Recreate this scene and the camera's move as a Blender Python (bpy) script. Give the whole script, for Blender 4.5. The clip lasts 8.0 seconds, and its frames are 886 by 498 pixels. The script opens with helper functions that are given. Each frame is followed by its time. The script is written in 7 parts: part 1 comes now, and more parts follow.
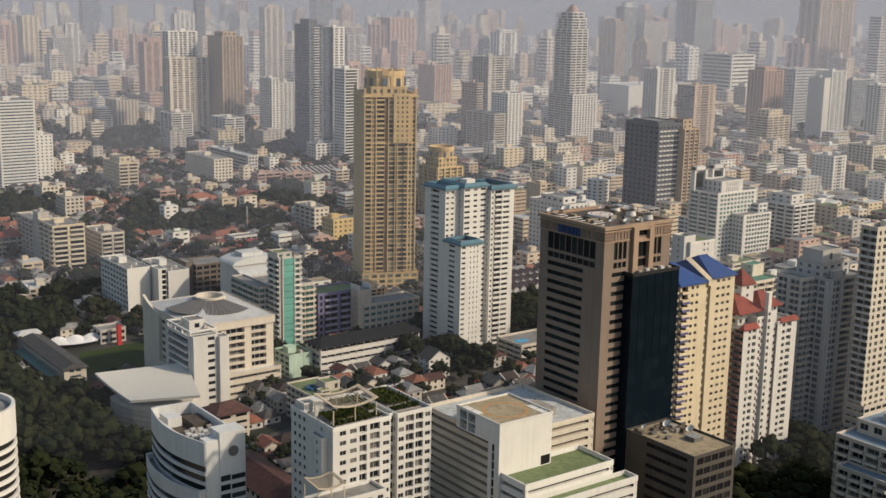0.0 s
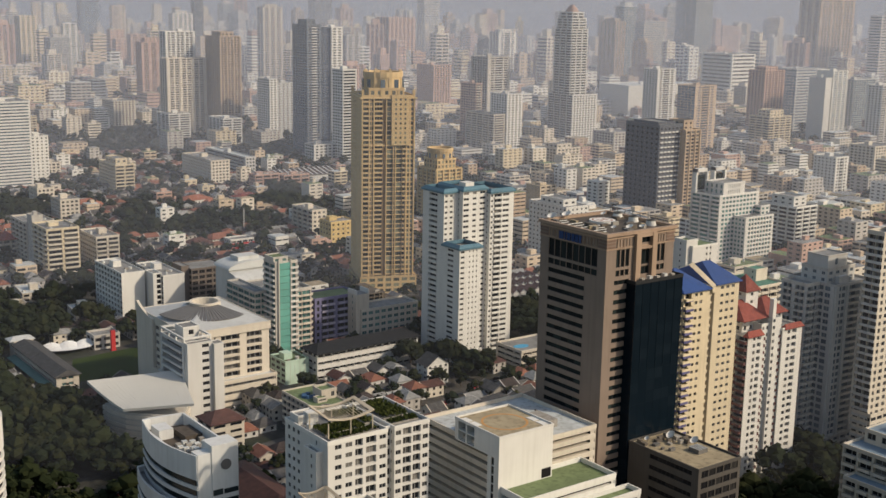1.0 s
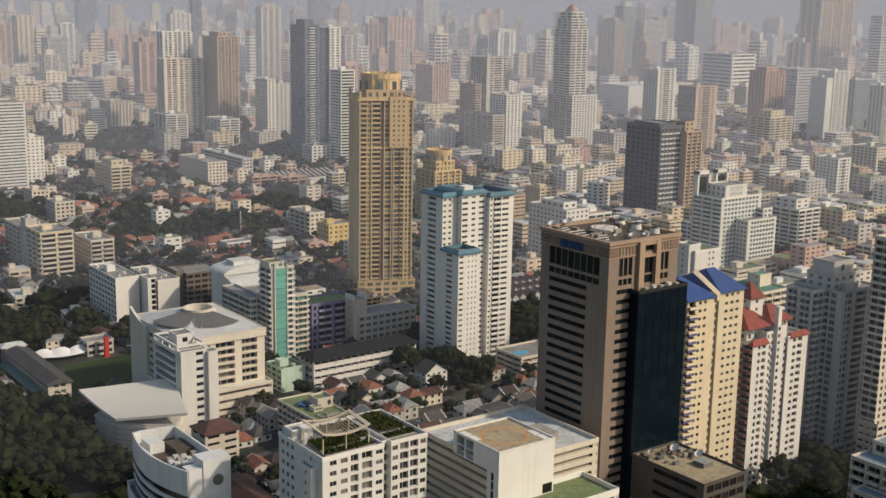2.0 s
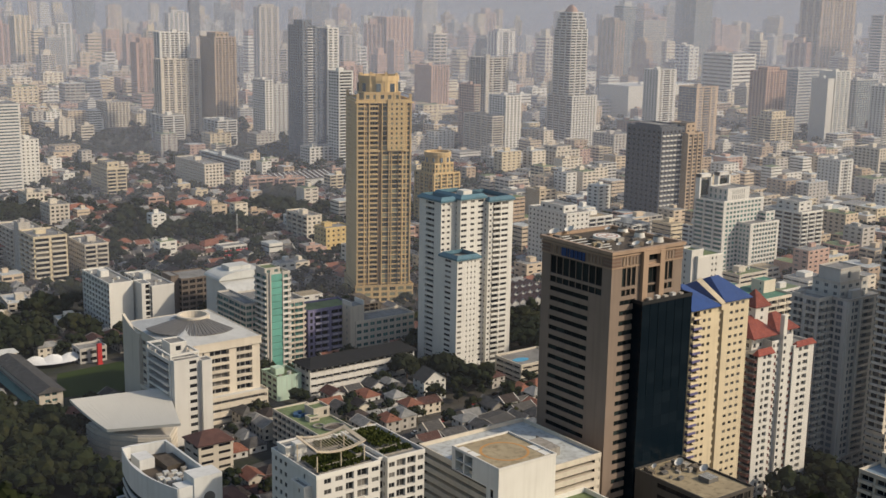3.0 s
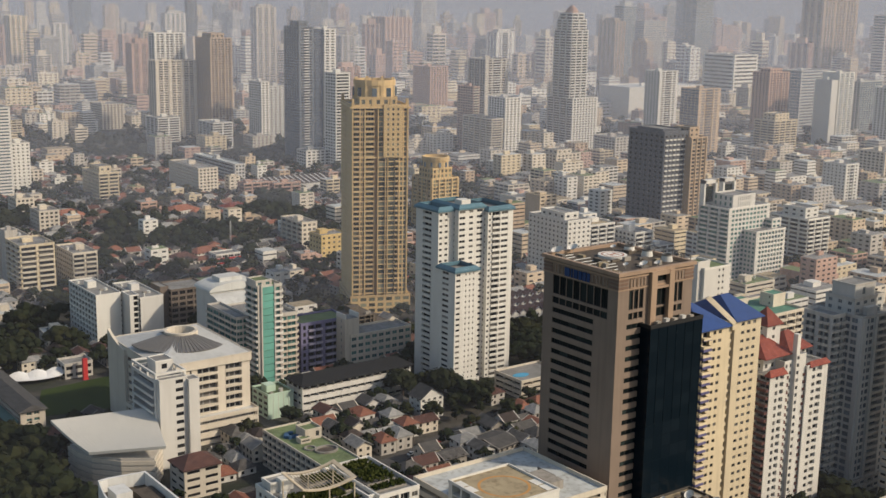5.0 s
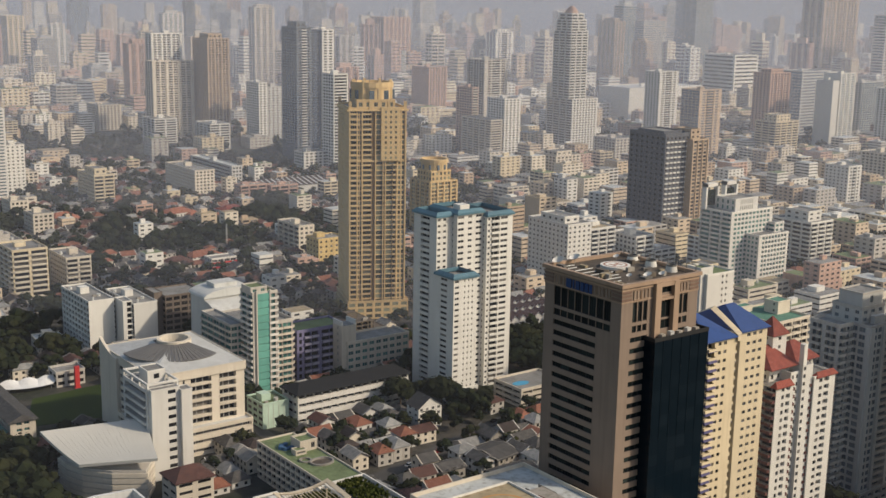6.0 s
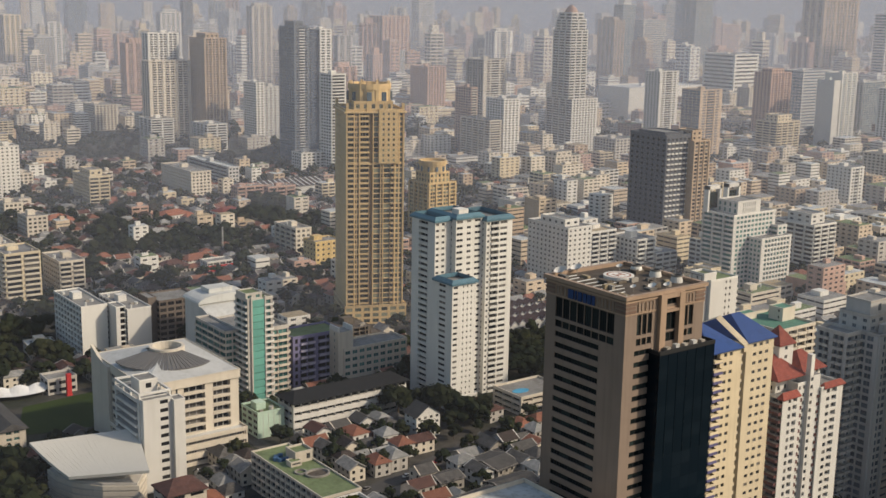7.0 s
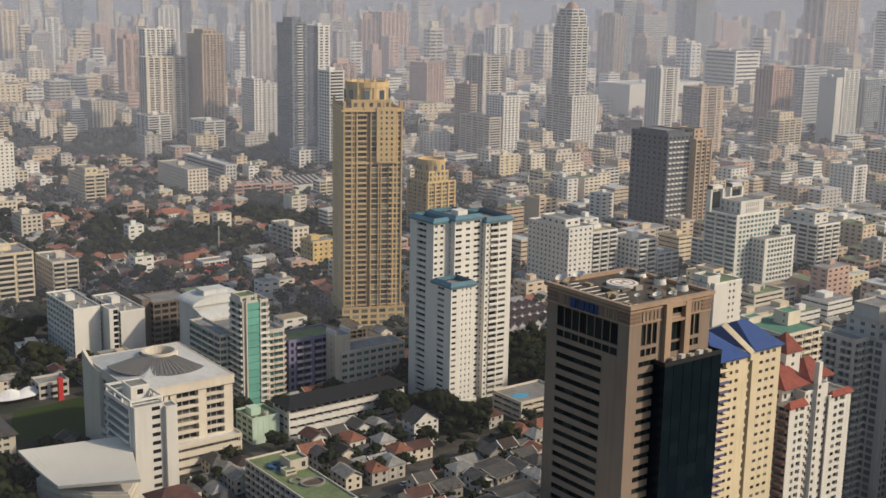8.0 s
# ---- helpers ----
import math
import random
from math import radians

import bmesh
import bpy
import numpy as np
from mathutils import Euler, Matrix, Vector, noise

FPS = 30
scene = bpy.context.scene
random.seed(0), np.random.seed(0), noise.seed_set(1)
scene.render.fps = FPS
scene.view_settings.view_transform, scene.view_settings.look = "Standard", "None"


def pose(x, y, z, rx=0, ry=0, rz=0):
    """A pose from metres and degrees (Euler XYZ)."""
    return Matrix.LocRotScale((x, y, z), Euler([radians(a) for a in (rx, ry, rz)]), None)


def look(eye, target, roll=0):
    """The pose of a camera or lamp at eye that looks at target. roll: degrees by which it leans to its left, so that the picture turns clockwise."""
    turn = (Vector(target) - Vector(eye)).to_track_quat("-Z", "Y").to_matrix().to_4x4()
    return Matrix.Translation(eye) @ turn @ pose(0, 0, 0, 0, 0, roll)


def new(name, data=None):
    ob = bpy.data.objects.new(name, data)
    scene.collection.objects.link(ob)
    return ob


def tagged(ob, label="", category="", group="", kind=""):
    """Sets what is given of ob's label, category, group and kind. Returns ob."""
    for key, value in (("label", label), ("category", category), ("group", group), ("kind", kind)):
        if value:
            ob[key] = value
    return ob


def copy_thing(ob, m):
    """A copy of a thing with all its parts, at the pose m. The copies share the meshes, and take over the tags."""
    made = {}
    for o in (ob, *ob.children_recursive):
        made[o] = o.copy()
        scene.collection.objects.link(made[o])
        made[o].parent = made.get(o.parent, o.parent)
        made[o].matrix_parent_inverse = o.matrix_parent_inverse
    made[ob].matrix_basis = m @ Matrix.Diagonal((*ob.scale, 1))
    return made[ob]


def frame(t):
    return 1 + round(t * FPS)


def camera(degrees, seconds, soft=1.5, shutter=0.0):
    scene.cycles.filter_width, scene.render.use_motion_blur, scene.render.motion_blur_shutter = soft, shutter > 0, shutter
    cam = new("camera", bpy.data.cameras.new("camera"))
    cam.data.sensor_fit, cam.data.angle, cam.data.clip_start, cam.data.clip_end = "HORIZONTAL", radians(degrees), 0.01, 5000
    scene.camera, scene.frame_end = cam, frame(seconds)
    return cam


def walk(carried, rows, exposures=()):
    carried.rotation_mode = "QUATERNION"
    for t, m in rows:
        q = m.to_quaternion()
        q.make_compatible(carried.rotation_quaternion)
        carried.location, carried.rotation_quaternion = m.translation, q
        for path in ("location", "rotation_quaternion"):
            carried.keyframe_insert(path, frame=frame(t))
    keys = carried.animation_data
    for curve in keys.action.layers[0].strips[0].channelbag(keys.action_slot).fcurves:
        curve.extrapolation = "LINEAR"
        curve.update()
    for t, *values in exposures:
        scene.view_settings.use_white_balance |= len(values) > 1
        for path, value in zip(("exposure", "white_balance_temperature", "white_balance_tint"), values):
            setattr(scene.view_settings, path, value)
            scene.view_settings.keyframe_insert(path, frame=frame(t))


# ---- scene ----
cam = camera(40.4, 8.0, soft=1.5)
METRES, EYE, TILT, LEAN, TURN = 90.0, 198.0, 0.0, 0.0, -36.6
ROWS = [
    (0.0, 0.0, 0.0, 0.0, 0.22, -11.84, -1.06),
    (0.5, 0.002, 0.0563, 0.0032, 0.2, -11.85, -1.03),
    (1.0, 0.0043, 0.1143, 0.0068, 0.18, -11.87, -1.02),
    (1.5, 0.0063, 0.1739, 0.011, 0.16, -11.89, -1.01),
    (3.0, 0.0117, 0.3581, 0.0269, 0.1, -11.93, -0.98),
    (3.5, 0.0145, 0.4211, 0.0315, 0.08, -11.95, -0.96),
    (4.0, 0.0167, 0.4841, 0.0366, 0.08, -11.96, -0.97),
    (4.5, 0.0194, 0.5484, 0.0414, 0.08, -11.96, -0.98),
    (6.0, 0.0263, 0.7396, 0.0561, 0.03, -11.99, -0.98),
    (6.5, 0.0276, 0.8033, 0.0617, -0.0, -12.0, -0.98),
    (7.0, 0.029, 0.867, 0.0672, -0.02, -12.06, -0.98),
    (7.5, 0.0316, 0.9317, 0.0729, -0.03, -12.13, -0.99),
    (8.0, 0.0341, 0.9964, 0.076, -0.03, -12.27, -1.03),
]
walk(cam, [(t, pose(0, 0, EYE, TILT, LEAN, TURN) @ pose(METRES * x, METRES * y, METRES * z, 90 + pitch, roll, yaw)) for t, x, y, z, yaw, pitch, roll in ROWS])

# ---- light ----
SUN_EL, SUN_AZ = radians(34), radians(141)
world = bpy.data.worlds.new("sky")
scene.world = world
world.use_nodes = True
wt = world.node_tree
sky = wt.nodes.new("ShaderNodeTexSky")
sky.sky_type, sky.sun_disc = "NISHITA", False
sky.sun_elevation, sky.sun_rotation = SUN_EL, SUN_AZ
sky.air_density, sky.dust_density = 1.4, 2.6
wt.links.new(sky.outputs[0], wt.nodes["Background"].inputs[0])
wt.nodes["Background"].inputs[1].default_value = 0.115
sun_data = bpy.data.lights.new("sun", "SUN")
sun_data.energy, sun_data.angle, sun_data.color = 3.35, radians(2.0), (1.0, 0.84, 0.64)
sun = new("sun", sun_data)
to_sun = Vector((math.sin(SUN_AZ) * math.cos(SUN_EL), math.cos(SUN_AZ) * math.cos(SUN_EL), math.sin(SUN_EL)))
sun.matrix_basis = look(to_sun * 600, (0, 0, 0))
scene.view_settings.exposure = -0.07

# the way the camera looks over the plan, and across it
AHEAD = Vector((0.596, 0.803, 0))
ACROSS = Vector((0.803, -0.596, 0))


def along(s, a):
    """A place on the plan: s metres ahead of the start, a metres across."""
    p = AHEAD * s + ACROSS * a
    return p.x, p.y


def ahead_of(x, y):
    return x * AHEAD.x + y * AHEAD.y, x * ACROSS.x + y * ACROSS.y


# ---- materials ----
MATS = {}


def nodes_of(name, rough=0.8, metal=0.0, spec=0.4):
    m = bpy.data.materials.new(name)
    m.use_nodes = True
    nt = m.node_tree
    b = nt.nodes["Principled BSDF"]
    b.inputs["Roughness"].default_value = rough
    b.inputs["Metallic"].default_value = metal
    b.inputs["Specular IOR Level"].default_value = spec
    return m, nt, b


def node(nt, kind, **sets):
    n = nt.nodes.new(kind)
    for key, value in sets.items():
        if key in n.inputs:
            n.inputs[key].default_value = value
    return n


def noise_at(nt, scale, detail=3.0, stretch=(1, 1, 1), space="Object"):
    tc = nt.nodes.new("ShaderNodeTexCoord")
    mp = nt.nodes.new("ShaderNodeMapping")
    mp.inputs["Scale"].default_value = stretch
    nt.links.new(tc.outputs[space], mp.inputs[0])
    n = node(nt, "ShaderNodeTexNoise", Scale=scale, Detail=detail)
    nt.links.new(mp.outputs[0], n.inputs["Vector"])
    return n.outputs["Fac"]


def ramp(nt, fac, a, b, lo=0.35, hi=0.7):
    r = nt.nodes.new("ShaderNodeValToRGB")
    r.color_ramp.elements[0].position, r.color_ramp.elements[1].position = lo, hi
    r.color_ramp.elements[0].color, r.color_ramp.elements[1].color = (*a, 1), (*b, 1)
    nt.links.new(fac, r.inputs[0])
    return r.outputs[0]


def mix(nt, a, b, fac, how="MULTIPLY"):
    m = nt.nodes.new("ShaderNodeMix")
    m.data_type, m.blend_type = "RGBA", how
    for socket, value in ((m.inputs[0], fac), (m.inputs[6], a), (m.inputs[7], b)):
        if isinstance(value, (float, int)):
            socket.default_value = value
        elif isinstance(value, tuple):
            socket.default_value = (*value, 1)
        else:
            nt.links.new(value, socket)
    return m.outputs[2]


def bump(nt, b, fac, strength, dist):
    bp = node(nt, "ShaderNodeBump", Strength=strength, Distance=dist)
    nt.links.new(fac, bp.inputs["Height"])
    nt.links.new(bp.outputs[0], b.inputs["Normal"])


def paint(name, colour, stain=0.5, rough=0.8, vary=0.1):
    """Weathered wall paint: rain streaks, blotches, and a slight difference from thing to thing."""
    if name in MATS:
        return MATS[name]
    m, nt, b = nodes_of(name, rough)
    streak = ramp(nt, noise_at(nt, 0.55, 4, (1, 1, 0.07), "Object"), (0.66, 0.64, 0.61), (1, 1, 1), 0.3, 0.52)
    blotch = ramp(nt, noise_at(nt, 0.12, 5), (0.74, 0.73, 0.72), (1, 1, 1), 0.3, 0.6)
    c = mix(nt, colour, streak, stain)
    c = mix(nt, c, blotch, stain)
    oi = nt.nodes.new("ShaderNodeObjectInfo")
    tone = ramp(nt, oi.outputs["Random"], (1 - vary,) * 3, (1 + vary, 1 + vary, 1 + 0.8 * vary), 0, 1)
    c = mix(nt, c, tone, 1.0)
    nt.links.new(c, b.inputs["Base Color"])
    bump(nt, b, noise_at(nt, 3.0, 4), 0.25, 0.05)
    MATS[name] = m
    return m


def glass(name, dark, light, rough=0.12, share=0.62, spec=0.5):
    """Window glass, no rooms behind: most panes coloured dark in their place, some pale like curtains."""
    if name in MATS:
        return MATS[name]
    m, nt, b = nodes_of(name, rough, 0.0, spec)
    oi = nt.nodes.new("ShaderNodeObjectInfo")
    geo = nt.nodes.new("ShaderNodeNewGeometry")
    add = nt.nodes.new("ShaderNodeMath")
    add.operation = "ADD"
    nt.links.new(oi.outputs["Random"], add.inputs[0])
    nt.links.new(geo.outputs["Random Per Island"], add.inputs[1])
    fr = nt.nodes.new("ShaderNodeMath")
    fr.operation = "FRACT"
    nt.links.new(add.outputs[0], fr.inputs[0])
    c = ramp(nt, fr.outputs[0], dark, light, share, 1.0)
    nt.links.new(c, b.inputs["Base Color"])
    MATS[name] = m
    return m


def tiles(name, a, b2):
    """Roof tiles in courses, faded in patches."""
    if name in MATS:
        return MATS[name]
    m, nt, b = nodes_of(name, 0.75)
    c = ramp(nt, noise_at(nt, 0.5, 5), a, b2, 0.3, 0.7)
    oi = nt.nodes.new("ShaderNodeObjectInfo")
    tone = ramp(nt, oi.outputs["Random"], (0.65, 0.65, 0.65), (1.25, 1.22, 1.2), 0, 1)
    geo = nt.nodes.new("ShaderNodeNewGeometry")
    isl = ramp(nt, geo.outputs["Random Per Island"], (0.65, 0.65, 0.65), (1.25, 1.25, 1.25), 0, 1)
    c = mix(nt, mix(nt, c, tone, 1.0), isl, 0.7)
    nt.links.new(c, b.inputs["Base Color"])
    tc = nt.nodes.new("ShaderNodeTexCoord")
    wv = node(nt, "ShaderNodeTexWave", Scale=1.6, Distortion=0.4)
    wv.bands_direction = "Z"
    nt.links.new(tc.outputs["Object"], wv.inputs["Vector"])
    bump(nt, b, wv.outputs["Fac"], 0.5, 0.1)
    MATS[name] = m
    return m


def leaves(name, a, b2):
    if name in MATS:
        return MATS[name]
    m, nt, b = nodes_of(name, 0.85, 0.0, 0.06)
    geo = nt.nodes.new("ShaderNodeNewGeometry")
    c = ramp(nt, geo.outputs["Random Per Island"], a, b2, 0, 1)
    oi = nt.nodes.new("ShaderNodeObjectInfo")
    c = mix(nt, c, ramp(nt, oi.outputs["Random"], (0.6, 0.65, 0.6), (1.35, 1.25, 1.0), 0, 1), 1.0)
    c = mix(nt, c, ramp(nt, noise_at(nt, 0.03, 3), (0.7, 0.75, 0.7), (1.25, 1.15, 0.9), 0.3, 0.7), 1.0)
    nt.links.new(c, b.inputs["Base Color"])
    MATS[name] = m
    return m


WHITE = paint("white wall paint", (0.66, 0.65, 0.62), 0.25)
COOLWHITE = paint("cool white wall paint", (0.6, 0.61, 0.61), 0.3)
OFFWHITE = paint("off-white wall paint", (0.61, 0.555, 0.47), 0.3)
CREAM = paint("cream wall paint", (0.66, 0.565, 0.4), 0.35)
YELLOW = paint("yellow wall paint", (0.62, 0.46, 0.2), 0.5)
GOLD = paint("golden ochre wall paint", (0.6, 0.44, 0.23), 0.3)
TAN = paint("tan wall paint", (0.47, 0.36, 0.26), 0.5)
PINK = paint("faded pink wall paint", (0.5, 0.34, 0.28), 0.5)
STONE = paint("brown granite cladding", (0.245, 0.19, 0.155), 0.35, 0.65)
STONE_LIGHT = paint("light brown granite cladding", (0.34, 0.245, 0.18), 0.35, 0.6)
GREY = paint("grey wall paint", (0.52, 0.52, 0.51), 0.35)
GREYLIGHT = paint("light grey wall paint", (0.5, 0.475, 0.44), 0.5)
DARK = paint("charcoal cladding", (0.085, 0.095, 0.12), 0.4, 0.6)
NAVYWALL = paint("slate blue cladding", (0.06, 0.08, 0.12), 0.4, 0.5)
CONCRETE = paint("stained concrete", (0.34, 0.32, 0.29), 0.9)
ROOFGREY = paint("grey roof screed", (0.25, 0.25, 0.245), 1.0)
ROOFPALE = paint("pale bluish roof screed", (0.5, 0.53, 0.54), 1.0)
ROOFGREEN = paint("green roof waterproofing", (0.16, 0.21, 0.1), 0.9)
ROOFDARK = paint("sooty brown roof slab", (0.1, 0.082, 0.066), 1.0)
SLATE = paint("slate grey wall paint", (0.13, 0.15, 0.18), 0.4)
ROOFTAN = paint("stained tan roof slab", (0.36, 0.3, 0.2), 1.0)
MINT = paint("pale mint paint", (0.5, 0.66, 0.55), 0.5)
PURPLE = paint("lilac paint", (0.2, 0.19, 0.33), 0.4)
LILACPALE = paint("pale lilac paint", (0.36, 0.34, 0.46), 0.4)
TEALPANEL = paint("teal panel", (0.13, 0.36, 0.31), 0.3, 0.45)
BLUEROOF = paint("blue metal roof", (0.025, 0.065, 0.22), 0.4, 0.6, 0.04)
STEELBLUE = paint("steel blue roof trim", (0.08, 0.175, 0.235), 0.4, 0.6)
REDTILE = tiles("red roof tile", (0.19, 0.04, 0.028), (0.28, 0.068, 0.045))
BLACKROOF = paint("black roof sheet", (0.009, 0.01, 0.012), 0.3, 0.95)
BALCRED = paint("dark red balcony tile", (0.11, 0.045, 0.04), 0.4)
BALCBLUE = paint("blue violet balcony paint", (0.11, 0.105, 0.22), 0.3)
METALPALE = paint("pale metal roof sheet", (0.55, 0.56, 0.55), 0.5, 0.45)
METALGREY = paint("grey metal louvre", (0.15, 0.145, 0.14), 0.4, 0.5)
SEAMROOF = paint("pale seamed sheet roof", (0.52, 0.51, 0.475), 0.15, 0.55)
REDPAINT = paint("bright red paint", (0.45, 0.03, 0.03), 0.3)
TARP = paint("white canvas", (0.75, 0.76, 0.76), 0.3)
WOODFRAME = paint("weathered timber frame", (0.5, 0.43, 0.33), 0.5)
SAND = paint("sand wall paint", (0.57, 0.47, 0.355), 0.5)
RUSTGREY = paint("bare unfinished concrete", (0.14, 0.12, 0.1), 0.8)
TILE_MATS = [tiles("dark brown roof tile", (0.022, 0.016, 0.014), (0.048, 0.033, 0.027)),
             tiles("red brown roof tile", (0.065, 0.03, 0.024), (0.125, 0.055, 0.042)),
             tiles("grey fibre cement roof", (0.045, 0.044, 0.042), (0.1, 0.096, 0.092)),
             tiles("orange roof tile", (0.2, 0.075, 0.045), (0.28, 0.12, 0.075)),
             tiles("pale corrugated roof", (0.2, 0.21, 0.21), (0.34, 0.34, 0.33))]
GLASS = glass("dark window glass", (0.018, 0.02, 0.024), (0.2, 0.19, 0.175), 0.15, 0.62, 0.2)
# near-black: window glass, and shade painted into open decks, corridors and balconies
NEARBLACK = glass("near-black, also painted opening shade", (0.012, 0.012, 0.014), (0.04, 0.038, 0.036), 0.5, 0.5, 0.06)
GLASSDUSK = glass("dark greenish office glass", (0.01, 0.015, 0.017), (0.035, 0.05, 0.05), 0.15, 0.45, 0.3)
GLASSNAVY = glass("navy curtain wall glass", (0.004, 0.009, 0.015), (0.007, 0.013, 0.02), 0.15, 0.5, 0.15)
GLASSOLIVE = glass("olive tinted glass", (0.05, 0.055, 0.042), (0.3, 0.31, 0.22), 0.2, 0.3, 0.3)
GLASSTEAL = glass("teal tinted glass", (0.03, 0.1, 0.1), (0.1, 0.24, 0.22), 0.15, 0.4)
GLASSBLUE = glass("blue grey glass", (0.07, 0.1, 0.13), (0.16, 0.2, 0.24), 0.12, 0.4)
BARK = paint("tree bark", (0.12, 0.09, 0.065), 0.5)
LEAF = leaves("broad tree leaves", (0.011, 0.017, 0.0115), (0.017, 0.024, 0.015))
LEAFROOF = leaves("roof garden leaves", (0.03, 0.042, 0.016), (0.06, 0.068, 0.026))
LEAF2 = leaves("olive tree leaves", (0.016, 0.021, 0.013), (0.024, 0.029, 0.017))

m, nt, b = nodes_of("city ground", 0.95)
c = ramp(nt, noise_at(nt, 0.02, 6), (0.022, 0.028, 0.016), (0.06, 0.057, 0.05), 0.42, 0.56)
c = mix(nt, c, ramp(nt, noise_at(nt, 0.25, 4), (0.55, 0.55, 0.55), (1.3, 1.25, 1.2), 0.3, 0.7), 1.0)
nt.links.new(c, b.inputs["Base Color"])
bump(nt, b, noise_at(nt, 0.8, 4), 0.5, 0.3)
GROUND = m
ASPHALT = paint("worn asphalt", (0.075, 0.073, 0.07), 0.6)
LAWN = leaves("mown lawn", (0.035, 0.06, 0.02), (0.05, 0.075, 0.025))


# ---- mesh helpers ----
class Geo:
    """Vertices and faces that become one mesh."""

    def __init__(self):
        self.v, self.f = [], []

    def quad(self, *pts):
        n = len(self.v)
        self.v.extend(pts)
        self.f.append(tuple(range(n, n + len(pts))))

    def box(self, x0, x1, y0, y1, z0, z1, bottom=True):
        n = len(self.v)
        self.v.extend([(x0, y0, z0), (x1, y0, z0), (x1, y1, z0), (x0, y1, z0), (x0, y0, z1), (x1, y0, z1), (x1, y1, z1), (x0, y1, z1)])
        fs = [(4, 5, 6, 7), (0, 1, 5, 4), (1, 2, 6, 5), (2, 3, 7, 6), (3, 0, 4, 7)]
        if bottom:
            fs.append((3, 2, 1, 0))
        self.f.extend([tuple(n + i for i in f) for f in fs])

    def prism(self, poly, z0, z1, cap=True):
        """A plan outline, anticlockwise, drawn up from z0 to z1."""
        n, k = len(self.v), len(poly)
        self.v.extend([(x, y, z0) for x, y in poly] + [(x, y, z1) for x, y in poly])
        self.f.extend([(n + i, n + (i + 1) % k, n + k + (i + 1) % k, n + k + i) for i in range(k)])
        if cap:
            self.f.append(tuple(n + k + i for i in range(k)))
            self.f.append(tuple(n + i for i in reversed(range(k))))

    def ring(self, poly, inner, z0, z1):
        """A wall between two outlines with the same number of corners."""
        n, k = len(self.v), len(poly)
        for z in (z0, z1):
            self.v.extend([(x, y, z) for x, y in poly] + [(x, y, z) for x, y in inner])
        for i in range(k):
            j = (i + 1) % k
            self.f.extend([(n + i, n + j, n + 2 * k + j, n + 2 * k + i), (n + k + j, n + k + i, n + 3 * k + i, n + 3 * k + j),
                           (n + 2 * k + i, n + 2 * k + j, n + 3 * k + j, n + 3 * k + i), (n + j, n + i, n + k + i, n + k + j)])

    def tube(self, a, b, r, sides=6, r2=None):
        a, b = Vector(a), Vector(b)
        d = (b - a).normalized()
        u = d.orthogonal().normalized()
        w = d.cross(u)
        n = len(self.v)
        r2 = r if r2 is None else r2
        for p, q in ((a, r), (b, r2)):
            for i in range(sides):
                t = 2 * math.pi * i / sides
                self.v.append(tuple(p + u * q * math.cos(t) + w * q * math.sin(t)))
        self.f.extend([(n + i, n + (i + 1) % sides, n + sides + (i + 1) % sides, n + sides + i) for i in range(sides)])
        self.f.append(tuple(n + sides + i for i in range(sides)))
        self.f.append(tuple(n + i for i in reversed(range(sides))))

    def mesh(self, name, material):
        me = bpy.data.meshes.new(name)
        me.from_pydata(self.v, [], self.f)
        me.materials.append(material)
        return me


def part(name, geo, material, parent, label="", kind=""):
    if isinstance(geo, Geo) and not geo.f:
        return None
    ob = new(name, geo.mesh(name, material) if isinstance(geo, Geo) else geo)
    ob.parent = parent
    return tagged(ob, label=label, kind=kind)


def thing(name, label, category, x=0.0, y=0.0, z=0.0, turn=0.0, group="", kind=""):
    ob = new(name)
    ob.matrix_basis = pose(x, y, z, 0, 0, turn)
    return tagged(ob, label, category, group, kind)


def circle(cx, cy, r, k=24, ry=None):
    return [(cx + r * math.cos(2 * math.pi * i / k), cy + (ry or r) * math.sin(2 * math.pi * i / k)) for i in range(k)]


def rect(x0, x1, y0, y1):
    return [(x0, y0), (x1, y0), (x1, y1), (x0, y1)]


def window_mesh(name, material, frame_material, split=1):
    """A unit window in one piece: a frame with mullions and panes set back in it, scaled to its opening."""
    t = 0.05
    xs = [-0.5, -0.5 + t]
    for k in range(1, split + 1):
        xs += [k / (split + 1) - 0.5 - t / 2, k / (split + 1) - 0.5 + t / 2]
    xs += [0.5 - t, 0.5]
    zs = [-0.5, -0.5 + t, 0.5 - t, 0.5]
    verts = [(x, -0.1, z) for x in xs for z in zs]
    faces, kinds = [], []
    for i in range(len(xs) - 1):
        for j in range(3):
            cell = (4 * i + j, 4 * i + 4 + j, 4 * i + 5 + j, 4 * i + 1 + j)
            if i % 2 == 1 and j == 1:
                n = len(verts)
                verts.extend([(verts[c][0], 0.0, verts[c][2]) for c in cell])
                faces.append((n, n + 1, n + 2, n + 3))
                kinds.append(0)
                for e in range(4):
                    faces.append((cell[e], cell[(e + 1) % 4], n + (e + 1) % 4, n + e))
                    kinds.append(1)
            else:
                faces.append(cell)
                kinds.append(1)
    me = bpy.data.meshes.new(name)
    me.from_pydata(verts, [], faces)
    me.materials.append(material)
    me.materials.append(frame_material)
    me.polygons.foreach_set("material_index", kinds)
    return me


FRAMEGREY = paint("aluminium window frame", (0.3, 0.3, 0.3), 0.2, 0.45)
FRAMEDARK = paint("dark bronze window frame", (0.014, 0.015, 0.018), 0.2, 0.8)
WIN = {}


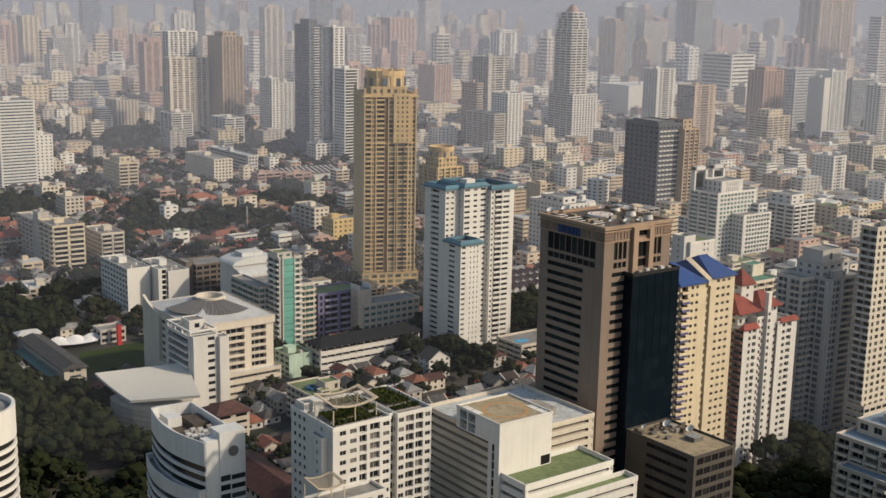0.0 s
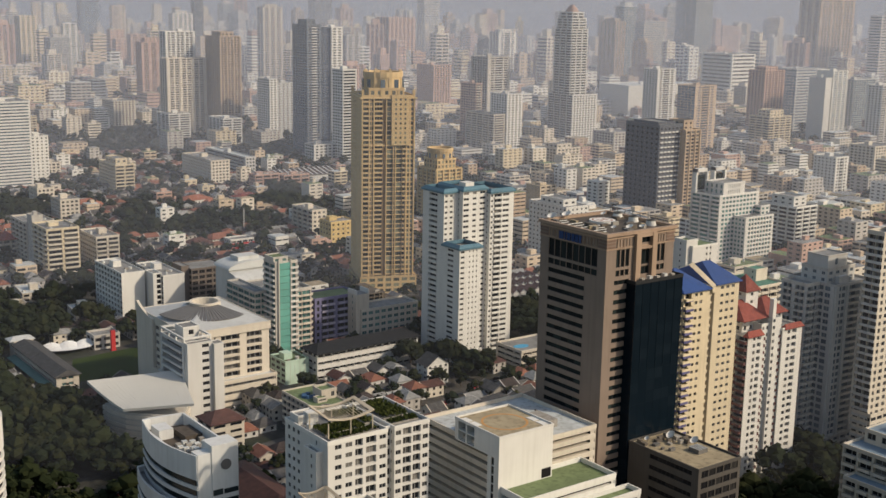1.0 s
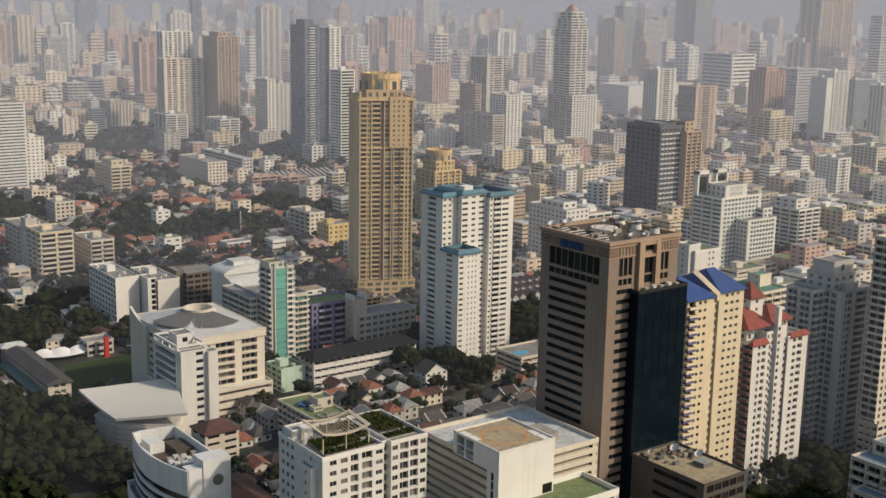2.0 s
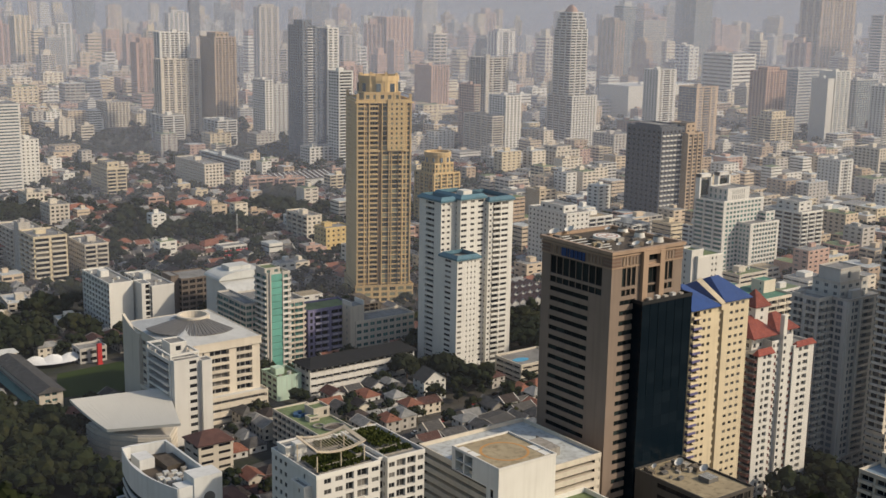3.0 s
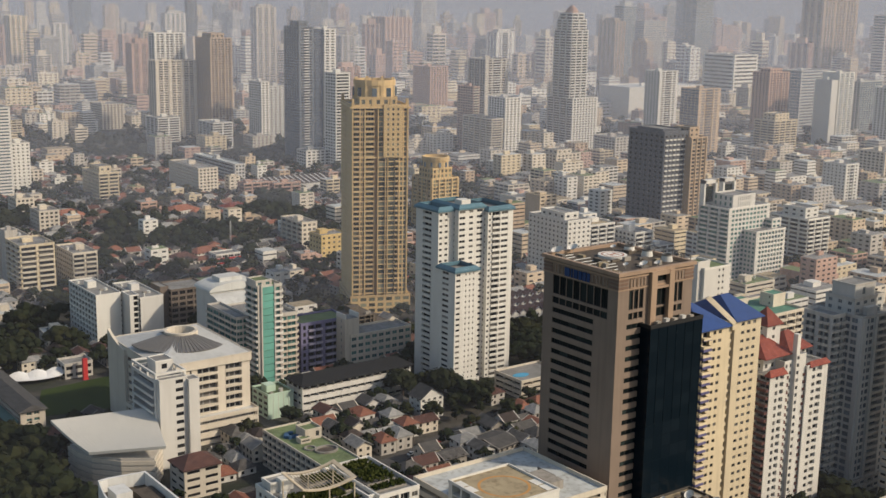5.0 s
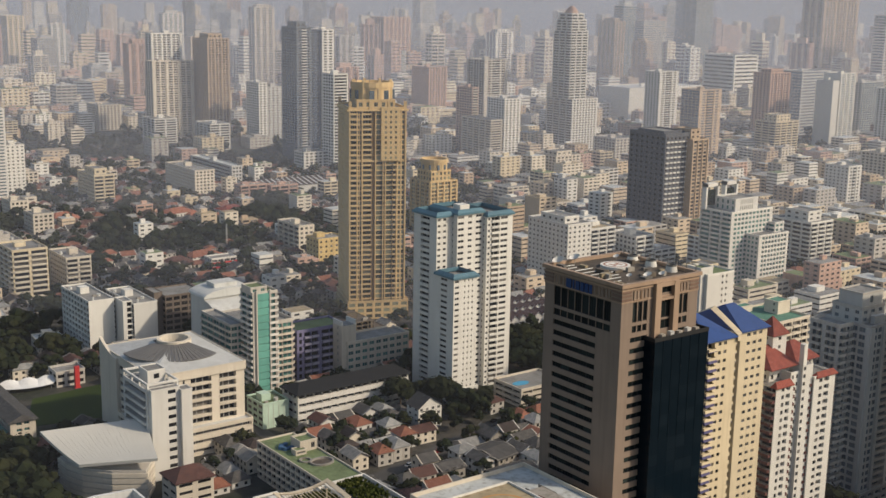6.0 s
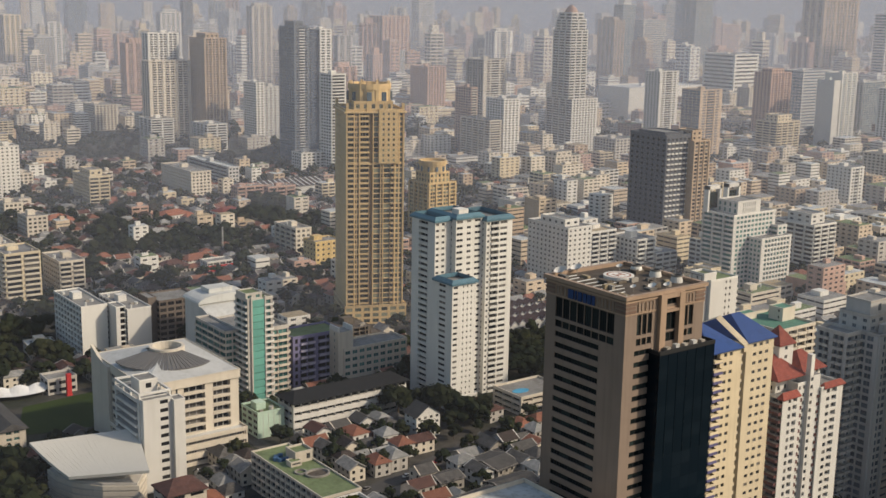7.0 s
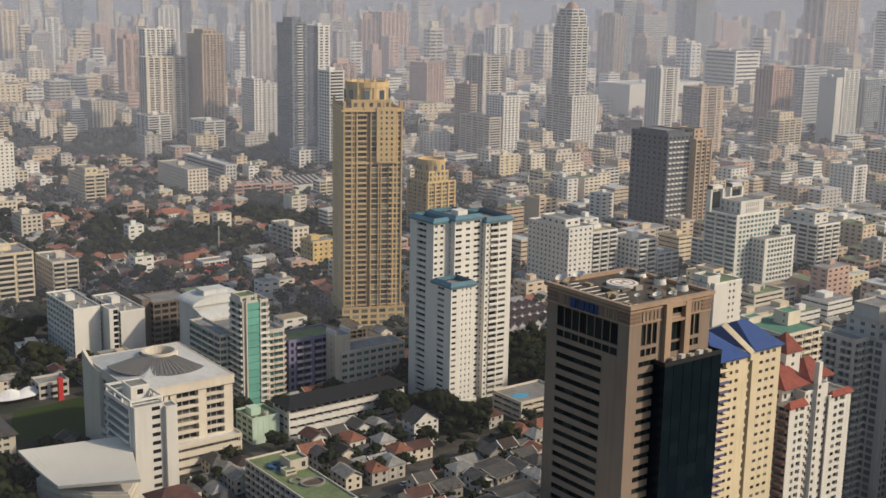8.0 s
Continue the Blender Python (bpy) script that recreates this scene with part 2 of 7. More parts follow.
def window_of(material, split):
    key = (material.name, split)
    if key not in WIN:
        WIN[key] = window_mesh("window", material, material if material is GLASSNAVY else FRAMEDARK if material in (NEARBLACK, GLASSDUSK) else FRAMEGREY, split)
    return WIN[key]


def house_geo(w, d, h, rise, hip, g_wall, g_roof, g_win, x=0.0, y=0.0, turn=0.0, rng=random):
    c, s = math.cos(turn), math.sin(turn)

    def tr(p):
        return (x + p[0] * c - p[1] * s, y + p[0] * s + p[1] * c, p[2])
    a, bb = w / 2, d / 2
    base = [(-a, -bb), (a, -bb), (a, bb), (-a, bb)]
    for i in range(4):
        p, q = base[i], base[(i + 1) % 4]
        g_wall.quad(tr((*p, 0)), tr((*q, 0)), tr((*q, h)), tr((*p, h)))
    o = 0.7
    if hip:
        r = max(0.0, a - bb * 0.8)
        e = [(-a - o, -bb - o, h - 0.2), (a + o, -bb - o, h - 0.2), (a + o, bb + o, h - 0.2), (-a - o, bb + o, h - 0.2)]
        t = [(-r, 0, h + rise), (r, 0, h + rise)]
        g_roof.quad(tr(e[0]), tr(e[1]), tr(t[1]), tr(t[0]))
        g_roof.quad(tr(e[2]), tr(e[3]), tr(t[0]), tr(t[1]))
        g_roof.quad(tr(e[1]), tr(e[2]), tr(t[1]))
        g_roof.quad(tr(e[3]), tr(e[0]), tr(t[0]))
    else:
        for sg in (-1, 1):
            q = [(-a - o, sg * (bb + o), h - 0.3), (a + o, sg * (bb + o), h - 0.3), (a + o, 0, h + rise), (-a - o, 0, h + rise)]
            q = q if sg < 0 else list(reversed(q))
            g_roof.quad(*[tr(p) for p in q])
            g_roof.quad(*[tr((p[0], p[1], p[2] - 0.2)) for p in reversed(q)])
        for ex in (-1, 1):
            for sg in (-1, 1):
                x0, x1 = ex * (a + o), ex * (a + o - 0.45)
                q = [(x0, sg * (bb + o), h - 0.22), (x1, sg * (bb + o), h - 0.22), (x1, 0, h + rise + 0.08), (x0, 0, h + rise + 0.08)]
                g_wall.quad(*[tr(p) for p in (q if ex * sg > 0 else reversed(q))])
        for sg in (-1, 1):
            q = [(sg * a, -bb, h), (sg * a, bb, h), (sg * a, 0, h + rise * 0.95)]
            g_wall.quad(*[tr(p) for p in (q if sg > 0 else reversed(q))])
    for z in ([1.6] if h < 4.5 else [1.6, 4.6]):
        for i in range(4):
            p, q = Vector(base[i]), Vector(base[(i + 1) % 4])
            u = (q - p).normalized()
            n = Vector((u.y, -u.x)) * 0.05
            L = (q - p).length
            for k in range(int(L / 3.5)):
                m_ = p + u * (L * (k + 0.5) / int(L / 3.5)) + n
                g_win.quad(*[tr((m_.x + u.x * e, m_.y + u.y * e, z + zz - 0.7)) for e, zz in ((-0.7, 0), (0.7, 0), (0.7, 1.4), (-0.7, 1.4))])


class Building:
    """A building of box volumes whose faces carry real openings, panes and balconies. Local x, y from its near corner."""

    def __init__(self, name, label, x, y, wall, pane=GLASS, turn=0.0, single=0, balcony=None, roof=ROOFGREY, group="", split=1, category="building"):
        self.top = thing(name, label, category, x, y, 0, turn, group)
        self.wall, self.pane, self.single, self.roof, self.split = wall, pane, single, roof, split
        self.balcony = balcony or wall
        self.g_wall, self.g_pane, self.g_balc, self.g_par = Geo(), Geo(), Geo(), []
        self.windows, self.balcs, self.plain, self.slab = [], [], False, None

    def face(self, o, u, n, length, z0, z1, floors, sections, recess=0.3):
        """One face. sections: (kind, share of the width, columns, opening's share of the width, of the storey)."""
        fh = (z1 - z0) / floors
        total = sum(s[1] for s in sections)
        g = self.g_wall

        def at(a, z, d):
            return (o[0] + u[0] * a + n[0] * d, o[1] + u[1] * a + n[1] * d, z)

        def sheet(geo, a0, a1, b0, b1, d):
            if a1 - a0 > 0.01 and b1 - b0 > 0.01:
                geo.quad(at(a0, b0, d), at(a1, b0, d), at(a1, b1, d), at(a0, b1, d))

        a = 0.0
        for sec in sections:
            kind, share = sec[0], sec[1]
            wide = length * share / total
            if kind == "wall":
                sheet(g, a, a + wide, z0, z1, 0)
            elif kind == "pier":
                sheet(g, a, a + wide, z0, z1, 0.7)
                g.quad(at(a, z0, 0), at(a, z0, 0.7), at(a, z1, 0.7), at(a, z1, 0))
                g.quad(at(a + wide, z0, 0.7), at(a + wide, z0, 0), at(a + wide, z1, 0), at(a + wide, z1, 0.7))
                g.quad(at(a, z1, 0.7), at(a + wide, z1, 0.7), at(a + wide, z1, 0), at(a, z1, 0))
            elif kind == "slot":
                d = -3.5
                sheet(g, a, a + wide, z0, z1, d)
                g.quad(at(a, z0, 0), at(a, z0, d), at(a, z1, d), at(a, z1, 0))
                g.quad(at(a + wide, z0, d), at(a + wide, z0, 0), at(a + wide, z1, 0), at(a + wide, z1, d))
            else:
                cols, wf, hf = sec[2], sec[3], sec[4]
                depth = sec[5] if len(sec) > 5 else (1.3 if kind == "balc" else recess)
                cw = wide / cols
                for r in range(floors):
                    b0 = z0 + r * fh
                    h0, h1 = b0 + fh * (0.5 - hf / 2) + (0.06 * fh if kind == "win" else 0), b0 + fh * (0.5 + hf / 2) + (0.06 * fh if kind == "win" else 0)
                    sheet(g, a, a + wide, b0, h0, 0)
                    sheet(g, a, a + wide, h1, b0 + fh, 0)
                    for k in range(cols):
                        c0 = a + k * cw
                        w0, w1 = c0 + cw * (0.5 - wf / 2), c0 + cw * (0.5 + wf / 2)
                        sheet(g, c0, w0, h0, h1, 0)
                        sheet(g, w1, c0 + cw, h0, h1, 0)
                        g.quad(at(w0, h0, 0), at(w1, h0, 0), at(w1, h0, -depth), at(w0, h0, -depth))
                        g.quad(at(w0, h1, -depth), at(w1, h1, -depth), at(w1, h1, 0), at(w0, h1, 0))
                        g.quad(at(w0, h0, 0), at(w0, h0, -depth), at(w0, h1, -depth), at(w0, h1, 0))
                        g.quad(at(w1, h0, -depth), at(w1, h0, 0), at(w1, h1, 0), at(w1, h1, -depth))
                        if wf * cw > 7 and kind == "win":
                            n_p = int(wf * cw / 4) + 1
                        else:
                            n_p = 1
                        for q in range(n_p):
                            p0, p1 = w0 + (w1 - w0) * q / n_p, w0 + (w1 - w0) * (q + 1) / n_p
                            self.windows.append((at((p0 + p1) / 2, (h0 + h1) / 2, -depth + 0.02), math.atan2(u[1], u[0]), p1 - p0, h1 - h0, n[1] + 0.7 * n[0]))
                        if kind == "balc":
                            out = sec[6] if len(sec) > 6 else 1.1
                            self.balcs.append((at((w0 + w1) / 2, b0, 0), math.atan2(u[1], u[0]), w1 - w0, out, min(1.05, fh * 0.36), n[1] + 0.7 * n[0]))
            a += wide

    def volume(self, x0, y0, w, d, z0, z1, floors, s=None, wf=None, n=None, e=None, parapet=1.1, roof=None, recess=0.3):
        s = s or [("wall", 1)]
        wf = wf or [("wall", 1)]
        self.face((x0, y0), (1, 0), (0, -1), w, z0, z1, floors, s, recess)
        self.face((x0 + w, y0), (0, 1), (1, 0), d, z0, z1, floors, e or wf, recess)
        self.face((x0 + w, y0 + d), (-1, 0), (0, 1), w, z0, z1, floors, n or s, recess)
        self.face((x0, y0 + d), (0, -1), (-1, 0), d, z0, z1, floors, wf, recess)
        g = Geo()
        g.box(x0 + 0.02, x0 + w - 0.02, y0 + 0.02, y0 + d - 0.02, z1 - 0.3, z1)
        part("roof", g, roof or self.roof, self.top)
        if parapet:
            self.g_par.append(Geo())
            self.g_par[-1].ring(rect(x0 - 0.12, x0 + w + 0.12, y0 - 0.12, y0 + d + 0.12), rect(x0 + 0.3, x0 + w - 0.3, y0 + 0.3, y0 + d - 0.3), z1 - 0.25, z1 + parapet)
        return self

    def clutter(self, x0, y0, w, d, z, seed=0, n=6):
        """Stair house, tanks and machines on the roof."""
        rnd = random.Random(seed)
        sw, sd = min(7, w * 0.35), min(6, d * 0.35)
        sx, sy = x0 + rnd.uniform(0.15, 0.5) * w, y0 + rnd.uniform(0.3, 0.55) * d
        g = Geo()
        g.box(sx, sx + sw, sy, sy + sd, z, z + rnd.uniform(2.6, 4.5))
        part("stair_house", g, self.wall, self.top)
        for i in range(n):
            g = Geo()
            tx, ty = x0 + rnd.uniform(0.08, 0.85) * w, y0 + rnd.uniform(0.08, 0.85) * d
            if sx - 1.5 < tx < sx + sw + 1 and sy - 1.5 < ty < sy + sd + 1:
                continue
            if rnd.random() < 0.5:
                g.tube((tx, ty, z), (tx, ty, z + rnd.uniform(1.3, 2.4)), rnd.uniform(0.6, 1.1), 10)
                part("water_tank", g, METALPALE, self.top)
            else:
                g.box(tx, tx + rnd.uniform(1, 2.4), ty, ty + rnd.uniform(1, 2), z, z + rnd.uniform(0.8, 1.6))
                part("air_conditioner", g, CONCRETE, self.top)
        return self

    def done(self, parapet=None):
        top = self.top
        if self.plain:
            for geo in self.g_par:
                n = len(self.g_wall.v)
                self.g_wall.v.extend(geo.v)
                self.g_wall.f.extend([tuple(n + k for k in f) for f in geo.f])
            self.g_par = []
        part("wall", self.g_wall, self.wall, top)
        for geo in self.g_par:
            part("parapet", geo, parapet or self.wall, top)
        # the faces towards the sun and the street first, upper storeys before lower ones
        rest = Geo()
        order = sorted(self.windows, key=lambda q: (q[4] > 0, -q[0][2]))
        me = window_of(self.pane, self.split)
        for i, (p, ang, w, h, _) in enumerate(order):
            if i < self.single:
                ob = new("window", me)
                ob.parent = top
                ob.matrix_basis = Matrix.Translation(p) @ Matrix.Rotation(ang, 4, "Z") @ Matrix.Diagonal((w, 1, h, 1))
            else:
                c, s = math.cos(ang) * w / 2, math.sin(ang) * w / 2
                rest.quad((p[0] - c, p[1] - s, p[2] - h / 2), (p[0] + c, p[1] + s, p[2] - h / 2), (p[0] + c, p[1] + s, p[2] + h / 2), (p[0] - c, p[1] - s, p[2] + h / 2))
        part("window_panes", rest, self.pane, top, kind="stuff")
        rest = Geo()
        shared = {}
        for i, (p, ang, w, out, hh, _) in enumerate(sorted(self.balcs, key=lambda q: (q[5] > 0, -q[0][2]))):
            g = Geo()
            g.box(-w / 2, w / 2, -out, 0.0, -0.12, 0.1)
            g.box(-w / 2, w / 2, -out, -out + 0.14, 0.1, hh)
            g.box(-w / 2, -w / 2 + 0.14, -out + 0.14, 0.0, 0.1, hh)
            g.box(w / 2 - 0.14, w / 2, -out + 0.14, 0.0, 0.1, hh)
            mat = Matrix.Translation(p) @ Matrix.Rotation(ang, 4, "Z")
            if i < self.single * 0.6:
                key = (round(w, 2), round(out, 2), round(hh, 2))
                if key not in shared:
                    shared[key] = g.mesh("balcony", self.balcony)
                    if self.slab:
                        shared[key].materials.append(self.slab)
                        shared[key].polygons.foreach_set("material_index", [1 if k < 6 else 0 for k in range(len(g.f))])
                ob = new("balcony", shared[key])
                ob.parent = top
                ob.matrix_basis = mat
            else:
                n = len(rest.v)
                rest.v.extend([tuple(mat @ Vector(q)) for q in g.v])
                rest.f.extend([tuple(n + k for k in f) for f in g.f])
        part("balconies", rest, self.balcony, top, kind="stuff")
        return top


TAKEN = []      # plan rectangles that loose houses and trees keep clear of


def keep_clear(x0, x1, y0, y1, m=2.0):
    TAKEN.append((x0 - m, x1 + m, y0 - m, y1 + m))


def is_free(x, y, r=0.0):
    return not any(a - r < x < b + r and c - r < y < d + r for a, b, c, d in TAKEN)


# ---- ground, haze sheets and distance backdrop ----
g = Geo()
g.quad((-9000, -9000, 0), (9000, -9000, 0), (9000, 9000, 0), (-9000, 9000, 0))
ground = new("ground", g.mesh("ground", GROUND))
tagged(ground, "dusty city ground with patches of grass and asphalt", "ground", kind="structure")


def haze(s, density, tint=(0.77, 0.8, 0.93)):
    """A flat see-through sheet imitating haze across the city, lit by the same sun and sky."""
    m = bpy.data.materials.new("haze sheet")
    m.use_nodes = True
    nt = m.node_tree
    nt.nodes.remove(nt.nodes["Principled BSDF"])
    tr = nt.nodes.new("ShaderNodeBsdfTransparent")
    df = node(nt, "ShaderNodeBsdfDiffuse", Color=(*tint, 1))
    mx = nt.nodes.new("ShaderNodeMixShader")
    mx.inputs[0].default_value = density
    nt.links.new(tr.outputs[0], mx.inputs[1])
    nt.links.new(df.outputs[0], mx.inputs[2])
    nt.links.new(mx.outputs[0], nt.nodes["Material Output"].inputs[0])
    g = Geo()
    # stands square to the camera's view, its top edge above eye height
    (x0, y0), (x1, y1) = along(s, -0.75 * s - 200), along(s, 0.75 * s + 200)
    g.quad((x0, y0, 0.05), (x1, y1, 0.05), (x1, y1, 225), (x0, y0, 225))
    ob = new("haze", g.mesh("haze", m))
    tagged(ob, "flat see-through grey-blue sheet imitating city haze", "haze", kind="structure")


# distance and opacity of each sheet added to imitate haze
HAZE_SHEETS = ((470, 0.04), (778, 0.095), (1150, 0.12), (1450, 0.12), (1880, 0.16), (2400, 0.2), (3200, 0.28))
for s, density in HAZE_SHEETS:
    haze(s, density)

# upright wall closing the distance, the haze painted on as its colour
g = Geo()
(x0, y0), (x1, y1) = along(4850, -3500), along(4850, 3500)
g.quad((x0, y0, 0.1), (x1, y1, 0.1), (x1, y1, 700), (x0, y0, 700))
backdrop = new("backdrop", g.mesh("backdrop", paint("painted haze colour", (0.42, 0.47, 0.6), 0.1)))
tagged(backdrop, "plain wall painted pale haze grey at the far edge of the city", "backdrop", kind="structure")


def road(name, x0, y0, x1, y1, width, label):
    d = Vector((x1 - x0, y1 - y0, 0)).normalized() * 0.5 * width
    g = Geo()
    g.quad((x0 + d.y, y0 - d.x, 0.06), (x1 + d.y, y1 - d.x, 0.06), (x1 - d.y, y1 + d.x, 0.06), (x0 - d.y, y0 + d.x, 0.06))
    ob = new(name, g.mesh(name, ASPHALT))
    tagged(ob, label, "road", kind="structure")


# ---- the tall buildings close by ----
def brown_office():
    W, D = 32, 33
    b = Building("office_tower", "brown granite office tower with dark ribbon windows", 282, 288, STONE, GLASSDUSK, single=190, roof=ROOFDARK, split=2)
    ribbon_w = [("wall", 4.3), ("win", 18.7, 1, 0.99, 0.47, 0.45), ("wall", 10)]
    ribbon_s = [("wall", 4), ("win", 7.0, 1, 0.99, 0.47, 0.45), ("wall", 12), ("win", 5.0, 1, 0.99, 0.47, 0.45), ("wall", 4)]
    b.volume(0, 0, W, D, 0, 107.1, 32, ribbon_s, ribbon_w, parapet=0)
    # a row of small panes, the tall glazed storey, and the frieze under the cornice
    for z0, z1, hf, shaft in ((107.1, 110.2, 0.66, 0.99), (110.2, 117.0, 0.93, 0.99), (117.0, 121.8, 0.0, 0.62)):
        if hf:
            s = [("wall", 4.4), ("win", 6.4, 3, 0.82, hf, 0.5), ("wall", 4.2), ("win", 5.4, 1, 0.98, shaft, 0.4), ("wall", 2.9), ("win", 4.5, 2, 0.84, hf, 0.5), ("wall", 4.2)]
            w = [("wall", 4.2), ("win", 24.6, 8, 0.94, hf, 0.4), ("wall", 4.2)]
        else:
            s = [("wall", 15.0), ("win", 5.4, 1, 0.98, shaft, 0.4), ("wall", 11.6)]
            w = [("wall", 1)]
        b.volume(0, 0, W, D, z0, z1, 1, s, w, parapet=0)
    top = b.done()
    for z, out, h in ((117.1, 0.22, 0.45), (120.7, 0.3, 0.5), (121.7, 0.75, 1.1)):
        g = Geo()
        g.ring(rect(-out, W + out, -out, D + out), rect(0.6, W - 0.6, 0.6, D - 0.6), z, z + h)
        part("cornice", g, STONE_LIGHT, top)
    # striped corner blocks of the frieze
    for x0, x1, y0, y1 in ((-0.2, 3.8, -0.2, 3.8), (W - 3.8, W + 0.2, -0.2, 3.8), (-0.2, 3.8, D - 3.8, D + 0.2)):
        for z in (117.75, 118.9, 120.0):
            g = Geo()
            g.box(x0, x1, y0, y1, z, z + 0.62)
            part("corner_stripe", g, paint("rust brown granite band", (0.2, 0.13, 0.1), 0.35, 0.6), top)
    # framed panels of the frieze
    panel = window_mesh("frieze_panel", STONE, STONE_LIGHT, 1)
    for k in range(11):
        ob = new("frieze_panel", panel)
        ob.parent = top
        if k < 8:
            ob.matrix_basis = Matrix.Translation((-0.02, 5.8 + 3.06 * k, 119.1)) @ Matrix.Rotation(-math.pi / 2, 4, "Z") @ Matrix.Diagonal((2.7, 2.8, 2.8, 1))
        else:
            ob.matrix_basis = Matrix.Translation(((6.1, 9.2, 25.5)[k - 8], -0.02, 119.1)) @ Matrix.Diagonal((2.9, 2.8, 2.8, 1))
    # the portal that stands proud of the street face
    for x0, x1 in ((12.7, 15.0), (20.4, 22.6)):
        g = Geo()
        g.box(x0, x1, -1.3, 0.02, 104.8, 121.7)
        part("portal_column", g, STONE_LIGHT, top)
    for z0, z1 in ((116.3, 117.1), (120.4, 121.9)):
        g = Geo()
        g.box(15.0, 20.4, -1.15, 0.0, z0, z1)
        part("portal_lintel", g, STONE_LIGHT, top)
    # a lettered sign on the shaded face, kept as plain bars
    for a, w in ((10.0, 2.2), (12.8, 0.7), (14.0, 1.7), (16.2, 1.4), (18.0, 1.5), (19.9, 1.2)):
        g = Geo()
        g.box(-0.55, -0.32, D - a - w, D - a, 117.6, 120.3)
        part("sign_letter_bar", g, paint("dull navy sign paint", (0.02, 0.05, 0.15), 0.3), top)
    z = 121.8
    g = Geo()
    g.prism(circle(17.6, 20.8, 4.6, 28), z, z + 0.9)
    pad = part("round_platform", g, WHITE, top, "round pale platform with a faded red mark")
    g = Geo()
    g.ring(circle(17.6, 20.8, 3.7, 28), circle(17.6, 20.8, 3.2, 28), z + 0.9, z + 0.94)
    g.box(16.0, 19.2, 20.4, 21.0, z + 0.9, z + 0.94)
    g.box(16.0, 16.6, 19.3, 22.2, z + 0.9, z + 0.95)
    g.box(18.6, 19.2, 19.3, 22.2, z + 0.9, z + 0.95)
    part("landing_mark", g, paint("faded red marking", (0.36, 0.16, 0.11), 0.5), pad)
    for x, y, r in ((3.3, 30.6, 1.9), (10.6, 31.4, 1.7), (13.5, 3.2, 1.3), (18.5, 2.4, 1.0), (8.6, 6.0, 0.9), (24, 27, 1.0)):
        g = Geo()
        for k in range(4):
            r0, r1 = r * k / 4, r * (k + 1) / 4
            a, c = circle(0, 0, r0, 12), circle(0, 0, r1, 12)
            for i in range(12):
                j = (i + 1) % 12
                q = [(a[i][0], a[i][1], 0.3 * r0 * r0), (c[i][0], c[i][1], 0.3 * r1 * r1), (c[j][0], c[j][1], 0.3 * r1 * r1), (a[j][0], a[j][1], 0.3 * r0 * r0)]
                g.quad(*[(x + px * 0.9 - 0.45 * pz, y + py, z + 1.5 + 0.9 * pz + 0.4 * px) for px, py, pz in q])
        dish = part("satellite_dish", g, WHITE, top, "white satellite dish")
        g = Geo()
        g.tube((x, y, z), (x, y, z + 1.6), 0.12)
        part("mast", g, CONCRETE, dish)
    # cooling towers with dark fan openings along the east side
    for y in (7.6, 16.1, 24.0):
        g = Geo()
        g.tube((28.2, y, z), (28.2, y, z + 1.7), 1.9, 18, 1.6)
        tower = part("cooling_tower", g, WHITE, top, "white round cooling tower")
        g = Geo()
        g.ring(circle(28.2, y, 1.6, 18), circle(28.2, y, 1.35, 18), z + 1.7, z + 2.2)
        part("fan_collar", g, METALGREY, tower)
        # flat near-black disc, painting the shade of a hollow that isn't built
        g = Geo()
        g.prism(circle(28.2, y, 1.3, 14), z + 1.7, z + 1.75)
        part("fan_opening", g, NEARBLACK, tower)
    # low plant rooms, ducts and pipes that fill the deck
    rq = random.Random(77)
    for k in range(26):
        x, y = rq.uniform(2, 27), rq.uniform(2, 29)
        if (x - 17.6) ** 2 + (y - 20.8) ** 2 < 44:
            continue
        w, d, h = rq.uniform(0.8, 3.6), rq.uniform(0.8, 4.0), rq.uniform(0.4, 1.5)
        if x + w > W - 1.2 or y + d > D - 1.2:
            continue
        g = Geo()
        g.box(x, x + w, y, y + d, z, z + h)
        part("roof_machine", g, (RUSTGREY, CONCRETE, RUSTGREY, METALGREY, ROOFTAN)[k % 5], top)
    for k in range(9):
        g = Geo()
        y = 2.6 + 3.3 * k
        g.tube((1.5, y, z + 0.35), (rq.uniform(5, 12), y + rq.uniform(-0.5, 0.5), z + 0.35), 0.16, 6)
        part("pipe", g, METALPALE, top)
    # a railing along the east parapet
    for k in range(9):
        g = Geo()
        g.box(W - 0.3, W - 0.1, 1 + 3.8 * k, 1.2 + 3.8 * k, 122.8, 124.4)
        part("rail_post", g, METALGREY, top)
    g = Geo()
    g.box(W - 0.3, W - 0.1, 1.0, 31.6, 124.4, 124.6)
    part("rail", g, METALGREY, top)
    keep_clear(282, 314, 288, 321)
    # the navy glass annex in front of it
    b = Building("glass_annex", "dark navy glass annex against the brown office tower", 292.0, 283.8, GLASSNAVY, GLASSNAVY, single=90, roof=RUSTGREY, split=0)
    b.volume(0, 0, 23, 27, 0, 105.4, 27, [("win", 1, 6, 0.99, 0.985, 0.05)], [("win", 1, 6, 0.99, 0.985, 0.05)], parapet=0.9)
    top = b.done(FRAMEDARK)
    for k in range(5):
        g = Geo()
        g.box(4 + 3.6 * k, 5.6 + 3.6 * k, 1.0, 2.4, 105.4, 106.6 + 0.4 * (k % 2))
        part("air_conditioner", g, (CONCRETE, METALPALE)[k % 2], top)
    keep_clear(291, 316, 283, 311)


